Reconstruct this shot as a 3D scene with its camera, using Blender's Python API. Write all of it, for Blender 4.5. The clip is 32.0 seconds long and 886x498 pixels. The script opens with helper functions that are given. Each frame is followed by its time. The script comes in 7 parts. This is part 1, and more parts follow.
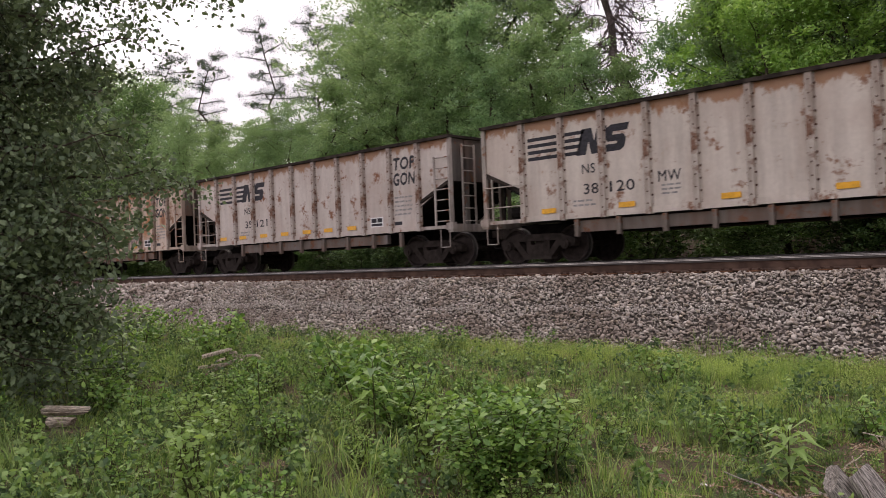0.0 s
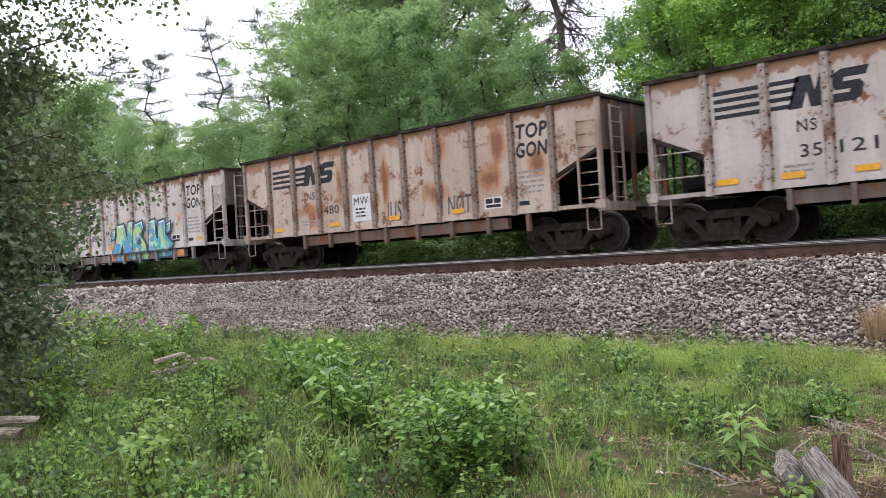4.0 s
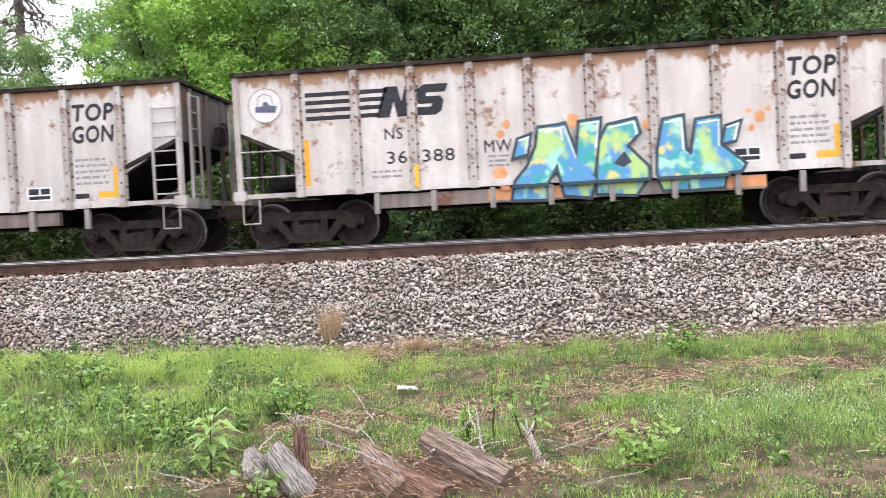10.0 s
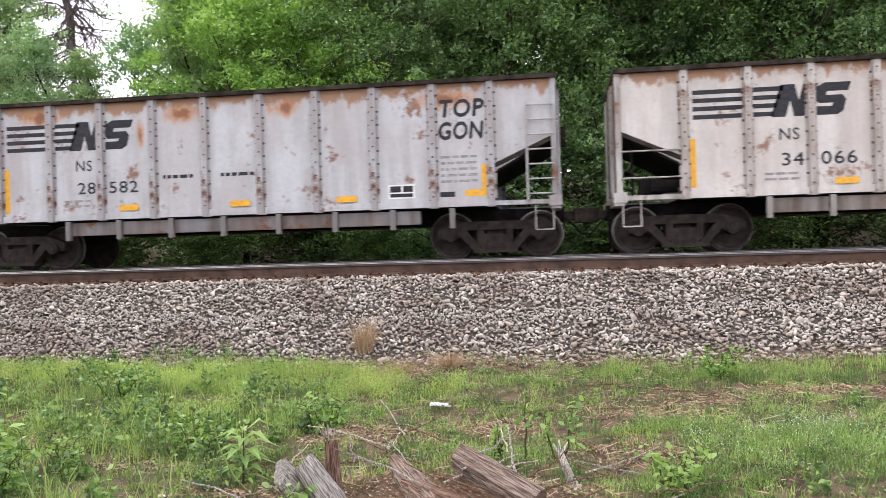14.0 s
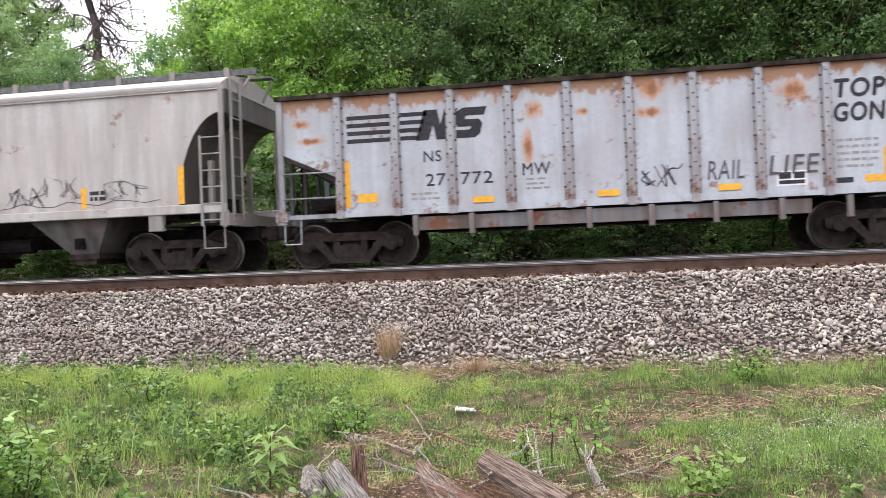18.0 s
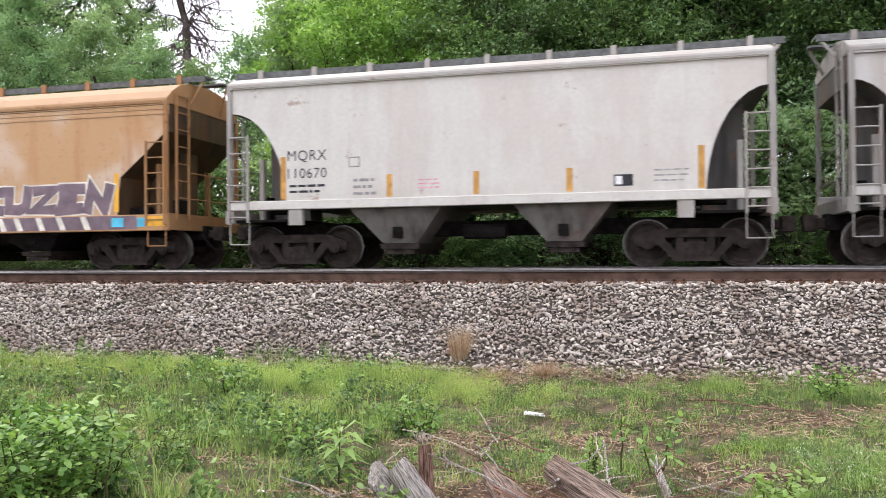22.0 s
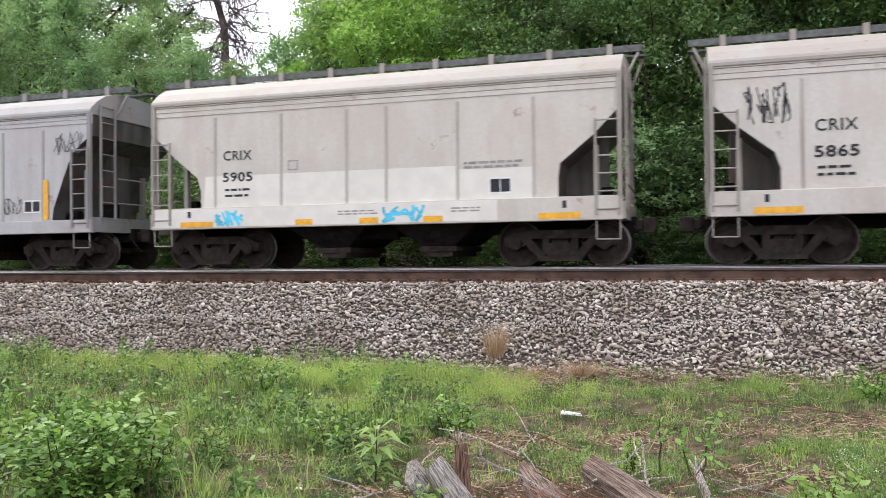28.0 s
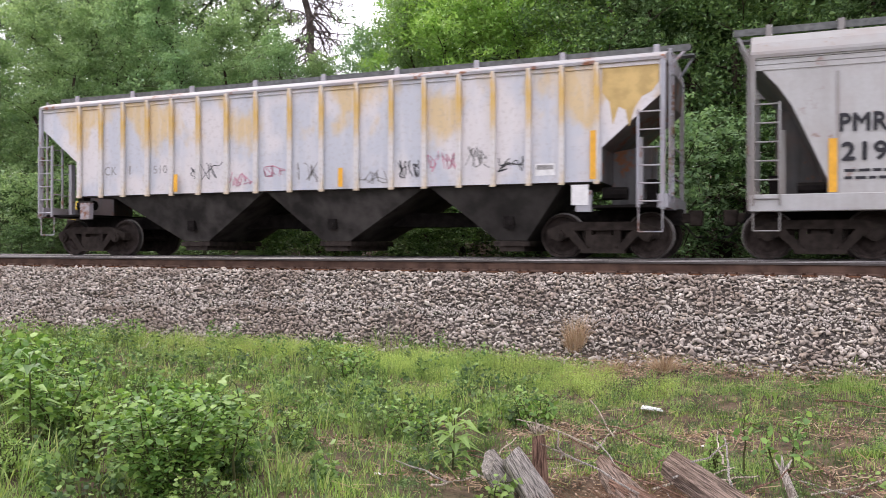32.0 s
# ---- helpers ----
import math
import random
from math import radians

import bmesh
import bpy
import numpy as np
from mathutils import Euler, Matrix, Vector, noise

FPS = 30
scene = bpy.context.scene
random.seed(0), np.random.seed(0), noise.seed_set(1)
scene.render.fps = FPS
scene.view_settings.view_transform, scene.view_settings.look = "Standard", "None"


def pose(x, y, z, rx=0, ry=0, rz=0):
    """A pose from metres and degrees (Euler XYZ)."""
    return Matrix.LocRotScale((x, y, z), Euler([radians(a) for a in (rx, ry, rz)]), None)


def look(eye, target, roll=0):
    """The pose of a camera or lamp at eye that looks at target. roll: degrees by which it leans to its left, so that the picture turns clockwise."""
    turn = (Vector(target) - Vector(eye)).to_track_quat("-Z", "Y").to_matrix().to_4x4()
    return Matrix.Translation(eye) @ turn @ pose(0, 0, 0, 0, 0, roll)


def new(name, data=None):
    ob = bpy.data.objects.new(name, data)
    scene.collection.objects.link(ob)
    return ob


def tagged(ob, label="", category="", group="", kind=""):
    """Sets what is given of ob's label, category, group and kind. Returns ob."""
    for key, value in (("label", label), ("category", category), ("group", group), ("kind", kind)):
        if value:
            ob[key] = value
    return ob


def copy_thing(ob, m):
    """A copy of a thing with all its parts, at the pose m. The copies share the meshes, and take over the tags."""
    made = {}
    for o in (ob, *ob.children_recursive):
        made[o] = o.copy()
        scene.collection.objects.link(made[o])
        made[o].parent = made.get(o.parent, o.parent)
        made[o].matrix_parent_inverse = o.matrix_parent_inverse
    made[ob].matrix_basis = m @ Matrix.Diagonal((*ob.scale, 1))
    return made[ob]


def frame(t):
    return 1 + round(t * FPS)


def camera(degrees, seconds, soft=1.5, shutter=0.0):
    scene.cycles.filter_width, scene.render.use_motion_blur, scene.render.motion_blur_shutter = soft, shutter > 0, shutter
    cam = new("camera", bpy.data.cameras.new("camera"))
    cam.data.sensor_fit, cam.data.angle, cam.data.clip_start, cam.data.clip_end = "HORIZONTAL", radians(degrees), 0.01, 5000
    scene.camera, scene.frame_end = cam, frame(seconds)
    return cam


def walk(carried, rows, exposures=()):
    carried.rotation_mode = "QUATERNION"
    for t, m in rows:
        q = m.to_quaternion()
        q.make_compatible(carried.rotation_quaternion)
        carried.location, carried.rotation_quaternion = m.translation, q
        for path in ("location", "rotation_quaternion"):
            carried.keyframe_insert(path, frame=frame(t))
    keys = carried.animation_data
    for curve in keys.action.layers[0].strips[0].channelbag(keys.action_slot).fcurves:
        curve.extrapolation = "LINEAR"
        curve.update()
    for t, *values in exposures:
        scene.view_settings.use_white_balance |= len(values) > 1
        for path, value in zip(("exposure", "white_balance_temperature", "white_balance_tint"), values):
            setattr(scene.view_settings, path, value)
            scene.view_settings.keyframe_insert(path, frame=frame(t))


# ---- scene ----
EYE = 1.60          # height of the lens over the grass
cam = camera(56.34, 32.0, 0.8, 0.3)
# seconds, yaw, pitch, roll: a tripod-like stand with a slow pan
TURNS = [
    (0, 43.75, 0.77, 2.34),
    (0.5, 43.82, 0.33, 2.58),
    (1, 43.38, 0.20, 2.36),
    (1.5, 43.40, 0.06, 2.76),
    (2, 43.51, 0.05, 2.72),
    (2.5, 43.59, 0.16, 2.98),
    (3, 42.73, -0.01, 3.28),
    (3.5, 41.62, 0.25, 3.66),
    (5.5, 37.60, -0.64, 1.98),
    (6, 36.56, -0.94, 1.57),
    (6.5, 35.99, -0.64, 1.80),
    (7, 36.18, -0.22, 2.20),
    (7.5, 34.50, -0.08, 2.43),
    (8, 28.29, 0.42, 2.84),
    (8.5, 21.75, 0.92, 3.06),
    (9, 13.50, -0.41, 3.57),
    (9.5, 7.38, -1.89, 2.53),
    (10, 5.20, -1.18, 2.87),
    (10.5, 4.70, -0.98, 2.19),
    (11, 5.25, -0.20, 2.30),
    (11.5, 6.65, 0.47, 2.74),
    (12, 7.40, 0.45, 2.88),
    (12.5, 7.43, 0.39, 2.82),
    (13, 7.62, 0.15, 2.65),
    (13.5, 7.49, 0.09, 1.88),
    (15.5, 8.78, 0.11, 0.98),
    (16, 10.09, 0.28, 1.17),
    (16.5, 10.40, 0.31, 1.59),
    (17, 9.83, 0.36, 1.60),
    (17.5, 9.54, 0.47, 2.17),
    (18, 9.33, 0.46, 2.27),
    (18.5, 9.45, 0.62, 2.23),
    (19, 9.49, 0.64, 2.17),
    (19.5, 9.71, 0.52, 2.25),
    (20, 9.85, 0.47, 2.30),
    (20.5, 11.61, 0.75, 1.70),
    (21, 12.20, 0.49, 0.86),
    (21.5, 13.02, 0.43, 0.39),
    (22, 14.40, 0.71, 0.47),
    (22.5, 14.81, 0.70, 0.42),
    (23, 15.25, 0.76, 0.42),
    (23.5, 15.38, 0.79, 0.21),
    (24, 15.39, 0.86, 0.14),
    (24.5, 15.41, 0.77, 0.03),
    (25, 15.32, 0.73, 0.08),
    (25.5, 15.26, 0.57, 0.10),
    (27.5, 16.74, 0.58, 0.26),
    (28, 16.88, 0.67, 0.61),
    (28.5, 17.13, 0.69, 0.40),
    (29, 18.87, 0.69, 0.71),
    (29.5, 19.99, 0.15, 0.20),
    (30, 21.03, -0.32, 0.37),
    (30.5, 21.73, -0.59, 0.71),
    (31, 22.48, -0.67, 0.09),
    (31.5, 22.77, -0.22, 0.13),
    (32, 22.40, 0.01, -0.14),
]
walk(cam, [(t, pose(0, 0, EYE, 90 + p, r, y)) for t, y, p, r in TURNS],
     [(0, -0.76, 7000, 18), (1, -0.40, 6650, 12), (3, -0.24, 6400, 10), (5.5, 0.02, 6400, 10), (7, 0.14, 6450, 10), (8.5, 0.30, 6500, 10), (10, 0.63, 6500, 10), (11.2, 0.45, 6500, 10), (12, 0.26, 6500, 10),
      (13, 0.26, 6550, 10), (16, 0.36, 6600, 11), (23, 0.23, 6450, 10), (25, 0.17, 6300, 8), (27, 0.14, 6400, 9), (29, 0.08, 6500, 10), (32, 0.06, 6620, 14)])

# ---- light ----
world = bpy.data.worlds.new("sky")
scene.world = world
world.use_nodes = True
wn = world.node_tree
sky = wn.nodes.new("ShaderNodeTexSky")
sky.sky_type = "NISHITA"
sky.sun_disc = False
sky.sun_elevation, sky.sun_rotation = radians(52), radians(-58)
sky.air_density, sky.dust_density = 1.0, 4.0
haze = wn.nodes.new("ShaderNodeMix")
haze.data_type = "RGBA"
haze.inputs[0].default_value = 0.75
haze.inputs[7].default_value = (12.25, 12.0, 13.4, 1)
wn.links.new(sky.outputs[0], haze.inputs[6])
wn.links.new(haze.outputs[2], wn.nodes["Background"].inputs[0])
wn.nodes["Background"].inputs[1].default_value = 0.20

sun = new("sun", bpy.data.lights.new("sun", "SUN"))
sun.data.energy, sun.data.angle, sun.data.color = 1.6, radians(22), (1.0, 0.95, 0.86)
sun.matrix_basis = look((-24, 25, 36), (0, 10, 0))

# ---- materials ----
def ramp(nt, a, b, src, lo=0.0, hi=1.0):
    n = nt.nodes.new("ShaderNodeMapRange")
    n.interpolation_type = "SMOOTHSTEP"
    for k, v in enumerate((a, b, lo, hi)):
        n.inputs[k + 1].default_value = v
    nt.links.new(src, n.inputs[0])
    return n.outputs[0]


def mix(nt, fac, a, b, mode="MIX"):
    n = nt.nodes.new("ShaderNodeMix")
    n.data_type, n.blend_type = "RGBA", mode
    for sock, val in ((n.inputs[0], fac), (n.inputs[6], a), (n.inputs[7], b)):
        if isinstance(val, (tuple, list)):
            sock.default_value = (*val[:3], 1)
        elif isinstance(val, (int, float)):
            sock.default_value = val
        else:
            nt.links.new(val, sock)
    return n.outputs[2]


def calc(nt, op, a, b=0.0):
    n = nt.nodes.new("ShaderNodeMath")
    n.operation, n.use_clamp = op, False
    for sock, val in ((n.inputs[0], a), (n.inputs[1], b)):
        if isinstance(val, (int, float)):
            sock.default_value = val
        else:
            nt.links.new(val, sock)
    return n.outputs[0]


def grain(nt, scale, detail=4, stretch=(1, 1, 1), seed=0.0, rough=0.55):
    tc = nt.nodes.new("ShaderNodeTexCoord")
    mp = nt.nodes.new("ShaderNodeMapping")
    mp.inputs["Scale"].default_value = stretch
    mp.inputs["Location"].default_value = (seed * 7.3, seed * 3.1, seed * 5.7)
    nz = nt.nodes.new("ShaderNodeTexNoise")
    nz.inputs["Scale"].default_value, nz.inputs["Detail"].default_value = scale, detail
    nz.inputs["Roughness"].default_value = rough
    nt.links.new(tc.outputs["Object"], mp.inputs[0])
    nt.links.new(mp.outputs[0], nz.inputs["Vector"])
    return nz.outputs[0]


def height(nt):
    tc = nt.nodes.new("ShaderNodeTexCoord")
    sp = nt.nodes.new("ShaderNodeSeparateXYZ")
    nt.links.new(tc.outputs["Object"], sp.inputs[0])
    return sp.outputs[2]


def base(name, rough=0.7, metal=0.0):
    m = bpy.data.materials.new(name)
    m.use_nodes = True
    b = m.node_tree.nodes["Principled BSDF"]
    b.inputs["Roughness"].default_value, b.inputs["Metallic"].default_value = rough, metal
    b.inputs["Specular IOR Level"].default_value = 0.5 if rough < 0.56 else 0.3 if rough < 0.7 else 0.08
    return m, m.node_tree, b


def bump(nt, b, src, strength, dist=0.01):
    n = nt.nodes.new("ShaderNodeBump")
    n.inputs["Strength"].default_value, n.inputs["Distance"].default_value = strength, dist
    nt.links.new(src, n.inputs["Height"])
    nt.links.new(n.outputs[0], b.inputs["Normal"])


RUST = (0.20, 0.075, 0.03)


def paint(name, col, rust=0.2, dirt=0.4, seed=0.0, top=None, rough=0.62, rustcol=RUST, dirtcol=(0.16, 0.13, 0.10), foot=0.0, stains=()):
    """Weathered paint on steel: dirt in vertical streaks, rust in blotches and, below the edge at height top, in runs.
    """
    m, nt, b = base(name, rough)
    broad = grain(nt, 0.7, 3, seed=seed)
    fine = grain(nt, 11, 7, seed=seed + 2, rough=0.65)
    streak = grain(nt, 2.6, 5, (1.6, 1.6, 0.16), seed + 4)
    d = ramp(nt, 0.40, 0.66, calc(nt, "ADD", calc(nt, "MULTIPLY", streak, 0.6), calc(nt, "MULTIPLY", broad, 0.4)))
    c = mix(nt, calc(nt, "MULTIPLY", d, dirt), col, dirtcol)
    c = mix(nt, ramp(nt, 0.3, 0.7, fine, 0.0, 0.14), c, dirtcol)
    tint = ramp(nt, 0.45, 0.62, grain(nt, 1.1, 4, (1, 1, 0.6), seed + 9), 0.0, 0.28 + 0.4 * rust)
    c = mix(nt, tint, c, [0.55 * x + 0.45 * y for x, y in zip(col, rustcol)])
    blot = calc(nt, "ADD", calc(nt, "MULTIPLY", grain(nt, 1.7, 4, seed=seed + 6), 0.66), calc(nt, "MULTIPLY", fine, 0.34))
    k = ramp(nt, 0.60 - 0.13 * rust, 0.675 - 0.10 * rust, blot)
    c = mix(nt, calc(nt, "MULTIPLY", k, min(0.92, 0.55 + rust)), c, rustcol)
    if top:
        run = calc(nt, "ADD", calc(nt, "MULTIPLY", grain(nt, 2.6, 6, (1.5, 1.5, 0.7), seed + 8, 0.7), 0.75), calc(nt, "MULTIPLY", broad, 0.25))
        near = ramp(nt, top - 0.55, top + 0.08, height(nt))
        r = ramp(nt, 0.635, 0.725, calc(nt, "ADD", run, calc(nt, "MULTIPLY", near, 0.30 + 0.16 * rust)))
        c = mix(nt, calc(nt, "MULTIPLY", r, 0.82), c, (0.27, 0.12, 0.055))
        edge = ramp(nt, 0.56, 0.80, calc(nt, "ADD", run, calc(nt, "MULTIPLY", near, 0.30)))
        c = mix(nt, calc(nt, "MULTIPLY", edge, 0.35), c, (0.42, 0.25, 0.13))
    if foot:
        low = ramp(nt, foot + 0.5, foot - 0.1, height(nt))
        c = mix(nt, calc(nt, "MULTIPLY", low, calc(nt, "MULTIPLY", streak, 0.7)), c, dirtcol)
    for x, z, w, h in stains:
        at = nt.nodes.new("ShaderNodeSeparateXYZ")
        nt.links.new(nt.nodes.new("ShaderNodeTexCoord").outputs["Object"], at.inputs[0])
        dx = calc(nt, "DIVIDE", calc(nt, "SUBTRACT", at.outputs[0], x), w)
        dz = calc(nt, "DIVIDE", calc(nt, "SUBTRACT", at.outputs[2], z), h)
        d = calc(nt, "SQRT", calc(nt, "ADD", calc(nt, "MULTIPLY", dx, dx), calc(nt, "MULTIPLY", dz, dz)))
        d = calc(nt, "ADD", d, calc(nt, "MULTIPLY", calc(nt, "SUBTRACT", streak, 0.5), 2.2))
        d = calc(nt, "ADD", d, calc(nt, "MULTIPLY", calc(nt, "SUBTRACT", fine, 0.5), 1.0))
        c = mix(nt, ramp(nt, 1.15, 0.35, d, 0.0, 0.85), c, (0.44, 0.205, 0.085))
        c = mix(nt, ramp(nt, 0.60, 0.15, d, 0.0, 0.80), c, (0.20, 0.080, 0.042))
    nt.links.new(c, b.inputs["Base Color"])
    nt.links.new(ramp(nt, 0.0, 1.0, k, rough, 0.9), b.inputs["Roughness"])
    bump(nt, b, fine, 0.12, 0.01)
    return m


def plain(name, col, rough=0.7, metal=0.0, vary=0.25, scale=9, relief=0.2, seed=0.0):
    m, nt, b = base(name, rough, metal)
    n1, n2 = grain(nt, scale, 5, seed=seed), grain(nt, scale * 0.12, 3, seed=seed + 3)
    lo, hi = [x * (1 - vary) for x in col], [min(1, x * (1 + vary)) for x in col]
    c = mix(nt, ramp(nt, 0.3, 0.7, n1), lo, hi)
    c = mix(nt, ramp(nt, 0.35, 0.7, n2, 0, 0.5), c, [x * (1 - vary) for x in col])
    nt.links.new(c, b.inputs["Base Color"])
    bump(nt, b, n1, relief, 0.01)
    return m


def island(name, cols, rough=0.8, through_light=0.0, patch=None, relief=0.0, trees=None):
    """A colour of its own for every loose piece of a mesh; leaves also let light through."""
    m, nt, b = base(name, rough)
    g = nt.nodes.new("ShaderNodeNewGeometry")
    cr = nt.nodes.new("ShaderNodeValToRGB")
    el = cr.color_ramp.elements
    while len(el) < len(cols):
        el.new(0.5)
    for k, c in enumerate(cols):
        el[k].position, el[k].color = k / max(1, len(cols) - 1), (*c, 1)
    nt.links.new(g.outputs["Random Per Island"], cr.inputs[0])
    c = cr.outputs[0]
    if patch:
        c = mix(nt, ramp(nt, 0.48, 0.60, grain(nt, patch[0], 3)), c, mix(nt, 0.65, c, patch[1]))
        if len(patch) > 2:
            c = mix(nt, ramp(nt, 0.47, 0.58, grain(nt, patch[0] * 1.7, 3, seed=4.0)), c, mix(nt, 0.75, c, patch[2]))
    if trees:
        info = nt.nodes.new("ShaderNodeObjectInfo")
        c = mix(nt, ramp(nt, 0.15, 0.95, info.outputs["Random"], 0.0, 0.75), c, mix(nt, 1.0, c, trees, "MULTIPLY"))
    nt.links.new(c, b.inputs["Base Color"])
    if relief:
        bump(nt, b, grain(nt, 40, 4), relief, 0.01)
    if through_light:
        tl = nt.nodes.new("ShaderNodeBsdfTranslucent")
        ms = nt.nodes.new("ShaderNodeMixShader")
        ms.inputs[0].default_value = through_light
        nt.links.new(mix(nt, 1.0, c, (1.12, 1.1, 0.75), "MULTIPLY"), tl.inputs[0])
        nt.links.new(b.outputs[0], ms.inputs[1])
        nt.links.new(tl.outputs[0], ms.inputs[2])
        nt.links.new(ms.outputs[0], nt.nodes["Material Output"].inputs[0])
    return m


BLACK = plain("black_lettering", (0.025, 0.025, 0.03), 0.6, vary=0.5, scale=20)
GREYINK = plain("grey_lettering", (0.30, 0.29, 0.28), 0.7, vary=0.3, scale=30)
YELLOW = plain("yellow_reflector", (0.75, 0.38, 0.02), 0.45, vary=0.15, scale=12)
WHITE = plain("white_stencil", (0.72, 0.72, 0.70), 0.6, vary=0.12)
UNDER = plain("black_underframe", (0.014, 0.012, 0.011), 0.85, vary=0.5, scale=6, relief=0.4)
TRUCK = plain("grimy_cast_steel", (0.040, 0.032, 0.027), 0.8, vary=0.5, scale=7, relief=0.4)
WHEEL = plain("brown_wheel_steel", (0.042, 0.033, 0.029), 0.7, vary=0.4, scale=8)
TREAD = plain("polished_tread", (0.15, 0.14, 0.13), 0.45, 0.8, vary=0.2)
RIM = plain("dark_rusty_rim", (0.040, 0.032, 0.026), 0.85, vary=0.6, scale=5, relief=0.4)
BOARD = plain("dark_walkway_grating", (0.13, 0.135, 0.13), 0.8, vary=0.3)

# ---- mesh tools ----
class Form:
    """Gathers the faces of one mesh."""
    def __init__(self):
        self.v, self.f = [], []

    def add(self, verts, faces):
        o = len(self.v)
        self.v += [tuple(p) for p in verts]
        self.f += [tuple(o + i for i in f) for f in faces]
        return self

    def box(self, x0, y0, z0, x1, y1, z1):
        return self.add([(x0, y0, z0), (x1, y0, z0), (x1, y1, z0), (x0, y1, z0), (x0, y0, z1), (x1, y0, z1), (x1, y1, z1), (x0, y1, z1)],
                        [(0, 3, 2, 1), (4, 5, 6, 7), (0, 1, 5, 4), (1, 2, 6, 5), (2, 3, 7, 6), (3, 0, 4, 7)])

    def prism(self, poly, y0, y1):
        """poly: (x, z), counter-clockwise as the near side sees it."""
        n = len(poly)
        return self.add([(x, y0, z) for x, z in poly] + [(x, y1, z) for x, z in poly],
                        [tuple(range(n)), tuple(range(2 * n - 1, n - 1, -1))] + [(i, n + i, n + (i + 1) % n, (i + 1) % n) for i in range(n)])

    def along(self, poly, x0, x1):
        """poly: (y, z), pulled along x."""
        n = len(poly)
        return self.add([(x0, y, z) for y, z in poly] + [(x1, y, z) for y, z in poly],
                        [tuple(range(n)), tuple(range(2 * n - 1, n - 1, -1))] + [(i, n + i, n + (i + 1) % n, (i + 1) % n) for i in range(n)])

    def rod(self, p, q, r, n=6, r2=None):
        p, q = Vector(p), Vector(q)
        d = (q - p).normalized()
        a = d.orthogonal().normalized()
        c = d.cross(a)
        ring = [(a * math.cos(2 * math.pi * k / n) + c * math.sin(2 * math.pi * k / n)) for k in range(n)]
        r2 = r if r2 is None else r2
        return self.add([p + w * r for w in ring] + [q + w * r2 for w in ring],
                        [tuple(range(n - 1, -1, -1)), tuple(range(n, 2 * n))] + [(i, (i + 1) % n, n + (i + 1) % n, n + i) for i in range(n)])

    def path(self, pts, r, n=5):
        for p, q in zip(pts, pts[1:]):
            self.rod(p, q, r, n)
        return self

    def lathe(self, prof, n=24):
        """prof: (radius, y), turned round the y axis."""
        o, k = len(self.v), len(prof)
        for j in range(n):
            a = 2 * math.pi * j / n
            self.v += [(r * math.cos(a), y, r * math.sin(a)) for r, y in prof]
        for j in range(n):
            for i in range(k - 1):
                self.f.append((o + j * k + i, o + j * k + i + 1, o + ((j + 1) % n) * k + i + 1, o + ((j + 1) % n) * k + i))
        return self

    def frustum(self, a, b):
        """a, b: (x0, y0, x1, y1, z), the upper and the lower opening."""
        vs = [(q[i], q[j], q[4]) for q in (b, a) for i, j in ((0, 1), (2, 1), (2, 3), (0, 3))]
        return self.add(vs, [(0, 3, 2, 1), (4, 5, 6, 7), (0, 1, 5, 4), (1, 2, 6, 5), (2, 3, 7, 6), (3, 0, 4, 7)])

    def mesh(self, name, *mats, smooth=False):
        me = bpy.data.meshes.new(name)
        me.from_pydata(self.v, [], self.f)
        for m in mats:
            me.materials.append(m)
        if smooth:
            me.polygons.foreach_set("use_smooth", [True] * len(me.polygons))
        me.update()
        return me


def part(name, form, material, parent, label="", at=None):
    """One mesh under a thing or under a part."""
    me = form.mesh(name, material) if isinstance(form, Form) else form
    ob = new(name, me)
    ob.parent = parent
    if at is not None:
        ob.matrix_basis = at
    if label:
        ob["label"] = label
    return ob


def soften(ob, width=0.012):
    m = ob.modifiers.new("edge", "BEVEL")
    m.width, m.segments, m.limit_method = width, 1, "ANGLE"
    return ob


LETTERS = {}


def lettering(name, text, x, z, high, material, parent, y=-0.004, span=None, shear=0.0, bold=0.0, label=""):
    """Stencilled characters on a side sheet; (x, z) is the lower left corner, span the width."""
    key = (text, round(shear, 2), round(bold, 3), material.name)
    if key not in LETTERS:
        cu = bpy.data.curves.new("stencil", "FONT")
        cu.body, cu.size, cu.shear, cu.space_character = text, 1.0, shear, 1.08
        cu.resolution_u = 3
        tmp = new("stencil", cu)
        dg = bpy.context.evaluated_depsgraph_get()
        me = bpy.data.meshes.new_from_object(tmp.evaluated_get(dg))
        bpy.data.objects.remove(tmp)
        if bold:
            vs, fs = [tuple(v.co) for v in me.vertices], [tuple(p.vertices) for p in me.polygons]
            heavy = Form()
            for k, (a, b) in enumerate(((0, 0), (1, 0), (-1, 0), (0, 1), (0, -1))):
                heavy.add([(x + a * bold, y + b * bold, z + 0.0004 * k) for x, y, z in vs], fs)
            me = heavy.mesh("stencil")
        me.materials.clear()
        me.materials.append(material)
        LETTERS[key] = me
    xs = [v.co.x for v in LETTERS[key].vertices]
    s = high / 0.70
    w = span / (max(xs) - min(xs)) if span else s
    return part(name, LETTERS[key], None, parent, label, pose(x - min(xs) * w, y, z, 90, 0, 0) @ Matrix.Diagonal((w, s, s, 1)))


def stripe(form, x0, z0, x1, z1, y=-0.004, lean=0.0):
    return form.prism([(x0, z0), (x1, z0), (x1 + lean, z1), (x0 + lean, z1)], y, y + 0.003)


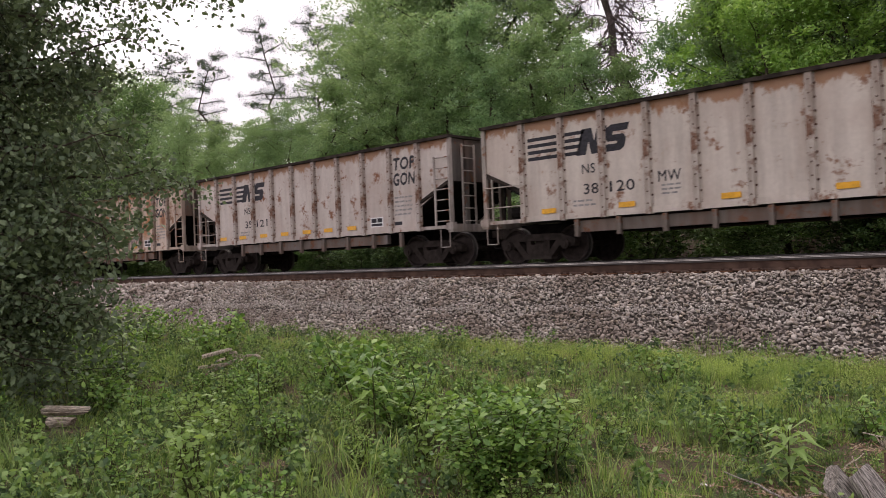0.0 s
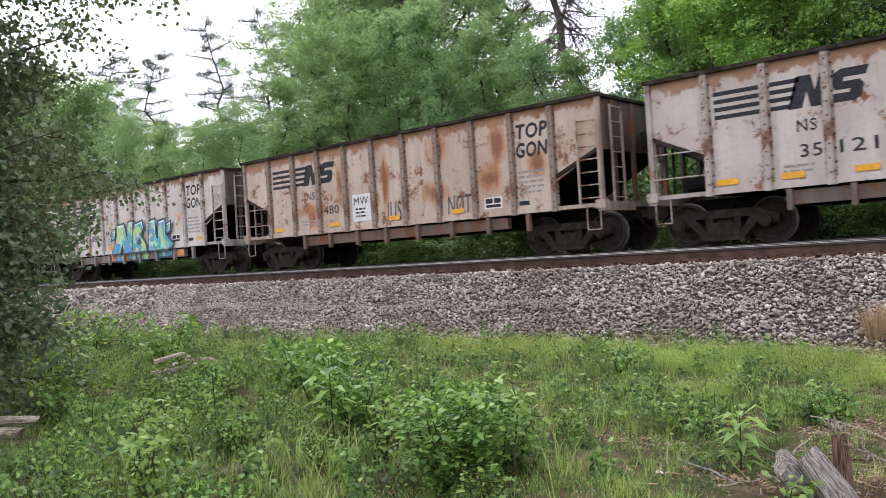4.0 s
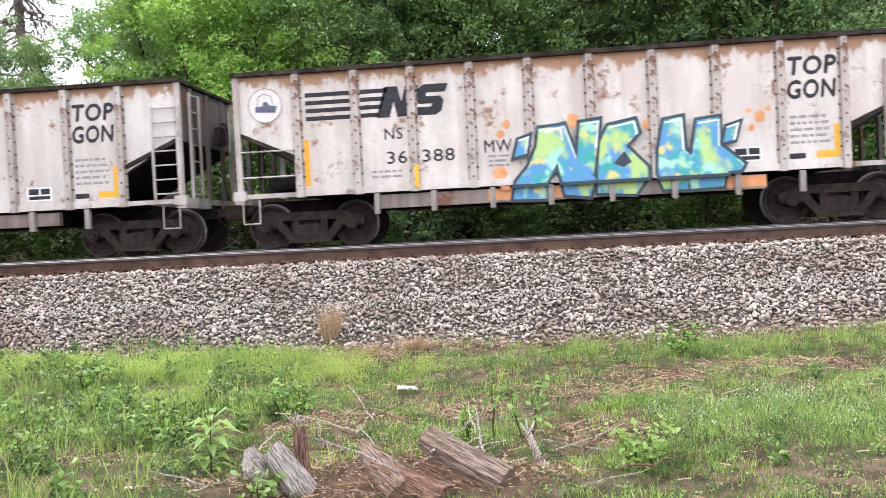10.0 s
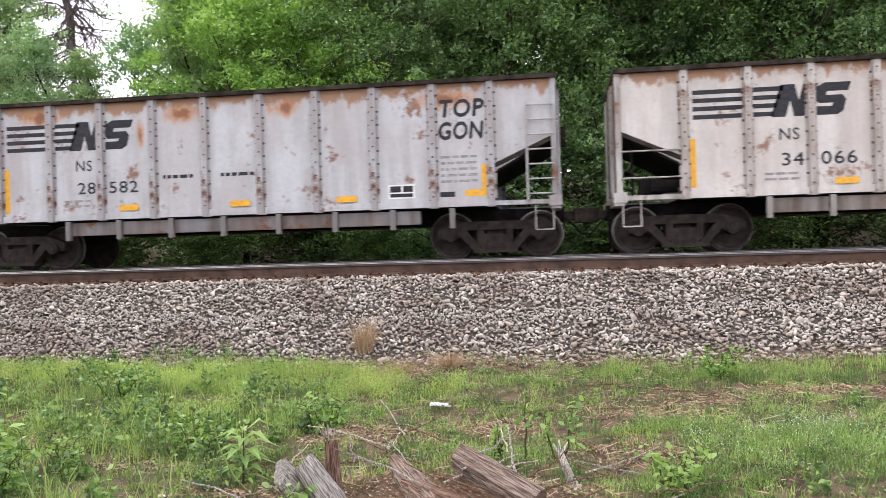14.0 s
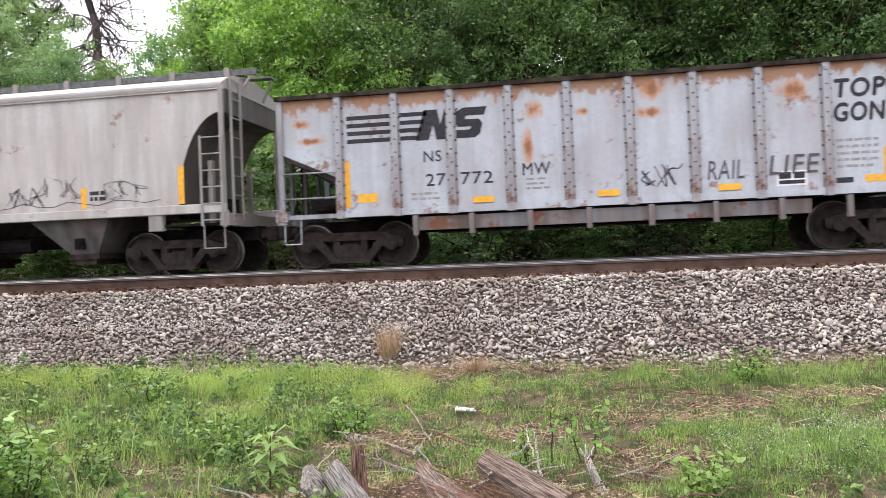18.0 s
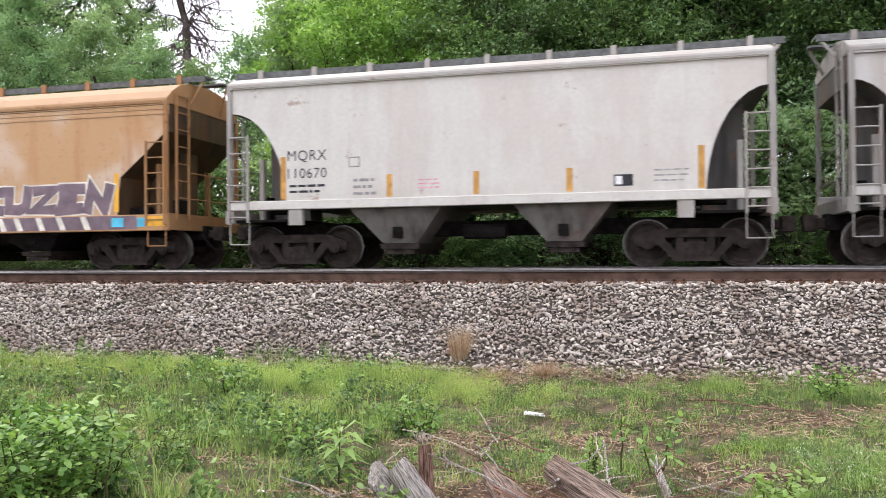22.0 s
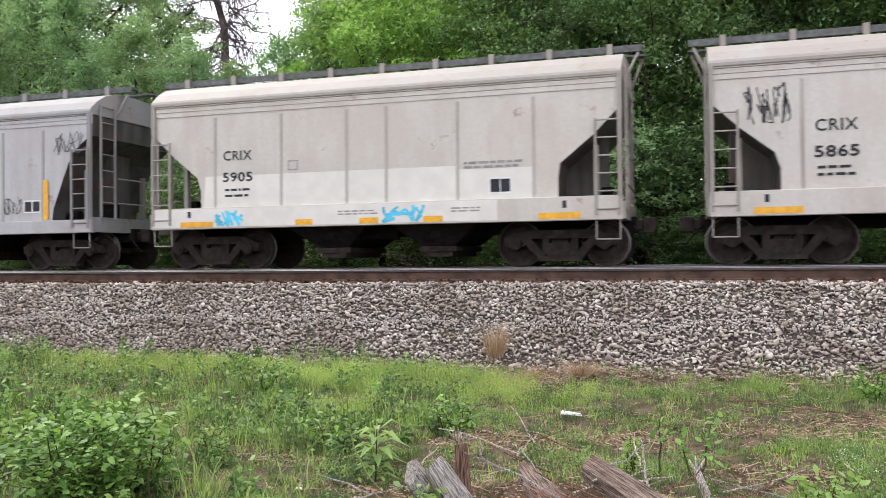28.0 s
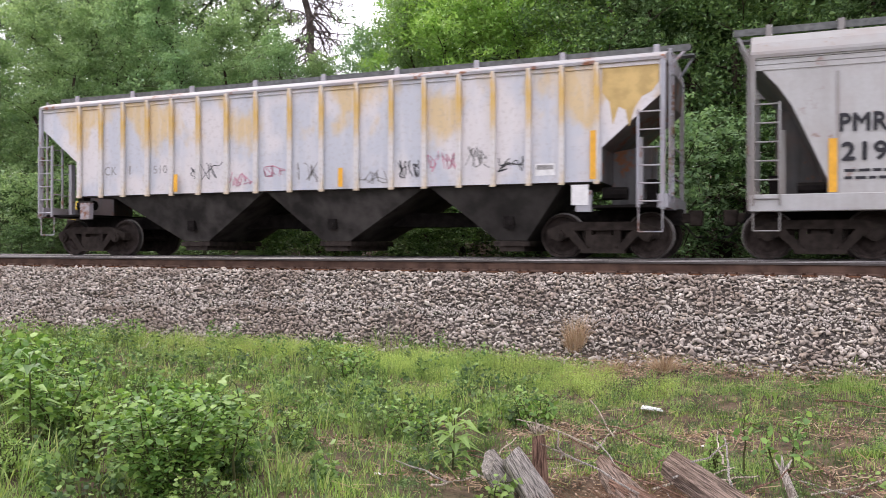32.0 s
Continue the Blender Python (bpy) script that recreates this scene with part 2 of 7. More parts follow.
# ---- the ride of the train ----
KNOTS = [0, 4, 8, 12, 16, 20, 24, 28, 32]
PACE = [4.996, 5.040, 5.133, 5.228, 5.259, 5.317, 5.524, 5.784, 5.992]


def ride(t):
    """Metres that the train has gone at t seconds."""
    s = 0.0
    for a, b, v, w in zip(KNOTS, KNOTS[1:], PACE, PACE[1:]):
        k = min(max((t - a) / (b - a), 0), 1)
        s += (b - a) * (v * k + (w - v) * k * k / 2)
    return s


SIDE = 16.09            # the plane of the cars' near sides
RAIL = EYE - 0.175      # top of rail
MID = SIDE + 1.60       # middle of the train's track
NEAR = MID - 3.96       # middle of the empty track before it
WR = 0.457
CARS, WHEELS = [], []

# ---- running gear ----
def build_shared():
    w = Form()
    for s in (-1, 1):
        prof = [(0.0, 0.02), (0.11, 0.02), (0.13, -0.02), (0.19, 0.0), (0.33, 0.03), (0.385, 0.0), (0.40, -0.05), (0.452, -0.05), (WR, -0.03), (WR, 0.07), (0.485, 0.075), (0.485, 0.1), (0.39, 0.1), (0.37, 0.07), (0.12, 0.06), (0.0, 0.06)]
        p = [(r, s * (0.77 - y)) for r, y in prof]
        w.lathe(p if s > 0 else p[::-1], 28)
    w.rod((0, -0.95, 0), (0, 0.95, 0), 0.075, 12)
    wheel = w.mesh("wheelset", WHEEL, TREAD)
    for p in wheel.polygons:
        if abs(math.hypot(p.center[0], p.center[2]) - WR) < 0.012:
            p.material_index = 1
    sf = Form()
    y0, y1 = -0.11, 0.11
    sf.prism([(-1.12, 0.40), (-0.72, 0.40), (-0.66, 0.56), (0.66, 0.56), (0.72, 0.40), (1.12, 0.40), (1.14, 0.58), (0.80, 0.70), (0.62, 0.73), (-0.62, 0.73), (-0.80, 0.70), (-1.14, 0.58)], y0, y1)
    for s in (-1, 1):
        q = [(s * 0.60, 0.58), (s * 0.76, 0.50), (s * 0.42, 0.14), (s * 0.28, 0.20)]
        sf.prism(q if s < 0 else q[::-1], y0, y1)
        q = [(s * 0.22, 0.60), (s * 0.36, 0.60), (s * 0.36, 0.24), (s * 0.22, 0.24)]
        sf.prism(q if s < 0 else q[::-1], y0 + 0.03, y1 - 0.03)
        sf.rod((s * 0.89, y0 - 0.09, 0.455), (s * 0.89, y0, 0.455), 0.125, 12)
        sf.rod((s * 0.89, y0 - 0.12, 0.455), (s * 0.89, y0 - 0.09, 0.455), 0.07, 8)
    sf.box(-0.44, y0 - 0.01, 0.10, 0.44, y1 + 0.01, 0.19)
    side = sf.mesh("side_frame", TRUCK)
    zig = [(0.24 if k % 2 else 0.30, 0.19 + 0.02 * k) for k in range(15)]
    sp = Form().prism([(-x, z) for x, z in zig[::-1]][::-1][::-1] + [(x, z) for x, z in zig], -0.09, 0.09)
    spring = sp.mesh("spring_nest", TRUCK)
    bo = Form().box(-0.16, -0.98, 0.40, 0.16, 0.98, 0.62).box(-0.3, -0.25, 0.62, 0.3, 0.25, 0.72)
    for s in (-1, 1):
        bo.box(s * 0.40 - 0.05, -0.9, 0.30, s * 0.40 + 0.05, 0.9, 0.38)
        bo.box(s * 0.44 - 0.02, -0.85, 0.25, s * 0.44 + 0.02, -0.65, 0.55)
    return wheel, side, spring, bo.mesh("truck", TRUCK)


WHEELSET, SIDEFRAME, SPRINGS, BOLSTER = build_shared()


def truck(car, x):
    """A two-axle truck under a car; its wheelsets roll."""
    t = part("truck", BOLSTER, None, car, "grimy two-axle freight truck", pose(x, 1.6, 0))
    for y, turn in ((-1.0, 0), (1.0, 180)):
        part("side_frame", SIDEFRAME, None, t, "", pose(0, y, 0, 0, 0, turn))
        part("spring_nest", SPRINGS, None, t, "", pose(0, y, 0))
    for dx in (-0.89, 0.89):
        WHEELS.append((part("wheelset", WHEELSET, None, t, "brown steel wheels with a bright tread", pose(dx, 0, WR)), dx))
    return t


def coupler(car, x, way):
    f = Form().box(min(x, x + way * 0.42), 1.50, 0.72, max(x, x + way * 0.42), 1.70, 0.92)
    k = x + way * 0.42
    f.prism([(k - 0.12, 0.66), (k + 0.12, 0.66), (k + 0.14, 0.98), (k - 0.14, 0.98)], 1.42, 1.80)
    soften(part("coupler", f, TRUCK, car, "rusty knuckle coupler"), 0.02)
    hose = [(x + way * 0.1, 1.25, 0.8), (x + way * 0.28, 1.22, 0.62), (x + way * 0.45, 1.25, 0.42), (x + way * 0.56, 1.3, 0.44)]
    part("air_hose", Form().path(hose, 0.022), UNDER, car)


def ladder(car, x0, x1, z0, z1, rungs, mat, y=-0.05, face="side", tall=0.0):
    """Two stiles; each rung is a part of its own."""
    st = Form()
    for x, e in ((x0, 0), (x1, tall)):
        if face == "side":
            st.box(x - 0.022, y - 0.02, z0, x + 0.022, y + 0.025, z1 + e)
        else:
            st.box(y - 0.022, x - 0.022, z0, y + 0.022, x + 0.022, z1 + e)
    lad = part("ladder", st, mat, car)
    f = Form().rod((x0, y, 0), (x1, y, 0), 0.016) if face == "side" else Form().rod((y, x0, 0), (y, x1, 0), 0.016)
    me = f.mesh("rung", mat)
    for k in range(rungs):
        part("rung", me, None, lad, "", pose(0, 0, z0 + 0.12 + k * (z1 - z0 - 0.16) / max(1, rungs - 1)))
    return lad


def stirrup(car, x, w, z, mat, y=0.02):
    part("step", Form().path([(x, y, z), (x, y, 0.52), (x + w, y, 0.52), (x + w, y, z)], 0.014), mat, car)


def mark(car, x, z, w, h, mat=None, y=-0.004):
    part("reflector" if (mat or YELLOW) is YELLOW else "panel", Form().prism([(x, z), (x + w, z), (x + w, z + h), (x, z + h)], y, y + 0.003), mat or YELLOW, car)


def small_print(car, x, z, w, rows, mat=GREYINK, y=-0.004, seed=0, high=0.045, gap=0.10):
    """Data lines too small to read."""
    rnd = random.Random(seed)
    f = Form()
    for r in range(rows):
        a = x
        while a < x + w - 0.08:
            b = min(x + w, a + rnd.uniform(0.06, 0.22))
            stripe(f, a, z - r * gap, b, z - r * gap + high, y)
            a = b + 0.035
    part("data_panel", f, mat, car)["kind"] = "stuff"


def emblem(car, x, z, w, h, y=-0.004):
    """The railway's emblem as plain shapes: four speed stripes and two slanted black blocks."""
    for k in range(4):
        zz = z + h * (0.04 + 0.26 * k)
        part("emblem_stripe", stripe(Form(), x, zz, x + w * 0.53 + 0.06 * k, zz + h * 0.14, y), BLACK, car)
    n = Form()
    x0, s = x + w * 0.51, h * 0.30
    a, b = w * 0.095, w * 0.245
    n.prism([(x0, z), (x0 + a, z), (x0 + a + s * 0.5, z + h * 0.5), (x0 + b - a, z), (x0 + b, z), (x0 + b + s, z + h), (x0 + b - a + s, z + h), (x0 + b - a + s * 0.5, z + h * 0.5), (x0 + a + s, z + h), (x0 + s, z + h)], y, y + 0.003)
    part("emblem_block", n, BLACK, car)
    n = Form()
    q, v = x0 + b + 0.02, w * 0.205
    g = [(0, 0), (v * 0.85, 0), (v * 1.02, 0.12), (v * 1.06, 0.46), (v * 0.92, 0.61), (v * 0.42, 0.61), (v * 0.43, 0.73), (v * 1.08, 0.73), (v * 1.14, 1.0), (v * 0.30, 1.0), (v * 0.10, 0.88), (v * 0.08, 0.50), (v * 0.22, 0.37), (v * 0.66, 0.37), (v * 0.65, 0.27), (v * 0.04, 0.27)]
    n.prism([(q + px + s * 0.5 * pz, z + h * pz) for px, pz in g], y, y + 0.003)
    part("emblem_block", n, BLACK, car)


def scrawl(car, x, z, w, h, mat, seed, loops=7, r=0.012, y=-0.006):
    """A sprayed tag that nobody can read: a few hooked and looping strokes."""
    rnd = random.Random(seed * 13 + 5)
    f = Form()
    cells = max(3, loops)
    for c in range(cells):
        cx, cw = x + w * c / cells, w / cells
        for _ in range(2):
            n = rnd.randint(3, 5)
            key = [(cx + cw * rnd.uniform(-0.2, 1.25), z + h * rnd.uniform(0.0, 1.0)) for _ in range(n)]
            pts = []
            for k in range(n - 1):
                p0, p1, p2, p3 = key[max(0, k - 1)], key[k], key[k + 1], key[min(n - 1, k + 2)]
                for j in range(5):
                    t = j / 5
                    pts.append(tuple(0.5 * (2 * p1[i] + (p2[i] - p0[i]) * t + (2 * p0[i] - 5 * p1[i] + 4 * p2[i] - p3[i]) * t * t + (3 * p1[i] - p0[i] - 3 * p2[i] + p3[i]) * t ** 3) for i in (0, 1)))
            pts.append(key[-1])
            for p, q in zip(pts, pts[1:]):
                d = Vector((q[0] - p[0], 0, q[1] - p[1]))
                if d.length > 1e-4:
                    m = Vector((-d.z, 0, d.x)).normalized() * r * rnd.uniform(0.7, 1.2)
                    e = d.normalized() * r * 0.5
                    a, b = Vector((p[0], y, p[1])) - e, Vector((q[0], y, q[1])) + e
                    f.add([a - m, b - m, b + m, a + m], [(0, 1, 2, 3)])
    part("spray_tag", f, mat, car, "hooked and looping spray-paint tag")


GLYPHS = [[(1, 0.95), (0.1, 0.9), (0.0, 0.5), (0.15, 0.08), (1, 0.05)], [(0, 1), (0.05, 0.1), (0.6, 0.0), (0.95, 0.2), (1, 1)], [(0, 0), (0.1, 1), (0.85, 0), (1, 1)], [(0.05, 0.95), (1, 1), (0.0, 0.05), (1, 0)],
          [(1, 1), (0.05, 1), (0.1, 0.5), (0.8, 0.5), (0.1, 0.5), (0, 0), (1, 0.02)], [(0.1, 1), (0.0, 0), (0.05, 0.45), (1, 1), (0.3, 0.55), (1, 0)]]


def ribbon(form, pts, half, y):
    """A flat stroke with mitred joints, laid on a side sheet; closed where its ends meet."""
    closed = pts[0] == pts[-1]
    p = [Vector(q) for q in (pts[:-1] if closed else pts)]
    n = len(p)
    vs = []
    for k in range(n):
        a = (p[k] - p[k - 1]).normalized() if closed or k else (p[1] - p[0]).normalized()
        b = (p[(k + 1) % n] - p[k]).normalized() if closed or k < n - 1 else a
        m = Vector((-a.y - b.y, a.x + b.x))
        m = m.normalized() if m.length > 0.05 else Vector((-a.y, a.x))
        w = half / max(0.45, m.dot(Vector((-a.y, a.x))))
        e = a * half * 0.8 * ((k == n - 1) - (k == 0)) if not closed else Vector((0, 0))
        d = y - 0.0007 * k
        vs += [(p[k].x + e.x - m.x * w, d, p[k].y + e.y - m.y * w), (p[k].x + e.x + m.x * w, d, p[k].y + e.y + m.y * w)]
    return form.add(vs, [(2 * k, 2 * ((k + 1) % n), 2 * ((k + 1) % n) + 1, 2 * k + 1) for k in range(n if closed else n - 1)])


def throw_up(car, x, z, w, h, order, fill, edge, y, half=0.10, rim=0.045, lean=0.12):
    """Fat sprayed strokes side by side with a rim of another colour."""
    cell = w / len(order)
    for n, g in enumerate(order):
        pts = [(x + cell * (n + 0.12 + 0.72 * a) + lean * b * h, z + h * (b + 0.06 * ((n + k) % 2) * (1 - b))) for k, (a, b) in enumerate(GLYPHS[g])]
        part("sprayed_rim", ribbon(Form(), pts, half + rim, y), edge, car)
        part("sprayed_stroke", ribbon(Form(), pts, half, y - 0.006), fill, car)


# ---- open-top cars ----
GL, GTOP = 13.05, 3.49
POSTS = [1.30, 2.47, 3.60, 4.75, 5.88, 7.05, 8.23, 9.41, 10.60, 11.75]


def gondola(k, digits, col, rust, seed, tone="white", low_marks=(3.99, 6.40, 8.63), tall_marks=True, stencil=True, stains=()):
    """A former coal hopper with riveted posts and cut-away ends."""
    skin = paint("gondola_paint", col, rust, 0.32, seed, GTOP, stains=stains)
    # end sheets and posts: body colour at 22%, rusted and dirty
    dark_end = paint("dark_end_paint", [c * 0.22 for c in col], rust, 0.9, seed + 2, dirtcol=(0.03, 0.025, 0.02))
    ribs = paint("gondola_post_paint", [c * (0.82 if rust < 0.5 else 0.48) for c in col], min(0.85, rust + 0.45), 0.7, seed + 11, None, dirtcol=(0.15, 0.095, 0.065), rustcol=(0.16, 0.078, 0.046))
    car = new("gondola_car")
    tagged(car, f"{tone} weathered steel gondola with riveted posts on the rails", "rail car", "cars of the train")
    for y, nm in ((0.09, "near"), (3.09, "far")):
        sheet = Form().prism([(1.27, 1.02), (11.76, 1.02), (11.76, 1.76), (12.97, 2.31), (12.97, 3.45), (0.08, 3.45), (0.08, 2.31), (1.27, 1.76)], y, y + 0.025)
        part("side_sheet", sheet, skin, car)
    for a, b in (((0.08, 2.27), (1.30, 1.72)), ((12.97, 2.27), (11.73, 1.72))):
        cut = Form().add([(a[0], 0.05, a[1]), (b[0], 0.05, b[1]), (b[0], 0.05, b[1] + 0.09), (a[0], 0.05, a[1] + 0.09), (a[0], 0.12, a[1]), (b[0], 0.12, b[1]), (b[0], 0.12, b[1] + 0.09), (a[0], 0.12, a[1] + 0.09)],
                [(0, 1, 2, 3), (7, 6, 5, 4), (0, 4, 5, 1), (3, 2, 6, 7), (1, 5, 6, 2), (0, 3, 7, 4)])
        part("cutaway_edge", cut, RIM, car)
    for x, w in ((0.10, 1), (12.95, -1)):
        part("end_sheet", Form().box(min(x, x + w * 0.03), 0.12, 2.30, max(x, x + w * 0.03), 3.08, 3.45), dark_end, car, "dark end sheet")
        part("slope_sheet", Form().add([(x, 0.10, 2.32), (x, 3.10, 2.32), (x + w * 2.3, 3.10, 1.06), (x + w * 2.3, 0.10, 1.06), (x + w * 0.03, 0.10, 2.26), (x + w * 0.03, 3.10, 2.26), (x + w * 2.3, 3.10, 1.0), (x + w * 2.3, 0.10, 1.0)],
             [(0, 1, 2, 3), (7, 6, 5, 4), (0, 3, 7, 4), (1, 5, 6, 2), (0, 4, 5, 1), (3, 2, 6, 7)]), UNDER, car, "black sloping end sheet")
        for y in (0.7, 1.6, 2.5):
            part("end_post", Form().box(min(x, x - w * 0.07), y - 0.06, 1.05, max(x, x - w * 0.07), y + 0.06, 3.43), dark_end, car)
    part("floor", Form().box(1.3, 0.11, 1.02, 11.75, 3.08, 1.06), UNDER, car)
    rim = Form().box(0, -0.03, 3.45, GL, 0.14, 3.53).box(0, 3.06, 3.45, GL, 3.23, 3.53).box(0, 0.14, 3.455, 0.14, 3.06, 3.52).box(GL - 0.14, 0.14, 3.455, GL, 3.06, 3.52)
    part("top_rim", rim, RIM, car, "dark rusty top rim")
    rivets = Form()
    pf = Form().box(-0.065, 0.0, 1.0, 0.065, 0.09, 3.50).box(-0.10, 0.078, 1.0, 0.10, 0.09, 3.45)
    for j in range(9):
        z = 1.15 + j * 0.26
        for dx in (-0.083, 0.083):
            rivets.rod((dx, 0.058, z), (dx, 0.080, z), 0.018, 6, 0.026)
        rivets.rod((0.0, -0.012, z + 0.08), (0.0, 0.004, z + 0.08), 0.016, 6, 0.022)
    if "rivets" not in LETTERS:
        LETTERS["rivets"] = rivets.mesh("rivet_strip", RIVET)
    post = pf.mesh("post", ribs)
    for x in POSTS:
        near = part("post", post, None, car, "", pose(x, 0, 0))
        part("rivet_strip", LETTERS["rivets"], None, near, "rust-dark rivet heads")["kind"] = "stuff"
        part("post", post, None, car, "", pose(x, 3.2, 0, 0, 0, 180))
    strip = Form()
    strip.box(1.3, 0.055, 1.02, 11.75, 0.088, 1.16)
    for j in range(60):
        x = 1.42 + j * 0.172
        strip.box(x - 0.016, 0.043, 1.075, x + 0.016, 0.055, 1.107)
    part("bottom_strap", strip, skin, car, "riveted strap along the sheet's foot")
    sp = paint("sill_paint", [c * (0.30 if k < 4 else 0.50) for c in col], rust + 0.3, 0.9, seed + 3, foot=0.7, dirtcol=(0.10, 0.07, 0.05))
    for y in (0.16, 2.90):
        part("side_sill", Form().box(2.80, y, 0.70, 10.30, y + 0.14, 0.97), sp, car)
    gus = Form().prism([(-0.05, 0.60), (0.05, 0.60), (0.05, 1.0), (-0.05, 1.0)], 0.06, 0.16).mesh("gusset", sp)
    for x in POSTS[1:-1]:
        part("gusset", gus, None, car, "", pose(x + 0.35, 0, 0))
    part("centre_sill", Form().box(-0.1, 1.38, 0.70, GL + 0.1, 1.82, 1.0).box(3.1, 0.9, 0.72, 3.6, 2.3, 0.99).box(9.6, 0.9, 0.72, 10.1, 2.3, 0.99), UNDER, car)
    pale = paint("end_frame_paint", [c * 0.78 for c in col], rust * 0.8 + 0.15, 0.8, seed + 5, dirtcol=(0.10, 0.08, 0.065))
    for x, w in ((0.0, 1), (GL, -1)):
        a, b = min(x, x + w * 1.3), max(x, x + w * 1.3)
        part("platform_beam", Form().box(a, 0.04, 1.02, b, 0.14, 1.11), pale, car)
        part("platform_beam", Form().box(a, 3.06, 1.02, b, 3.16, 1.11), pale, car)
        part("end_beam", Form().box(min(x - w * 0.03, x + w * 0.16), 0.0, 0.92, max(x - w * 0.03, x + w * 0.16), 3.2, 1.13), pale, car)
        for y in (0.03, 3.10):
            part("corner_post", Form().box(min(x + w * 0.02, x + w * 0.13), y, 1.11, max(x + w * 0.02, x + w * 0.13), y + 0.08, 3.45), pale, car)
        part("corner_casting", Form().box(min(x - w * 0.05, x + w * 0.2), -0.03, 0.98, max(x - w * 0.05, x + w * 0.2), 0.12, 1.17), pale, car)
        coupler(car, x, -w)
        stirrup(car, x + w * 0.12, w * 0.34, 1.0, pale)
        stirrup(car, x + w * 0.12, w * 0.34, 1.0, pale, 3.18)
    for z in (1.44, 1.95):
        part("grab_rail", Form().rod((0.1, 0.02, z), (1.27, 0.02, z), 0.016), pale, car)
    part("brake_rigging", Form().rod((0.35, 0.5, 1.1), (0.35, 0.5, 2.2), 0.03).box(0.5, 0.55, 1.12, 0.95, 0.95, 1.45).rod((0.7, 0.45, 1.3), (1.2, 0.45, 1.3), 0.14, 10), UNDER, car)
    ladder(car, 12.45, 12.99, 1.10, 2.98, 7, pale, 0.0)
    ladder(car, 0.45, 0.95, 1.10, 3.3, 7, pale, -0.02, "end")
    ladder(car, 0.45, 0.95, 1.10, 3.3, 7, pale, GL + 0.02, "end")
    bw = Form().lathe([(0.24, 0.0), (0.27, 0.0), (0.27, 0.03), (0.24, 0.03), (0.24, 0.0)], 16)
    for a in range(4):
        bw.rod((0, 0.015, 0), (0.25 * math.cos(a * math.pi / 2), 0.015, 0.25 * math.sin(a * math.pi / 2)), 0.012, 4)
    part("brake_wheel", bw, TRUCK, car, "", pose(GL + 0.18, 2.0, 2.6, 0, 0, 90))
    part("brake_housing", Form().box(GL, 1.85, 2.35, GL + 0.14, 2.2, 2.75), TRUCK, car)
    for x in (1.33, 11.75):
        truck(car, x)
    # lettering
    ys = 0.086
    emblem(car, 1.47, 2.48, 2.78, 0.60, ys)
    lettering("lettering", "NS", 3.03, 2.05, 0.22, BLACK, car, ys, 0.36, 0, 0.010)
    if digits[0]:
        lettering("lettering", digits[0], 3.06, 1.57, 0.24, BLACK, car, ys, 0.40, 0, 0.010)
    lettering("lettering", digits[1], 3.76, 1.57, 0.24, BLACK, car, ys, 0.64, 0, 0.010)
    small_print(car, 2.75, 1.40, 0.62, 2, GREYINK, ys, k)
    if stencil:
        lettering("lettering", "MW", 4.98, 1.68, 0.24, BLACK, car, ys, 0.54, 0, 0.010)
        small_print(car, 5.05, 1.58, 0.45, 3, GREYINK, ys, k + 20, 0.04, 0.09)
    lettering("lettering", "TOP", 10.74, 2.80, 0.33, BLACK, car, ys, 0.90, 0.12, 0.034)
    lettering("lettering", "GON", 10.72, 2.36, 0.33, BLACK, car, ys, 0.90, 0.12, 0.034)
    small_print(car, 10.75, 1.98, 0.72, 5, GREYINK, ys, k + 40, 0.05, 0.12)
    mark(car, 10.72, 1.22, 0.30, 0.10, BLACK, ys)
    mark(car, 9.68, 1.22, 0.54, 0.28, WHITE, ys)
    mark(car, 9.72, 1.35, 0.22, 0.12, BLACK, ys - 0.004)
    mark(car, 9.98, 1.35, 0.20, 0.12, BLACK, ys - 0.004)
    mark(car, 9.72, 1.25, 0.46, 0.07, BLACK, ys - 0.004)
    for x in low_marks:
        mark(car, x, 1.19, 0.42, 0.12, None, ys - 0.036)
    if tall_marks:
        mark(car, 1.39, 1.22, 0.12, 0.92, None, ys)
        mark(car, 11.55, 1.22, 0.12, 0.62, None, ys)
        mark(car, 11.22, 1.22, 0.33, 0.13, None, ys)
    CARS.append((car, 0.197 - 14.1226 * k))
    return car


RIVET = plain("rusted_rivet", (0.085, 0.042, 0.028), 0.9, vary=0.4, scale=20)


def sprayed(name, col, seed):
    return plain(name, col, 0.5, vary=0.3, scale=3, relief=0.05, seed=seed)


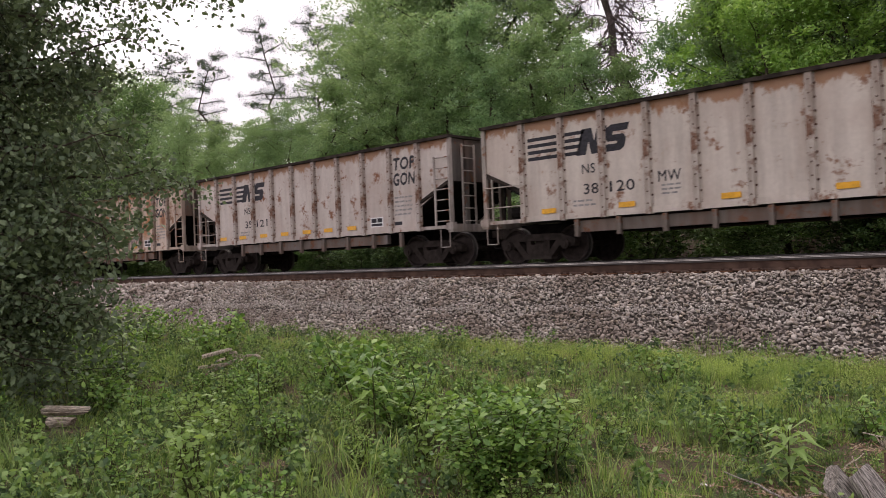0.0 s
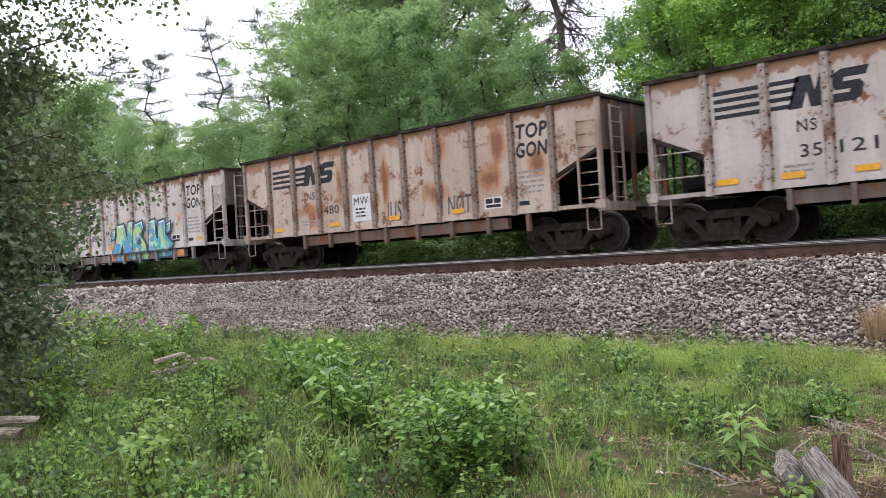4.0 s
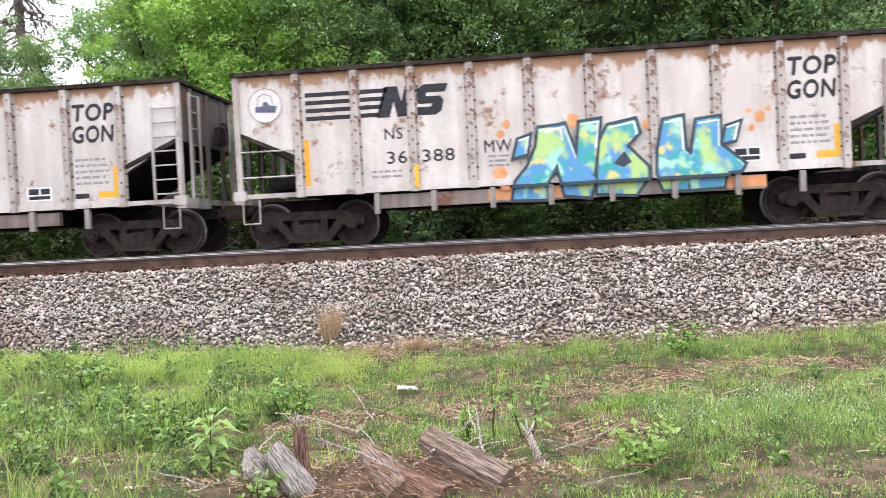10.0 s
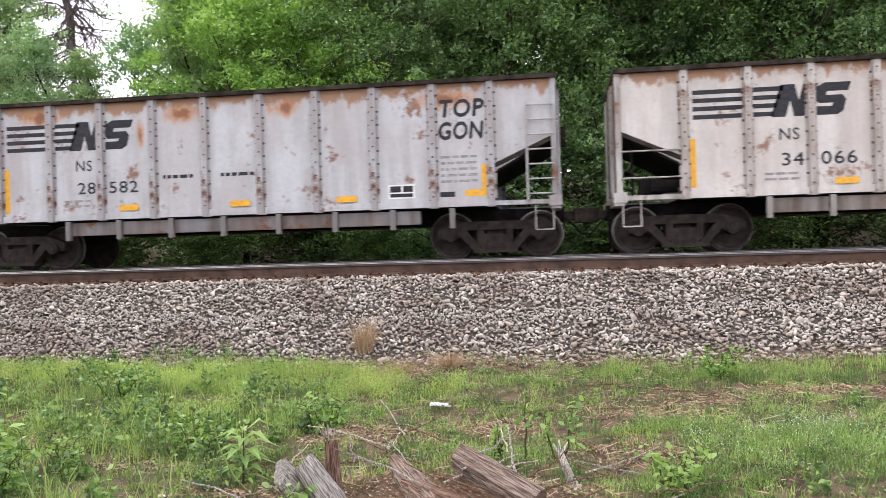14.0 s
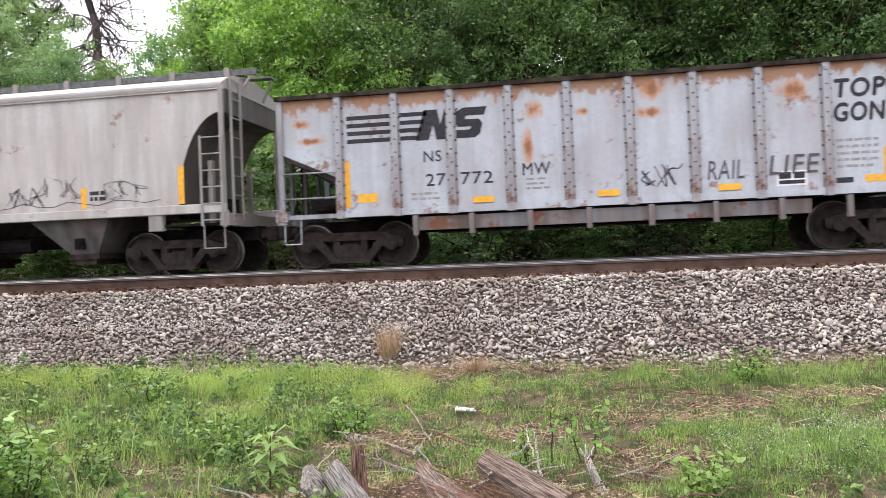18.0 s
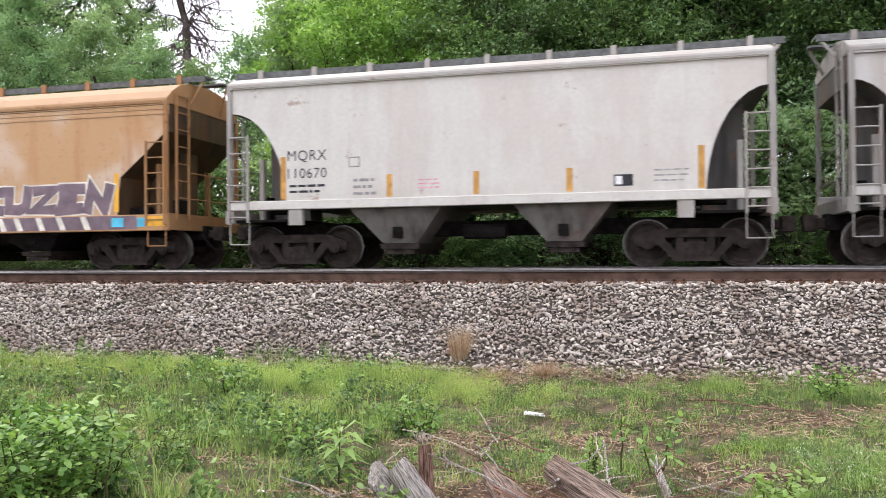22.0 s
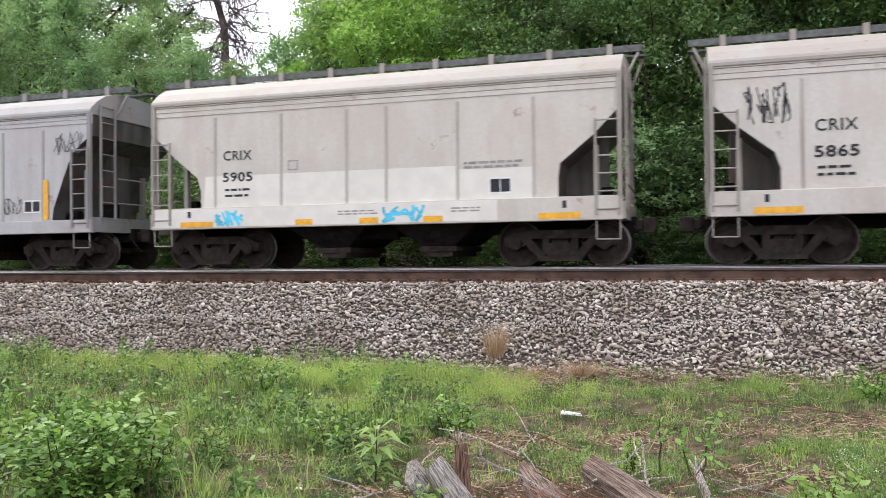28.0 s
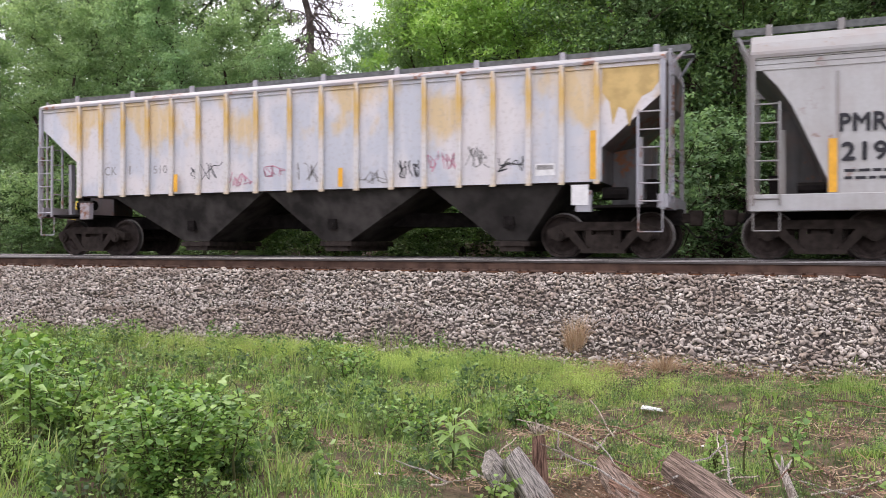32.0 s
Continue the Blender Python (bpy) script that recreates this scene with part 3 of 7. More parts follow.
# ---- covered hoppers ----
def hopper(name, u, L, col, cut_l, cut_r, side_top, crown, sill, bays, seed, label, rust=0.1, dirt=0.35, bands=(), seams=(), ribs=(), gate=0.30, round_end=True, sill_col=None, wheels=(0.9, 0.9), low=1.2, frame_col=None, rib_mat=None, dirtcol=(0.20, 0.17, 0.14), bay_mat=None, arched=False, body_rust=RUST, coat=None, roof_col=None):
    """A covered hopper: tub, roof, running board, bays, sills and end frames."""
    skin = coat or paint(name + "_paint", col, rust, dirt, seed, None, 0.5, body_rust, dirtcol, foot=sill[0])
    frame_mat = paint(name + "_frame_paint", frame_col or [c * 0.60 for c in col], rust + 0.1, dirt + 0.25, seed + 3, dirtcol=dirtcol)
    car = new("covered_hopper_car")
    tagged(car, label, "rail car", "cars of the train")
    foot = sill[0] + 0.05
    side = [(cut_l[0][0], foot), (L - cut_r[0][0], foot)] + [(L - x, z) for x, z in cut_r] + [(L - 0.02, side_top), (0.02, side_top)] + list(cut_l)[::-1]
    # shade under the slopes put in as 22% body colour, with dirt and rust
    dirty_shade = paint(name + "_dirty_shade", [c * 0.22 for c in col], rust + 0.15, 0.8, seed + 17, dirtcol=(0.035, 0.031, 0.028))
    tub = part("tub", Form().prism(side, 0.06, 3.14).mesh("tub", skin, dirty_shade), None, car)
    # end and underside faces take the shaded colour
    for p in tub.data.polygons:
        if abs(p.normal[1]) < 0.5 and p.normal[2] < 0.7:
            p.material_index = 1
    # added solid that fills each end opening with painted shade
    for cut, end, way in ((cut_l, 0.0, 1), (cut_r, L, -1)):
        pts = [(x + 0.03, z + 0.03) for x, z in cut if x > 0.5]
        poly = [(end + way * x, z) for x, z in [(0.42, 1.05), (pts[0][0], 1.05)] + pts + [(0.42, pts[-1][1] + 0.12)]]
        part("shade_filler", Form().prism(poly[::way], 1.25, 1.95), dirty_shade, car, "dark filler added for shade under the slope")
    # roof: a sloped shoulder that rounds off towards the middle
    rise = crown - side_top
    prof = [(0.0, 0.0), (0.03, 0.10), (0.25, 0.45), (0.55, 0.76), (0.95, 0.95), (1.6, 1.0), (2.25, 0.95), (2.65, 0.76), (2.95, 0.45), (3.17, 0.10), (3.20, 0.0)] if not arched else [(0.0, 0.0), (0.02, 0.12), (0.3, 0.5), (0.7, 0.82), (1.1, 0.96), (1.6, 1.0), (2.1, 0.96), (2.5, 0.82), (2.9, 0.5), (3.18, 0.12), (3.20, 0.0)]
    ring = [(y, side_top + rise * k) for y, k in prof] + [(3.20, side_top - 0.06), (0.0, side_top - 0.06)]
    ring = [(y + (0.02 if y > 1.6 else -0.02 if y < 1.6 else 0), z) for y, z in ring]
    part("roof", Form().along(ring[::-1], 0.0, L), paint(name + "_roof_paint", roof_col or [c * 0.62 for c in col], rust, dirt * 0.8, seed + 7, dirtcol=dirtcol), car, "pale dusty sloped roof")
    for z0, z1, dy in bands:
        part("side_plate", Form().box(0.0, 0.06 - dy, z0, L, 0.08, z1), skin, car)
        part("side_plate", Form().box(0.0, 3.12, z0, L, 3.14 + dy, z1), skin, car)
    if seams:
        sm = Form().box(-0.030, 0.042, foot + 0.02, 0.030, 0.062, side_top - 0.38).mesh("seam", paint(name + "_seam_paint", [c * 0.80 for c in col], rust + 0.1, dirt + 0.3, seed + 21, dirtcol=dirtcol))
        for x in seams:
            part("seam", sm, None, car, "", pose(x, 0, 0))
    if ribs:
        rb = Form().prism([(-0.055, sill[0]), (0.055, sill[0]), (0.048, side_top - 0.03), (-0.048, side_top - 0.03)], 0.0, 0.07).mesh("rib", rib_mat or skin)
        for x in ribs:
            part("rib", rb, None, car, "", pose(x, -0.03, 0))
    if sill[1] - sill[0] > 0.05:
        sm2 = paint(name + "_sill_paint", sill_col or col, rust, dirt, seed + 9, dirtcol=dirtcol)
        for y in (-0.03, 3.12):
            soften(part("side_sill", Form().box(0.0, y, sill[0], L, y + 0.11, sill[1]).box(0.0, y, sill[0] - 0.02, L, y + 0.18, sill[0] + 0.02), sm2, car))
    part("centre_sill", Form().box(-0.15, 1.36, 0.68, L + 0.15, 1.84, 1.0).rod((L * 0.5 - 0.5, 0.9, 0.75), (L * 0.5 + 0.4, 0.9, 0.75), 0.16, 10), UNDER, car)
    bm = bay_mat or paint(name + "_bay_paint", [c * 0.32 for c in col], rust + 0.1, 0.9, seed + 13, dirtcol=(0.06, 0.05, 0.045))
    for a, b, c, d in bays:
        top = sill[0] + 0.04
        bay = part("discharge_bay", Form().frustum((a, 0.18, d, 3.02, top), (b, 0.55, c, 2.65, gate + 0.20)), bm, car, "dark sloped discharge bay")
        part("outlet_gate", Form().box(b - 0.05, 0.5, gate + 0.08, c + 0.05, 2.7, gate + 0.19).box(b + 0.06, 0.55, gate - 0.03, c - 0.06, 2.6, gate + 0.08), TRUCK, bay)
        xm = (b + c) / 2
        part("latch_box", Form().box(xm - 0.1, 0.33, 0.62, xm + 0.1, 0.45, 0.86).rod((xm, 0.30, 0.72), (xm, 0.38, 0.72), 0.05, 8), UNDER, bay)
    # running board
    for yb in (1.07, 1.86):
        part("running_board", Form().box(-0.35, yb, crown + 0.12, L + 0.35, yb + 0.28, crown + 0.16), BOARD, car, "dark grated running board")
    part("board_fascia", Form().box(-0.35, 1.02, crown + 0.03, L + 0.35, 1.06, crown + 0.165), BOARD, car)
    st = Form().box(-0.055, 0.95, crown - 0.12, 0.055, 1.0, crown + 0.20).mesh("board_bracket", frame_mat)
    for k in range(9):
        part("board_bracket", st, None, car, "", pose(0.3 + k * (L - 0.6) / 8, 0, 0))
    hf = Form().box(-0.35, 1.38, 0, 0.35, 1.82, 0.10).mesh("hatch_cover", frame_mat)
    for k in range(4 if L < 13 else 6):
        n = 4 if L < 13 else 6
        part("hatch_cover", hf, None, car, "", pose(L * (k + 0.5) / n, 0, crown - 0.01))
    # end frames
    for x, w, cut in ((0.0, 1, cut_l), (L, -1, cut_r)):
        for y in (-0.02, 3.14):
            part("corner_post", Form().box(min(x, x + w * 0.09), y, 0.95, max(x, x + w * 0.09), y + 0.08, side_top - 0.02), frame_mat, car)
        part("end_sill", Form().box(min(x - w * 0.05, x + w * 0.14), 0.0, min(0.98, sill[0]), max(x - w * 0.05, x + w * 0.14), 3.2, 1.24), frame_mat, car)
        part("end_platform", Form().box(min(x, x + w * 1.5), 0.1, 1.0, max(x, x + w * 1.5), 3.1, 1.05), UNDER, car)
        part("bolster_plate", Form().box(min(x + w * 1.42, x + w * 1.72), 0.0, 0.92, max(x + w * 1.42, x + w * 1.72), 0.14, 1.34 if sill[0] > 1 else 1.1), frame_mat, car)
        for yb in (0.5, 2.58):
            part("end_brace", Form().box(min(x + w * 0.5, x + w * 0.6), yb, 1.05, max(x + w * 0.5, x + w * 0.6), yb + 0.12, 2.4), frame_mat, car)
        ladder(car, x + (0.05 if w > 0 else -0.50), x + (0.50 if w > 0 else -0.05), 0.98, 2.85, 6, frame_mat, -0.05)
        ladder(car, 0.3, 0.8, 1.1, side_top + 0.2, 8, frame_mat, x - w * 0.05, "end")
        stirrup(car, x + w * 0.05, w * 0.45, 1.0, frame_mat)
        for zg in (1.6, 2.2):
            part("grab_rail", Form().rod((x - w * 0.06, 0.9, zg), (x - w * 0.06, 2.4, zg), 0.018), frame_mat, car)
        for ya, yb in ((0.9, 1.1), (2.3, 2.1)):
            part("roof_brace", Form().rod((x, ya, side_top), (x - w * 0.3, yb, crown + 0.12), 0.03), frame_mat, car)
        part("air_reservoir", Form().rod((x + w * 0.8, 0.6, 1.3), (x + w * 1.3, 0.6, 1.3), 0.13, 10), UNDER, car)
        part("brake_gear", Form().box(min(x + w * 0.3, x + w * 0.5), 1.0, 1.05, max(x + w * 0.3, x + w * 0.5), 1.4, 1.6), UNDER, car)
        coupler(car, x, -w)
    truck(car, 0.49 + wheels[0])
    truck(car, L - 0.49 - wheels[1])
    CARS.append((car, u))
    return car, skin, frame_mat


def arc_cut(x1, z0, z1, top, n=9):
    """A quarter-round end opening, from the foot of the tub up to its end."""
    return [(0.04 + x1 * math.cos(math.pi / 2 * k / n), z0 + (top - z0) * math.sin(math.pi / 2 * k / n)) for k in range(n + 1)]

# ---- the train, from its front to its end ----
def the_gondolas():
    inkdark = sprayed("dark_spray", (0.06, 0.05, 0.06), 1)
    gondola(1, ("38", "120"), (0.62, 0.56, 0.48), 0.30, 1, "off-white rust-streaked", (0.9 + 0.95, 3.99, 6.40, 8.63), False)
    gondola(2, ("35", "121"), (0.60, 0.54, 0.48), 0.42, 5, "off-white, rust-pitted", (1.45, 2.7, 3.99, 5.2, 6.40, 7.5, 8.63), False, False)
    c = gondola(3, ("", "480"), (0.60, 0.49, 0.39), 0.62, 9, "tan, heavily rusted", (1.45, 3.99, 6.40, 8.63), False, False,
                ((8.15, 1.80, 0.62, 0.36), (9.85, 1.95, 0.55, 0.42), (3.15, 1.72, 0.85, 0.24), (5.60, 1.85, 0.55, 0.30), (3.3, 1.5, 0.3, 0.5), (6.3, 2.3, 0.16, 0.8), (8.3, 2.9, 0.5, 0.5), (10.2, 2.8, 0.3, 0.6), (4.5, 2.4, 0.2, 0.8), (11.3, 2.2, 0.35, 0.4)))
    mark(c, 4.98, 1.26, 0.72, 0.76, WHITE, 0.086)
    lettering("lettering", "MW", 5.05, 1.72, 0.22, BLACK, c, 0.080, 0.58)
    small_print(c, 5.1, 1.58, 0.4, 3, BLACK, 0.080, 3, 0.05, 0.1)
    lettering("spray_tag", "JUST", 6.28, 1.18, 0.52, inkdark, c, 0.083, 0.86, 0.12, 0.012, "sprayed word in dark strokes")
    lettering("spray_tag", "NOT", 8.50, 1.20, 0.46, inkdark, c, 0.083, 0.78, 0.12, 0.012, "sprayed word in dark strokes")
    c = gondola(4, ("36", "388"), (0.66, 0.62, 0.565), 0.24, 13, "white, brightly graffitied", (), True)
    mark(c, 3.60, 1.07, 0.09, 0.45, None, -0.02)
    graffiti(c)
    ring = [(0.66 + 0.34 * math.cos(a * 0.3142), 2.86 + 0.34 * math.sin(a * 0.3142)) for a in range(20)]
    part("roundel", Form().prism(ring, 0.083, 0.086), plain("roundel_white", (0.66, 0.635, 0.59), 0.6, vary=0.1), c, "faded white roundel")
    part("roundel_ring", ribbon(Form(), ring + ring[:1], 0.010, 0.081), GREYINK, c, "thin grey ring round the roundel")
    part("roundel_mark", Form().prism([(0.46, 2.74), (0.86, 2.72), (0.90, 2.84), (0.74, 2.87), (0.70, 2.94), (0.62, 2.93), (0.60, 2.86), (0.44, 2.84)], 0.079, 0.082), plain("faded_blue_ink", (0.12, 0.13, 0.18), 0.7), c)
    part("roundel_mark", ribbon(Form(), [(0.50, 2.86), (0.52, 3.04), (0.64, 3.10), (0.78, 3.04), (0.82, 2.88)], 0.010, 0.0795), GREYINK, c)
    gondola(5, ("34", "066"), (0.64, 0.61, 0.56), 0.22, 17, "white, rust-spotted")
    c = gondola(6, ("28", "582"), (0.53, 0.535, 0.54), 0.26, 21, "pale grey, rust-stained", (3.99, 6.40, 8.63), True, False,
                ((0.62, 3.05, 0.34, 0.34), (0.62, 2.7, 0.12, 0.5), (4.45, 2.75, 0.13, 0.4), (2.3, 3.2, 0.6, 0.2), (5.4, 3.15, 0.45, 0.22), (7.6, 3.15, 0.4, 0.22), (10.9, 3.15, 0.6, 0.22), (0.95, 2.3, 0.1, 0.35)))
    small_print(c, 4.95, 1.82, 0.7, 1, BLACK, 0.086, 31, 0.07)
    small_print(c, 6.2, 1.82, 0.7, 1, BLACK, 0.086, 32, 0.07)
    c = gondola(7, ("27", "772"), (0.46, 0.50, 0.53), 0.24, 25, "pale blue-grey", (3.99, 6.40, 8.63), True, True,
                ((0.5, 2.95, 0.22, 0.10), (0.75, 2.6, 0.35, 0.08), (5.25, 2.95, 0.18, 0.22), (5.1, 2.2, 0.14, 0.4), (7.5, 3.2, 0.3, 0.25), (7.45, 2.75, 0.35, 0.12), (10.0, 3.0, 0.35, 0.2), (6.2, 2.85, 0.16, 0.10), (1.25, 1.8, 0.1, 0.6)))
    mark(c, 1.66, 1.30, 0.40, 0.18, None, 0.086)
    scrawl(c, 7.25, 1.32, 0.70, 0.42, inkdark, 3, 3, 0.012, 0.083)
    lettering("spray_tag", "RAIL", 8.45, 1.40, 0.36, inkdark, c, 0.083, 0.66, 0.15, 0.004, "sprayed word in thin dark strokes")
    lettering("spray_tag", "LIFE", 9.55, 1.44, 0.36, inkdark, c, 0.070, 0.90, 0.15, 0.004, "sprayed word in thin dark strokes")


def above(poly, z0, up=True):
    """The part of an (x, z) outline above or below a height."""
    out = []
    for (xa, za), (xb, zb) in zip(poly, poly[1:] + poly[:1]):
        ina, inb = (za >= z0) == up, (zb >= z0) == up
        if ina:
            out.append((xa, za))
        if ina != inb:
            k = (z0 - za) / (zb - za)
            out.append((xa + (xb - xa) * k, z0))
    return out


def graffiti(car):
    """Bulging sprayed shapes in teal, blue and lime with dark outlines and white edges."""
    fill, nt, b = base("teal_lime_spray", 0.5)
    c = mix(nt, ramp(nt, 0.40, 0.58, grain(nt, 2.3, 2, seed=2)), (0.035, 0.34, 0.32), (0.08, 0.27, 0.50))
    c = mix(nt, ramp(nt, 0.50, 0.62, grain(nt, 2.0, 2, (1, 1, 0.7), 5)), c, (0.40, 0.58, 0.20))
    c = mix(nt, ramp(nt, 0.54, 0.66, grain(nt, 2.8, 2, seed=8)), c, (0.34, 0.66, 0.50))
    c = mix(nt, ramp(nt, 0.60, 0.70, grain(nt, 3.1, 2, seed=11)), c, (0.62, 0.55, 0.20))
    nt.links.new(c, b.inputs["Base Color"])
    dark, tan, white = sprayed("outline_spray", (0.02, 0.045, 0.06), 6), sprayed("orange_spray", (0.68, 0.30, 0.12), 7), sprayed("white_edge_spray", (0.70, 0.78, 0.76), 9)
    shapes = [
        [(5.50, 0.74), (5.57, 1.07), (5.81, 1.34), (5.99, 1.72), (6.05, 2.07), (6.51, 2.10), (6.53, 1.85), (6.35, 1.35), (6.14, 1.01), (6.15, 0.72)],
        [(6.12, 2.02), (6.53, 2.12), (6.74, 1.47), (7.09, 1.05), (6.98, 0.72), (6.51, 0.78), (6.38, 1.35), (6.24, 1.72)],
        [(6.74, 1.32), (6.83, 2.13), (7.20, 2.17), (7.13, 1.64), (7.05, 1.14)],
        [(7.13, 1.12), (7.20, 1.74), (7.36, 2.04), (7.87, 2.13), (7.93, 1.89), (7.68, 1.64), (8.07, 1.22), (8.07, 1.01), (7.85, 0.72), (7.14, 0.78)],
        [(8.29, 1.55), (8.41, 2.08), (8.75, 2.13), (8.77, 1.51), (8.92, 1.35), (8.83, 0.76), (8.39, 0.78), (8.27, 1.09)],
        [(8.85, 1.10), (9.02, 2.04), (9.43, 2.08), (9.41, 1.57), (9.86, 1.18), (9.80, 1.07), (9.56, 1.05), (9.50, 0.78), (8.89, 0.76)],
        [(9.49, 1.60), (9.57, 1.89), (9.79, 1.95), (9.70, 1.64)],
        [(5.56, 1.55), (5.65, 1.87), (5.85, 1.93), (5.78, 1.60)]]
    for k, poly in enumerate(shapes):
        for z0, up, y in ((1.02, True, -0.010), (0.97, False, 0.150)):
            q = above(poly, z0, up)
            if len(q) < 3:
                continue
            y -= 0.004 * k / len(shapes)
            part("sprayed_outline", ribbon(Form(), q + q[:1], 0.062, y), dark, car)
            part("sprayed_shape", Form().prism(q, y - 0.009, y - 0.007), fill, car)
            if up:
                cx, cz = sum(p[0] for p in q) / len(q), sum(p[1] for p in q) / len(q)
                rim = [(cx + (x - cx) * 0.90, cz + (z - cz) * 0.93) for x, z in q]
                top = max(range(len(rim)), key=lambda i: rim[i][1])
                part("sprayed_edge", ribbon(Form(), [rim[top - 1], rim[top], rim[(top + 1) % len(rim)]], 0.016, y - 0.012), white, car)
    part("sprayed_hole", Form().prism([(7.43, 1.32), (7.65, 1.55), (7.78, 1.33), (7.62, 1.24)], -0.026, -0.024), dark, car)
    for x, w in ((5.0, 0.5), (6.2, 0.25), (9.55, 0.75)):
        part("sprayed_shape", Form().prism([(x, 0.74), (x + w, 0.74), (x + w, 0.96), (x, 0.96)], 0.152, 0.154), tan, car)
    for x, z, r in ((6.72, 2.2, .15), (8.18, 2.05, .16), (10.2, 2.05, .12), (5.42, 2.2, .09), (10.05, 1.85, .07), (10.35, 2.2, .06), (5.3, 2.02, .08), (5.25, 1.25, .16), (10.0, 2.18, .06), (5.35, 1.05, .12)):
        rnd = random.Random(int(x * 100))
        ring = [(x + r * rnd.uniform(0.7, 1.2) * math.cos(a * 0.7), z + r * rnd.uniform(0.7, 1.2) * math.sin(a * 0.7)) for a in range(9)]
        part("sprayed_shape", Form().prism(ring, 0.083, 0.085), tan, car)


def the_hoppers():
    ink = sprayed("black_spray", (0.05, 0.05, 0.055), 11)
    chrome = sprayed("silver_spray", (0.66, 0.67, 0.67), 12)
    slate = sprayed("slate_spray", (0.20, 0.215, 0.22), 18)
    bluegrey = sprayed("blue_grey_patch", (0.24, 0.25, 0.28), 13)
    bluepatch = sprayed("blue_patch", (0.22, 0.30, 0.42), 19)
    cyan = sprayed("cyan_spray", (0.08, 0.50, 0.68), 14)
    pink = sprayed("pink_spray", (0.62, 0.28, 0.36), 15)
    plum = sprayed("plum_spray", (0.16, 0.11, 0.13), 16)
    cream = sprayed("cream_spray", (0.70, 0.66, 0.56), 17)
    y = 0.056
    c, sk, fr = hopper("grey_hopper", -110.62, 10.83, (0.50, 0.49, 0.455), arc_cut(1.08, 1.30, 1, 3.35), arc_cut(1.02, 1.30, 1, 3.35), 3.90, 4.26, (1.27, 1.44),
                       [(2.70, 3.50, 4.10, 4.86), (6.16, 6.95, 7.60, 8.10)], 31, "dirty grey covered hopper with faint graffiti", 0.06, 0.45, [(3.80, 3.90, 0.06)], (), wheels=(0.9, 0.9), arched=True, gate=0.32)
    mark(c, 1.18, 2.10, 1.10, 0.66, bluegrey, y)
    mark(c, 1.24, 2.27, 0.98, 0.30, plain("pale_plate", (0.48, 0.48, 0.48), 0.6), y - 0.004)
    lettering("lettering", "ARUX", 1.30, 2.31, 0.22, bluegrey, c, y - 0.008, 0.88, 0, 0.012)
    lettering("lettering", "538", 1.33, 1.86, 0.20, bluegrey, c, y, 0.5)
    for k in range(3):
        mark(c, 2.02 + 0.3 * k, 1.90, 0.12, 0.12, bluegrey, y)
    for x, z, h in ((1.10, 1.47, 0.90), (3.20, 1.47, 0.45), (5.45, 1.47, 0.45), (7.55, 1.47, 0.45), (9.77, 1.47, 0.78)):
        mark(c, x, z, 0.13, h, None, y - 0.004)
    for x, w, sd in ((3.45, 0.6, 3), (3.75, 0.75, 9), (5.75, 0.9, 12), (6.7, 0.8, 5), (8.1, 1.05, 7)):
        scrawl(c, x, 1.55 + 0.08 * (sd % 3), w, 0.45, GREYINK, sd, 3, 0.014, y - 0.002)
    part("spray_tag", Form().path([(1.3 + 0.35 * k, y, 1.56 + 0.05 * math.sin(k * 1.9) + 0.02 * (k % 3)) for k in range(24)], 0.008, 4), ink, c)
    small_print(c, 7.75, 1.75, 0.36, 2, BLACK, y, 2, 0.08, 0.12)
    mark(c, 4.15, 2.22, 0.24, 0.22, GREYINK, y)
    mark(c, 4.18, 2.25, 0.18, 0.16, sk, y - 0.004)

    c, sk, fr = hopper("white_hopper", -122.91, 11.04, (0.60, 0.585, 0.525), arc_cut(1.30, 1.30, 1, 3.35), arc_cut(1.16, 1.30, 1, 3.35), 3.94, 4.28, (1.27, 1.44),
                       [(2.65, 3.34, 4.08, 4.74), (6.12, 6.80, 7.50, 8.15)], 41, "clean off-white covered hopper with rounded ends", 0.0, 0.12, [(3.86, 3.96, 0.06)], (), arched=True, gate=0.32)
    lettering("lettering", "MQRX", 1.38, 2.28, 0.22, BLACK, c, y, 0.88)
    lettering("lettering", "110670", 1.38, 1.91, 0.21, BLACK, c, y, 0.88)
    small_print(c, 1.42, 1.72, 0.8, 2, BLACK, y, 5, 0.05, 0.12)
    for x, h in ((1.22, 0.90), (3.58, 0.46), (5.40, 0.46), (7.25, 0.46), (9.70, 0.80)):
        mark(c, x, 1.47, 0.12, h, plain("tan_reflector", (0.50, 0.26, 0.05), 0.5), y - 0.004)
    mark(c, 8.15, 1.55, 0.36, 0.22, BLACK, y)
    mark(c, 8.18, 1.58, 0.13, 0.16, WHITE, y - 0.004)
    mark(c, 2.75, 2.10, 0.25, 0.22, GREYINK, y)
    mark(c, 2.78, 2.13, 0.19, 0.16, sk, y - 0.004)
    small_print(c, 2.85, 1.80, 0.5, 3, GREYINK, y, 8, 0.06, 0.14)
    small_print(c, 4.25, 1.78, 0.45, 3, pink, y, 9, 0.03, 0.08)
    small_print(c, 8.9, 1.82, 0.65, 3, GREYINK, y, 10, 0.03, 0.1)

    cl = [(1.27, 1.25), (1.24, 1.60), (1.12, 2.15), (0.55, 2.55), (0.45, 2.68), (0.08, 3.04)]
    cr = [(1.30, 1.25), (1.28, 1.60), (1.22, 2.07), (0.55, 2.62), (0.45, 2.72), (0.06, 3.06)]
    faded, nt, b = base("faded_orange_paint", 0.5)
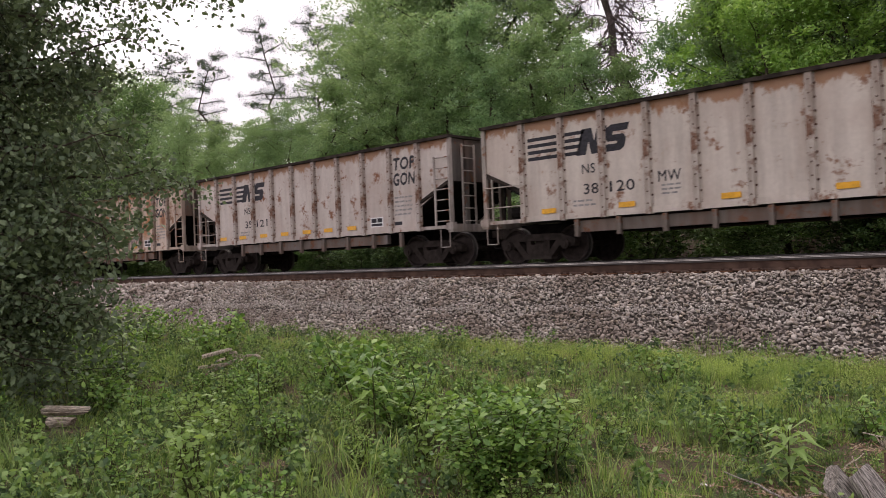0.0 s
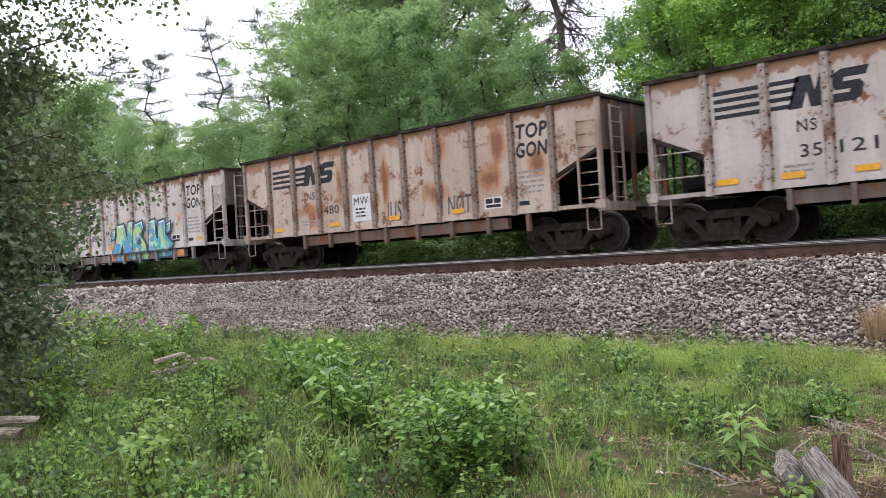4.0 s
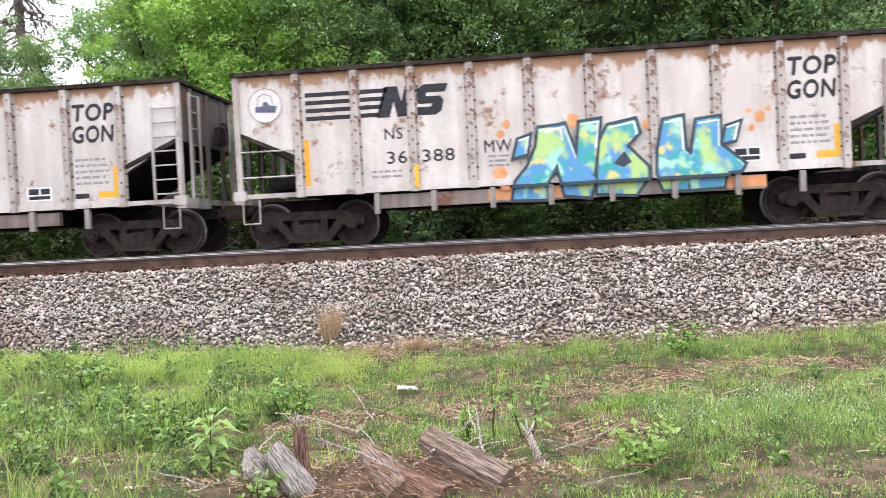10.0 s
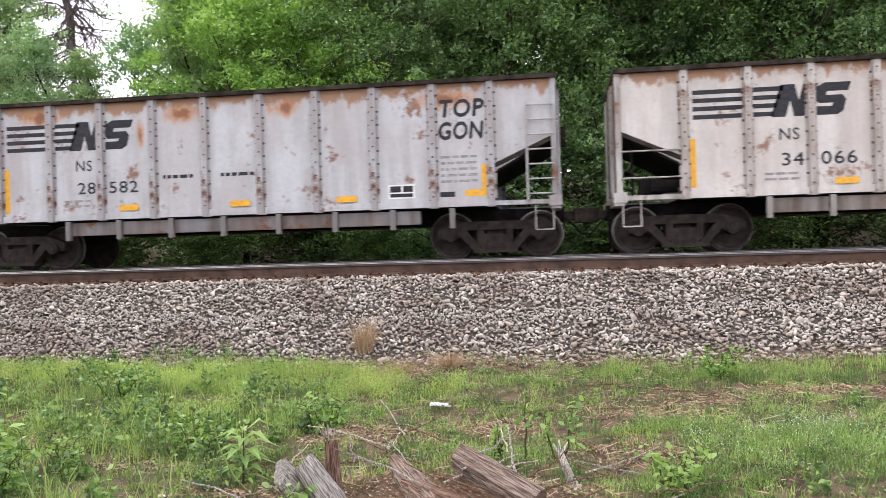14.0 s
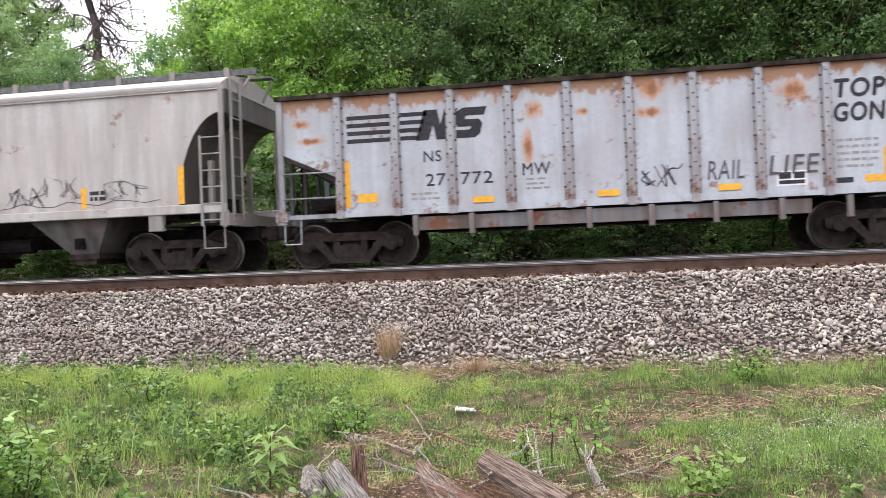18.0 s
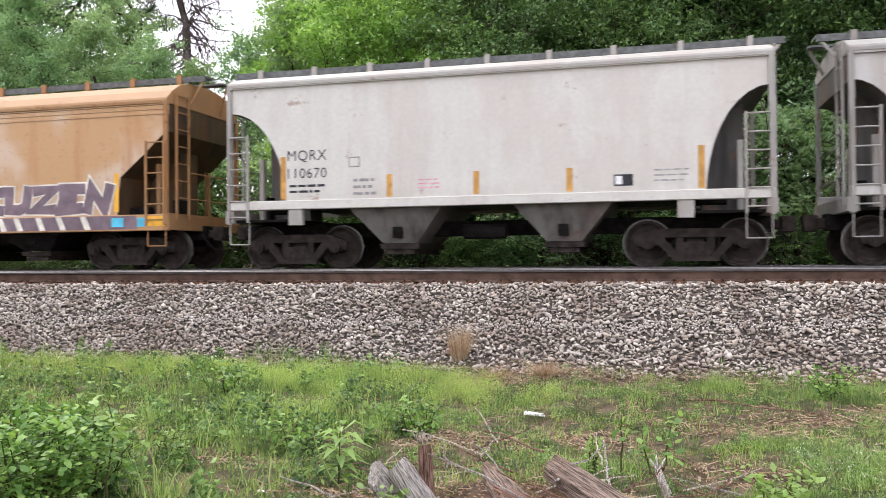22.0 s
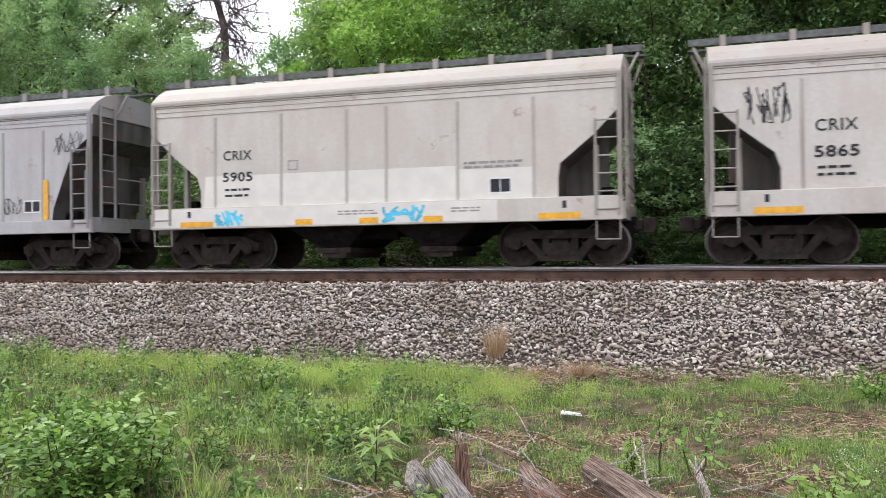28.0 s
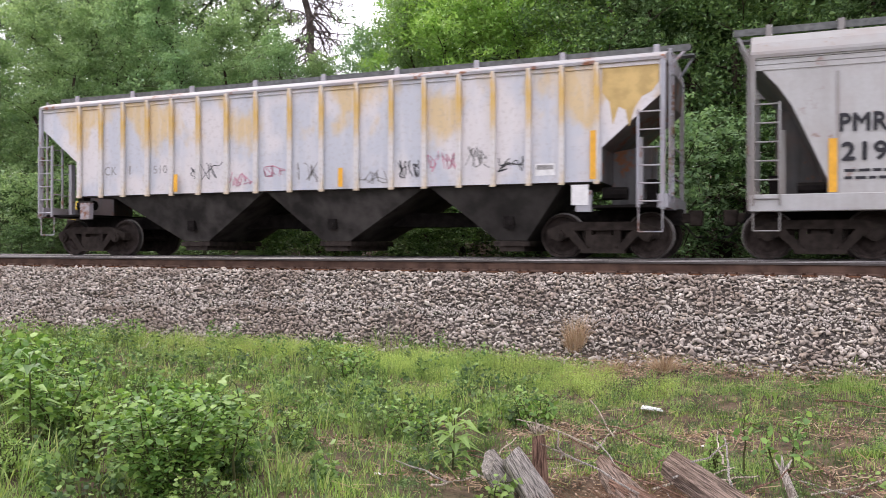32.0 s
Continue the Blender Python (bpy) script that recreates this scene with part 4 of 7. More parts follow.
    cc = mix(nt, ramp(nt, 0.42, 0.62, grain(nt, 0.45, 3, (1, 1, 1.3), 2)), (0.455, 0.265, 0.115), (0.53, 0.395, 0.275))
    cc = mix(nt, ramp(nt, 0.50, 0.70, grain(nt, 1.5, 5, (1.4, 1.4, 0.15), 5), 0.0, 0.7), cc, (0.38, 0.175, 0.062))
    cc = mix(nt, ramp(nt, 0.55, 0.72, grain(nt, 9, 6, seed=7), 0.0, 0.4), cc, (0.27, 0.13, 0.06))
    nt.links.new(cc, b.inputs["Base Color"])
    bump(nt, b, grain(nt, 10, 5, seed=2), 0.10, 0.01)
    c, sk, fr = hopper("orange_hopper", -134.86, 10.48, (0.46, 0.275, 0.125), cl, cr, 3.74, 4.30, (0.88, 1.22),
                       [(3.2, 3.9, 4.6, 5.2), (5.6, 6.3, 7.0, 7.6)], 51, "faded orange-tan covered hopper with dark graffiti", 0.10, 0.45, [(3.44, 3.535, 0.02), (3.545, 3.635, 0.03), (3.645, 3.74, 0.045)], (), wheels=(0.83, 0.80), body_rust=(0.34, 0.13, 0.045), dirtcol=(0.40, 0.18, 0.065), gate=0.25, bay_mat=UNDER, coat=faded)
    mark(c, 1.52, 2.31, 1.56, 0.40, bluepatch, y)
    lettering("lettering", "AEQX", 1.68, 2.40, 0.24, BLACK, c, y - 0.004, 0.95, 0.05, 0.006)
    lettering("lettering", "200742", 1.62, 1.96, 0.22, BLACK, c, y, 1.15)
    small_print(c, 1.65, 1.80, 1.1, 2, cream, y, 4, 0.05, 0.16)
    for x, z, w, sd in ((2.6, 1.55, 0.6, 3), (2.9, 1.5, 0.7, 6), (3.6, 1.55, 1.0, 8)):
        scrawl(c, x, z, w, 0.42, plum, sd, 4, 0.009, y - 0.002)
    for x, h in ((1.28, 0.84), (4.15, 0.46), (6.35, 0.46), (9.10, 0.86)):
        mark(c, x, 1.30, 0.12, h, None, y - 0.006)
    for x in (0.02, 9.98):
        mark(c, x, 0.96, 0.46, 0.22, None, -0.036)
    throw_up(c, 5.45, 1.36, 3.6, 0.48, (0, 1, 3, 4, 2), plum, cream, y - 0.006, 0.12, 0.04, 0.10)
    part("sprayed_shape", Form().prism([(5.45, 0.90), (9.75, 0.90), (9.72, 1.20), (5.35, 1.20)], -0.036, -0.034), plum, c)
    for x in (5.5, 6.15, 6.6, 7.2, 7.75, 8.4):
        part("sprayed_shape", Form().prism([(x, 0.90), (x + 0.16, 0.90), (x + 0.02, 1.20), (x - 0.12, 1.20)], -0.040, -0.038), cream, c)
    for x, w in ((5.0, 0.34), (9.1, 0.3), (9.75, 0.2)):
        mark(c, x, 0.95, w, 0.2, cyan, -0.044)

    cl = [(1.24, 1.30), (1.24, 1.75), (1.14, 2.05), (0.55, 2.52), (0.07, 2.98)]
    cr = [(1.24, 1.30), (1.24, 1.75), (1.20, 2.02), (0.52, 2.58), (0.07, 3.04)]
    for num, u, tint, seed in (("5865", -147.27, (0.55, 0.525, 0.465), 61), ("5905", -159.35, (0.56, 0.53, 0.46), 71)):
        L = 10.78 if num == "5865" else 10.50
        c, sk, fr = hopper("beige_hopper", u, L, tint, cl, cr, 3.74, 4.30, (0.91, 1.36), [(3.2, 3.9, 4.6, 5.2), (5.6, 6.3, 7.0, 7.6)], seed,
                           "beige covered hopper with a pale repainted band" if num == "5905" else "beige covered hopper with black spray tags", 0.0, 0.15,
                           [(3.44, 3.535, 0.02), (3.545, 3.635, 0.03), (3.645, 3.74, 0.045)], (1.61, 3.24, 4.78, 5.67, 7.22, 8.78), wheels=(0.80, 0.80), gate=0.25, bay_mat=UNDER)
        lettering("lettering", "CRIX", 1.82, 2.40, 0.21, BLACK, c, y - 0.006, 0.70, 0, 0.015)
        lettering("lettering", num, 1.80, 1.93, 0.20, BLACK, c, y - 0.006, 0.74, 0, 0.028)
        small_print(c, 1.85, 1.72, 0.62, 2, BLACK, y - 0.006, seed, 0.05, 0.13)
        mark(c, 3.40, 2.12, 0.24, 0.22, GREYINK, y)
        mark(c, 3.43, 2.15, 0.18, 0.16, sk, y - 0.004)
        small_print(c, 7.35, 2.08, 1.2, 2, GREYINK, y - 0.006, seed + 1, 0.05, 0.09)
        mark(c, 7.87, 1.47, 0.45, 0.32, WHITE, y - 0.004)
        mark(c, 7.90, 1.50, 0.19, 0.26, BLACK, y - 0.008)
        mark(c, 8.11, 1.50, 0.19, 0.26, BLACK, y - 0.008)
        mark(c, 0.95, 1.14, 0.08, 0.14, BLACK, -0.036)
        mark(c, 9.35, 1.14, 0.08, 0.14, BLACK, -0.036)
        ys = -0.036
        for x, w in ((0.76, 0.84), (3.61, 0.40), (5.09, 0.42), (6.5, 0.42), (8.88, 0.82)):
            mark(c, x, 0.93, w, 0.12, None, ys)
        small_print(c, 4.6, 1.18, 0.9, 2, GREYINK, ys, seed + 2, 0.03, 0.06)
        small_print(c, 7.1, 1.18, 0.7, 2, GREYINK, ys, seed + 3, 0.03, 0.06)
        if num == "5905":
            fresh = plain("fresh_cream_band", (0.66, 0.635, 0.56), 0.5, vary=0.06, scale=3)
            part("repainted_band", Form().prism([(1.30, 1.30), (8.80, 1.30), (8.80, 1.98), (7.24, 1.98), (7.24, 2.06), (1.36, 2.06)], y - 0.002, y), fresh, c, "lighter cream repainted band")
            part("repainted_band", Form().prism([(0.02, 0.93), (8.05, 0.93), (8.05, 1.34), (0.02, 1.34)], -0.033, -0.031), fresh, c, "lighter cream repainted band")
            for x, w, sd in ((1.68, 0.62, 3), (5.62, 0.85, 6)):
                scrawl(c, x, 0.95, w, 0.32, cyan, sd, 4, 0.028, -0.038)
        else:
            scrawl(c, 4.15, 1.45, 0.65, 0.55, ink, 5, 5, 0.010, y - 0.004)
            scrawl(c, 5.7, 1.45, 0.65, 0.55, pink, 8, 5, 0.02, y - 0.004)
            scrawl(c, 8.4, 1.45, 0.55, 0.5, ink, 9, 5, 0.010, y - 0.010)
            scrawl(c, 6.9, 0.96, 0.8, 0.25, ink, 13, 5, 0.022, -0.038)
            scrawl(c, 0.62, 2.55, 0.8, 0.75, ink, 14, 8, 0.011, y - 0.004)

    cl = [(1.30, 1.10), (1.28, 1.45), (0.98, 2.15), (0.70, 2.78), (0.45, 3.15), (0.06, 3.60)]
    cr = [(1.16, 1.10), (1.12, 1.45), (0.86, 2.10), (0.60, 2.70), (0.45, 2.86), (0.06, 3.16)]
    c, sk, fr = hopper("silver_hopper", -171.69, 10.66, (0.44, 0.445, 0.435), cl, cr, 3.72, 4.30, (0.89, 1.18), [(3.2, 3.9, 4.6, 5.2), (5.6, 6.3, 7.0, 7.6)], 81,
                       "silver-grey covered hopper with chrome graffiti", 0.02, 0.25, [(3.44, 3.53, 0.02), (3.54, 3.62, 0.03), (3.63, 3.72, 0.045)], (1.45, 3.08, 4.72, 6.43, 8.06, 9.25), wheels=(0.70, 0.78), gate=0.28, bay_mat=UNDER)
    lettering("lettering", "PMRX", 1.47, 2.27, 0.31, BLACK, c, y - 0.02, 1.06, 0, 0.034)
    lettering("lettering", "219203", 1.50, 1.76, 0.31, BLACK, c, y - 0.02, 1.48, 0, 0.034)
    small_print(c, 1.55, 1.55, 1.1, 2, BLACK, y - 0.004, 6, 0.05, 0.13)
    for x, h in ((1.30, 0.95), (3.38, 0.48), (5.66, 0.48), (7.53, 0.48), (9.27, 0.95)):
        mark(c, x, 1.20, 0.14, h, None, y - 0.024)
    throw_up(c, 3.45, 1.32, 3.5, 0.68, (0, 1, 2, 2, 5), slate, chrome, y - 0.006, 0.13, 0.05, 0.16)
    for k, x in enumerate((3.4, 4.2, 4.9, 5.7, 6.4)):
        part("sprayed_shape", Form().prism([(x, 0.92), (x + 0.5, 0.92), (x + 0.62, 1.15), (x + 0.15, 1.15)], -0.036, -0.034), slate if k % 2 else chrome, c)
    scrawl(c, 7.3, 1.35, 0.5, 0.6, ink, 4, 4, 0.010, y - 0.006)
    scrawl(c, 8.1, 1.35, 0.5, 0.45, ink, 7, 4, 0.010, y - 0.006)
    scrawl(c, 9.55, 2.72, 0.9, 0.55, ink, 12, 4, 0.010, y - 0.006)
    mark(c, 8.68, 1.38, 0.5, 0.30, WHITE, y - 0.004)
    mark(c, 8.71, 1.41, 0.20, 0.24, BLACK, y - 0.008)
    mark(c, 8.95, 1.41, 0.20, 0.24, BLACK, y - 0.008)
    mark(c, 3.55, 2.22, 0.22, 0.22, GREYINK, y)
    mark(c, 3.58, 2.25, 0.16, 0.16, sk, y - 0.004)

    cl = [(1.30, 1.50), (1.30, 2.35), (0.08, 3.28)]
    cr = [(1.22, 1.50), (1.22, 2.17), (0.06, 3.18)]
    rib, nt, b = base("yellow_rib_paint", 0.6)
    cc = mix(nt, ramp(nt, 0.50, 0.68, grain(nt, 1.6, 4, (1, 1, 0.8), 4)), (0.62, 0.60, 0.58), (0.60, 0.42, 0.17))
    cc = mix(nt, calc(nt, "MULTIPLY", ramp(nt, 2.3, 3.3, height(nt)), ramp(nt, 0.42, 0.60, grain(nt, 1.3, 3, (1, 1, 0.4), 7))), cc, (0.60, 0.40, 0.13))
    cc = mix(nt, ramp(nt, 0.5, 0.72, grain(nt, 12, 6, seed=3), 0.0, 0.35), cc, (0.36, 0.28, 0.20))
    nt.links.new(cc, b.inputs["Base Color"])
    patchy = plain("flaking_yellow_paint", (0.58, 0.42, 0.18), 0.7, vary=0.2, scale=4)
    coat, nt, b = base("whitewash_over_yellow", 0.6)
    cc = mix(nt, ramp(nt, 0.42, 0.58, grain(nt, 0.9, 3, (0.8, 0.8, 0.6), 3)), (0.64, 0.61, 0.60), (0.50, 0.52, 0.56))
    flake = calc(nt, "ADD", grain(nt, 0.75, 4, (1, 1, 0.7), 6), ramp(nt, 1.8, 3.4, height(nt), -0.10, 0.06))
    cc = mix(nt, ramp(nt, 0.50, 0.62, flake, 0.0, 0.8), cc, (0.62, 0.45, 0.20))
    cc = mix(nt, ramp(nt, 0.46, 0.66, grain(nt, 2.2, 5, (2, 2, 0.25), 8), 0.0, 0.4), cc, (0.66, 0.64, 0.64))
    cc = mix(nt, ramp(nt, 0.5, 0.72, grain(nt, 14, 6, seed=9), 0.0, 0.3), cc, (0.34, 0.30, 0.27))
    nt.links.new(cc, b.inputs["Base Color"])
    bump(nt, b, grain(nt, 12, 5, seed=2), 0.12, 0.01)
    xs = [1.38, 2.10, 2.82, 3.59, 4.34, 5.14, 5.96, 6.79, 7.71, 8.54, 9.43, 10.28, 11.06, 11.85, 12.60, 13.36, 14.04, 14.74]
    c, sk, fr = hopper("whitewashed_hopper", -189.25, 16.05, (0.60, 0.59, 0.60), cl, cr, 3.86, 4.12, (1.46, 1.50), [(2.32, 4.28, 5.04, 6.90), (6.98, 8.27, 8.99, 11.0), (11.12, 12.51, 13.17, 14.05)], 91,
                       "long whitewashed hopper with faded yellow ribs, last in line", 0.42, 0.45, [(3.72, 3.80, 0.03)], (), xs, wheels=(0.80, 0.80), gate=0.16, rib_mat=rib, dirtcol=(0.36, 0.38, 0.44), body_rust=(0.62, 0.46, 0.20), coat=coat, roof_col=(0.30, 0.29, 0.28), bay_mat=plain("dark_bay", (0.05, 0.046, 0.042), 0.9, vary=0.5, scale=2))
    lettering("lettering", "CK", 2.18, 2.02, 0.22, GREYINK, c, y - 0.002, 0.40)
    lettering("lettering", "I", 2.98, 2.02, 0.22, GREYINK, c, y - 0.002, 0.05)
    lettering("lettering", "510", 3.75, 2.02, 0.20, GREYINK, c, y - 0.002, 0.42)
    tints = (ink, pink, GREYINK)
    for x, w, h, sd in ((4.9, 0.85, 0.4, 3), (6.0, 0.6, 0.35, 4), (7.0, 0.6, 0.3, 7), (7.9, 0.55, 0.45, 5), (9.5, 0.65, 0.3, 8), (10.4, 0.5, 0.4, 9), (11.15, 0.6, 0.5, 10), (11.95, 0.55, 0.5, 11), (12.7, 0.5, 0.3, 6)):
        scrawl(c, x, 1.62 + 0.07 * (sd % 4), w, h, tints[sd % 3], sd, 3, 0.010, y - 0.002)
    for x in (4.45, 9.0, 14.62):
        mark(c, x, 1.55, 0.12, 0.95 if x > 14 else 0.42, None, y - 0.10)
    part("paint_patch", Form().prism([(14.84, 3.78), (14.84, 3.25), (14.98, 3.05), (15.05, 2.6), (15.16, 2.95), (15.30, 2.88), (15.36, 2.55), (15.46, 2.9), (15.60, 3.12), (15.80, 3.22), (15.93, 3.4), (15.93, 3.74), (15.4, 3.79)], y - 0.001, y + 0.002), patchy, c, "faded yellow paint patch")
    mark(c, 13.48, 1.66, 0.42, 0.24, WHITE, y - 0.002)
    mark(c, 13.52, 1.78, 0.34, 0.09, GREYINK, y - 0.006)
    mark(c, 14.25, 1.05, 0.34, 0.40, WHITE, -0.02)
    eot = Form().box(-0.42, 1.45, 0.95, -0.22, 1.75, 1.35).rod((-0.32, 1.6, 1.35), (-0.32, 1.6, 1.50), 0.07, 8)
    soften(part("rear_marker", eot, plain("signal_yellow", (0.70, 0.50, 0.03), 0.4), c, "yellow end-of-train marker box"), 0.02)


the_gondolas()
the_hoppers()

# ---- ground ----
FOOT, CREST = 10.62, 12.25     # where the ballast ends in the grass and at the ties
BED = RAIL - 0.245


def lumps(x, y):
    return 0.06 * math.sin(x * 0.9 + 1.3 * math.sin(y * 0.7)) * math.cos(y * 0.8 + 0.4 * x) + 0.03 * math.sin(2.3 * x + 1.7 * y) + 0.02 * math.sin(4.1 * y - 3.3 * x)


def land(x, y):
    """Height of the ground: a meadow that lifts towards the stones, a bed for two tracks, a hollow, a wooded rise."""
    if y < FOOT:
        rise = 0.165 * (max(0, y - 8.3) / (FOOT - 8.3)) ** 1.3
        return rise + lumps(x, y) * min(1, (FOOT - y) / 1.5 + 0.2)
    if y < CREST:
        k = (y - FOOT) / (CREST - FOOT)
        ledge = 0.035 * math.sin(math.pi * min(1, max(0, (k - 0.36) / 0.3)) - math.pi / 2) + 0.035
        return 0.165 + (BED - 0.165) * k + (ledge - 0.07 * k) + lumps(x, y) * 0.2 * (1 - k)
    if y < 19.3:
        return BED
    k = min(1, (y - 19.3) / 3.0)
    hill = 0.16 * (min(y, 70) - 25) if y > 25 else 0.0
    return BED * (1 - k) + 0.55 * k + (0.25 * lumps(x, y) if y < 60 else 0) + hill


def sheet(name, xs, ys, fn, mat):
    vs = [(x, y, fn(x, y)) for y in ys for x in xs]
    n = len(xs)
    fs = [(j * n + i, j * n + i + 1, (j + 1) * n + i + 1, (j + 1) * n + i) for j in range(len(ys) - 1) for i in range(n - 1)]
    me = bpy.data.meshes.new(name)
    me.from_pydata(vs, [], fs)
    me.materials.append(mat)
    me.polygons.foreach_set("use_smooth", [True] * len(fs))
    return new(name, me)


def soil():
    m, nt, b = base("soil_and_thatch", 0.95)
    n1, n2, n3 = grain(nt, 0.55, 4), grain(nt, 6, 6, seed=1), grain(nt, 45, 4, seed=2)
    c = mix(nt, ramp(nt, 0.35, 0.65, n2), (0.038, 0.028, 0.021), (0.145, 0.102, 0.073))
    c = mix(nt, ramp(nt, 0.46, 0.64, n1, 0.0, 0.5), c, (0.050, 0.058, 0.024))
    c = mix(nt, ramp(nt, 0.45, 0.75, n3, 0, 0.4), c, (0.20, 0.145, 0.095))
    # crushed stone under the track
    tc = nt.nodes.new("ShaderNodeTexCoord")
    sp = nt.nodes.new("ShaderNodeSeparateXYZ")
    nt.links.new(tc.outputs["Object"], sp.inputs[0])
    on = calc(nt, "MULTIPLY", ramp(nt, FOOT - 0.2, FOOT + 0.3, sp.outputs[1]), ramp(nt, 20.6, 19.8, sp.outputs[1]))
    grit = mix(nt, ramp(nt, 0.3, 0.7, grain(nt, 22, 5, seed=5)), (0.035, 0.030, 0.026), (0.11, 0.095, 0.083))
    c = mix(nt, on, c, grit)
    nt.links.new(c, b.inputs["Base Color"])
    bump(nt, b, n3, 0.6, 0.03)
    return m


def steps(a, b, d):
    n = max(1, round((b - a) / d))
    return [a + (b - a) * k / n for k in range(n + 1)]


SOIL = soil()
xs = [-600, -300, -150, -90, -60] + steps(-45, 12, 0.3) + [25, 60, 120, 300, 600]
ys = [-300, -100, -40, -15, -6] + steps(-2, 10, 0.3) + steps(10.15, 13, 0.15) + steps(13.3, 24, 0.3) + [25, 27, 30, 34, 40, 50, 60, 70, 120, 300, 900]
tagged(sheet("ground", xs, ys, land, SOIL), "grassy ground with a raised stone track bed", "ground", kind="structure")


# ---- swarms of small pieces ----
def swarm(name, verts, tris, mat, smooth=False):
    """verts: (n, k, 3); tris: k-local corner indices of every piece."""
    n, k, _ = verts.shape
    tris = np.asarray(tris)
    me = bpy.data.meshes.new(name)
    me.vertices.add(n * k)
    me.vertices.foreach_set("co", verts.astype(np.float32).ravel())
    idx = (np.arange(n)[:, None, None] * k + tris[None]).reshape(-1)
    c = tris.shape[1]
    m = len(idx) // c
    me.loops.add(m * c)
    me.loops.foreach_set("vertex_index", idx.astype(np.int32))
    me.polygons.add(m)
    me.polygons.foreach_set("loop_start", (np.arange(m) * c).astype(np.int32))
    if smooth:
        me.polygons.foreach_set("use_smooth", np.ones(m, bool))
    me.materials.append(mat)
    me.update(calc_edges=True)
    return me


def turns(n, rng, flat=None):
    """Random rotation matrices; flat: how near the piece's z stays to up (0 free, 1 up)."""
    z = rng.normal(size=(n, 3))
    if flat is not None:
        z = z * (1 - flat) + np.array([0, 0, 2.0]) * flat
    z /= np.linalg.norm(z, axis=1, keepdims=True) + 1e-9
    a = rng.normal(size=(n, 3))
    x = np.cross(a, z)
    x /= np.linalg.norm(x, axis=1, keepdims=True) + 1e-9
    return np.stack([x, np.cross(z, x), z], 2)


landv = np.vectorize(land)
LEAF = np.array([[0, -0.5, 0], [0.28, -0.12, 0.06], [0.20, 0.28, 0.05], [0, 0.5, -0.02], [-0.20, 0.28, 0.05], [-0.28, -0.12, 0.06]])
LEAF_TRIS = [[0, 1, 5], [1, 2, 4], [1, 4, 5], [2, 3, 4]]
CARD = np.array([[0, -0.5, 0], [0.34, 0.02, 0.09], [0, 0.5, 0], [-0.34, 0.02, 0.09]])
CARD_TRIS = [[0, 1, 3], [1, 2, 3]]
SPLIT = np.array([[-0.32, -0.42, 0.06], [0.30, -0.34, 0.06], [0.02, 0.56, -0.02]])


def leaves(points, size, rng, shape=CARD, flat=0.25):
    n = len(points)
    s = size * rng.uniform(0.6, 1.3, n)
    return np.einsum("nij,kj->nki", turns(n, rng, flat), shape) * s[:, None, None] + points[:, None, :]


def blades(x, y, h, w, rng, bend=0.5, out=None):
    """Grass blades: a bent strip of three triangles; out: the direction in which each one leans."""
    n = len(x)
    z = landv(x, y) - 0.02
    a = rng.uniform(0, 2 * np.pi, n) if out is None else out - np.pi / 2
    side = np.stack([np.cos(a), np.sin(a), 0 * a], 1)
    lean = np.stack([-np.sin(a), np.cos(a), 0 * a], 1) * (rng.uniform(0.1, 1, n) * bend * h)[:, None]
    p = np.stack([x, y, z], 1)
    up = np.array([0, 0, 1.0]) * h[:, None]
    v = np.empty((n, 5, 3))
    v[:, 0], v[:, 1] = p - side * w[:, None], p + side * w[:, None]
    v[:, 2], v[:, 3] = p + side * w[:, None] * 0.8 + up * 0.55 + lean * 0.3, p - side * w[:, None] * 0.8 + up * 0.55 + lean * 0.3
    v[:, 4] = p + up * 0.95 + lean
    return v


def tufts(cx, cy, high, each, rng, wide=0.30, thin=(0.002, 0.005), bend=0.9):
    """Grass in tufts: blades that spread outwards from common roots."""
    k = np.repeat(np.arange(len(cx)), each)
    phi, r = rng.uniform(0, 2 * np.pi, len(k)), np.sqrt(rng.random(len(k)))
    reach = 0.025 + wide * high[k] * r
    h = high[k] * rng.uniform(0.45, 1.1, len(k)) * (1.05 - 0.4 * r)
    return blades(cx[k] + np.cos(phi) * reach, cy[k] + np.sin(phi) * reach, h, rng.uniform(*thin, len(k)), rng, bend, phi + rng.normal(0, 0.5, len(k)))


BLADE_TRIS = [[0, 1, 2], [0, 2, 3], [3, 2, 4]]


def field(n, rng, x0=-40, x1=7.5, y0=0.8, y1=10.75, near=4.0):
    """Points on the grass that faces the track, thinner with distance."""
    x, y = rng.uniform(x0, x1, 6 * n), rng.uniform(y0, y1, 6 * n)
    r = np.hypot(x, y)
    az = np.degrees(np.arctan2(-x, y))
    ok = (az > -30) & (az < 80) & (r > near) & (rng.random(6 * n) < np.clip(9.0 / r, 0.12, 1))
    return x[ok][:n], y[ok][:n]


def spread(x, y, f=1.0, s=0.0):
    """Soft patches between 0 and 1 over the field."""
    return 0.5 + 0.5 * np.sin(x * 0.8 * f + 2.1 * np.sin(y * 0.6 * f + s) + s) * np.cos(y * 0.9 * f - 1.3 * np.sin(x * 0.5 * f) + 2 * s)


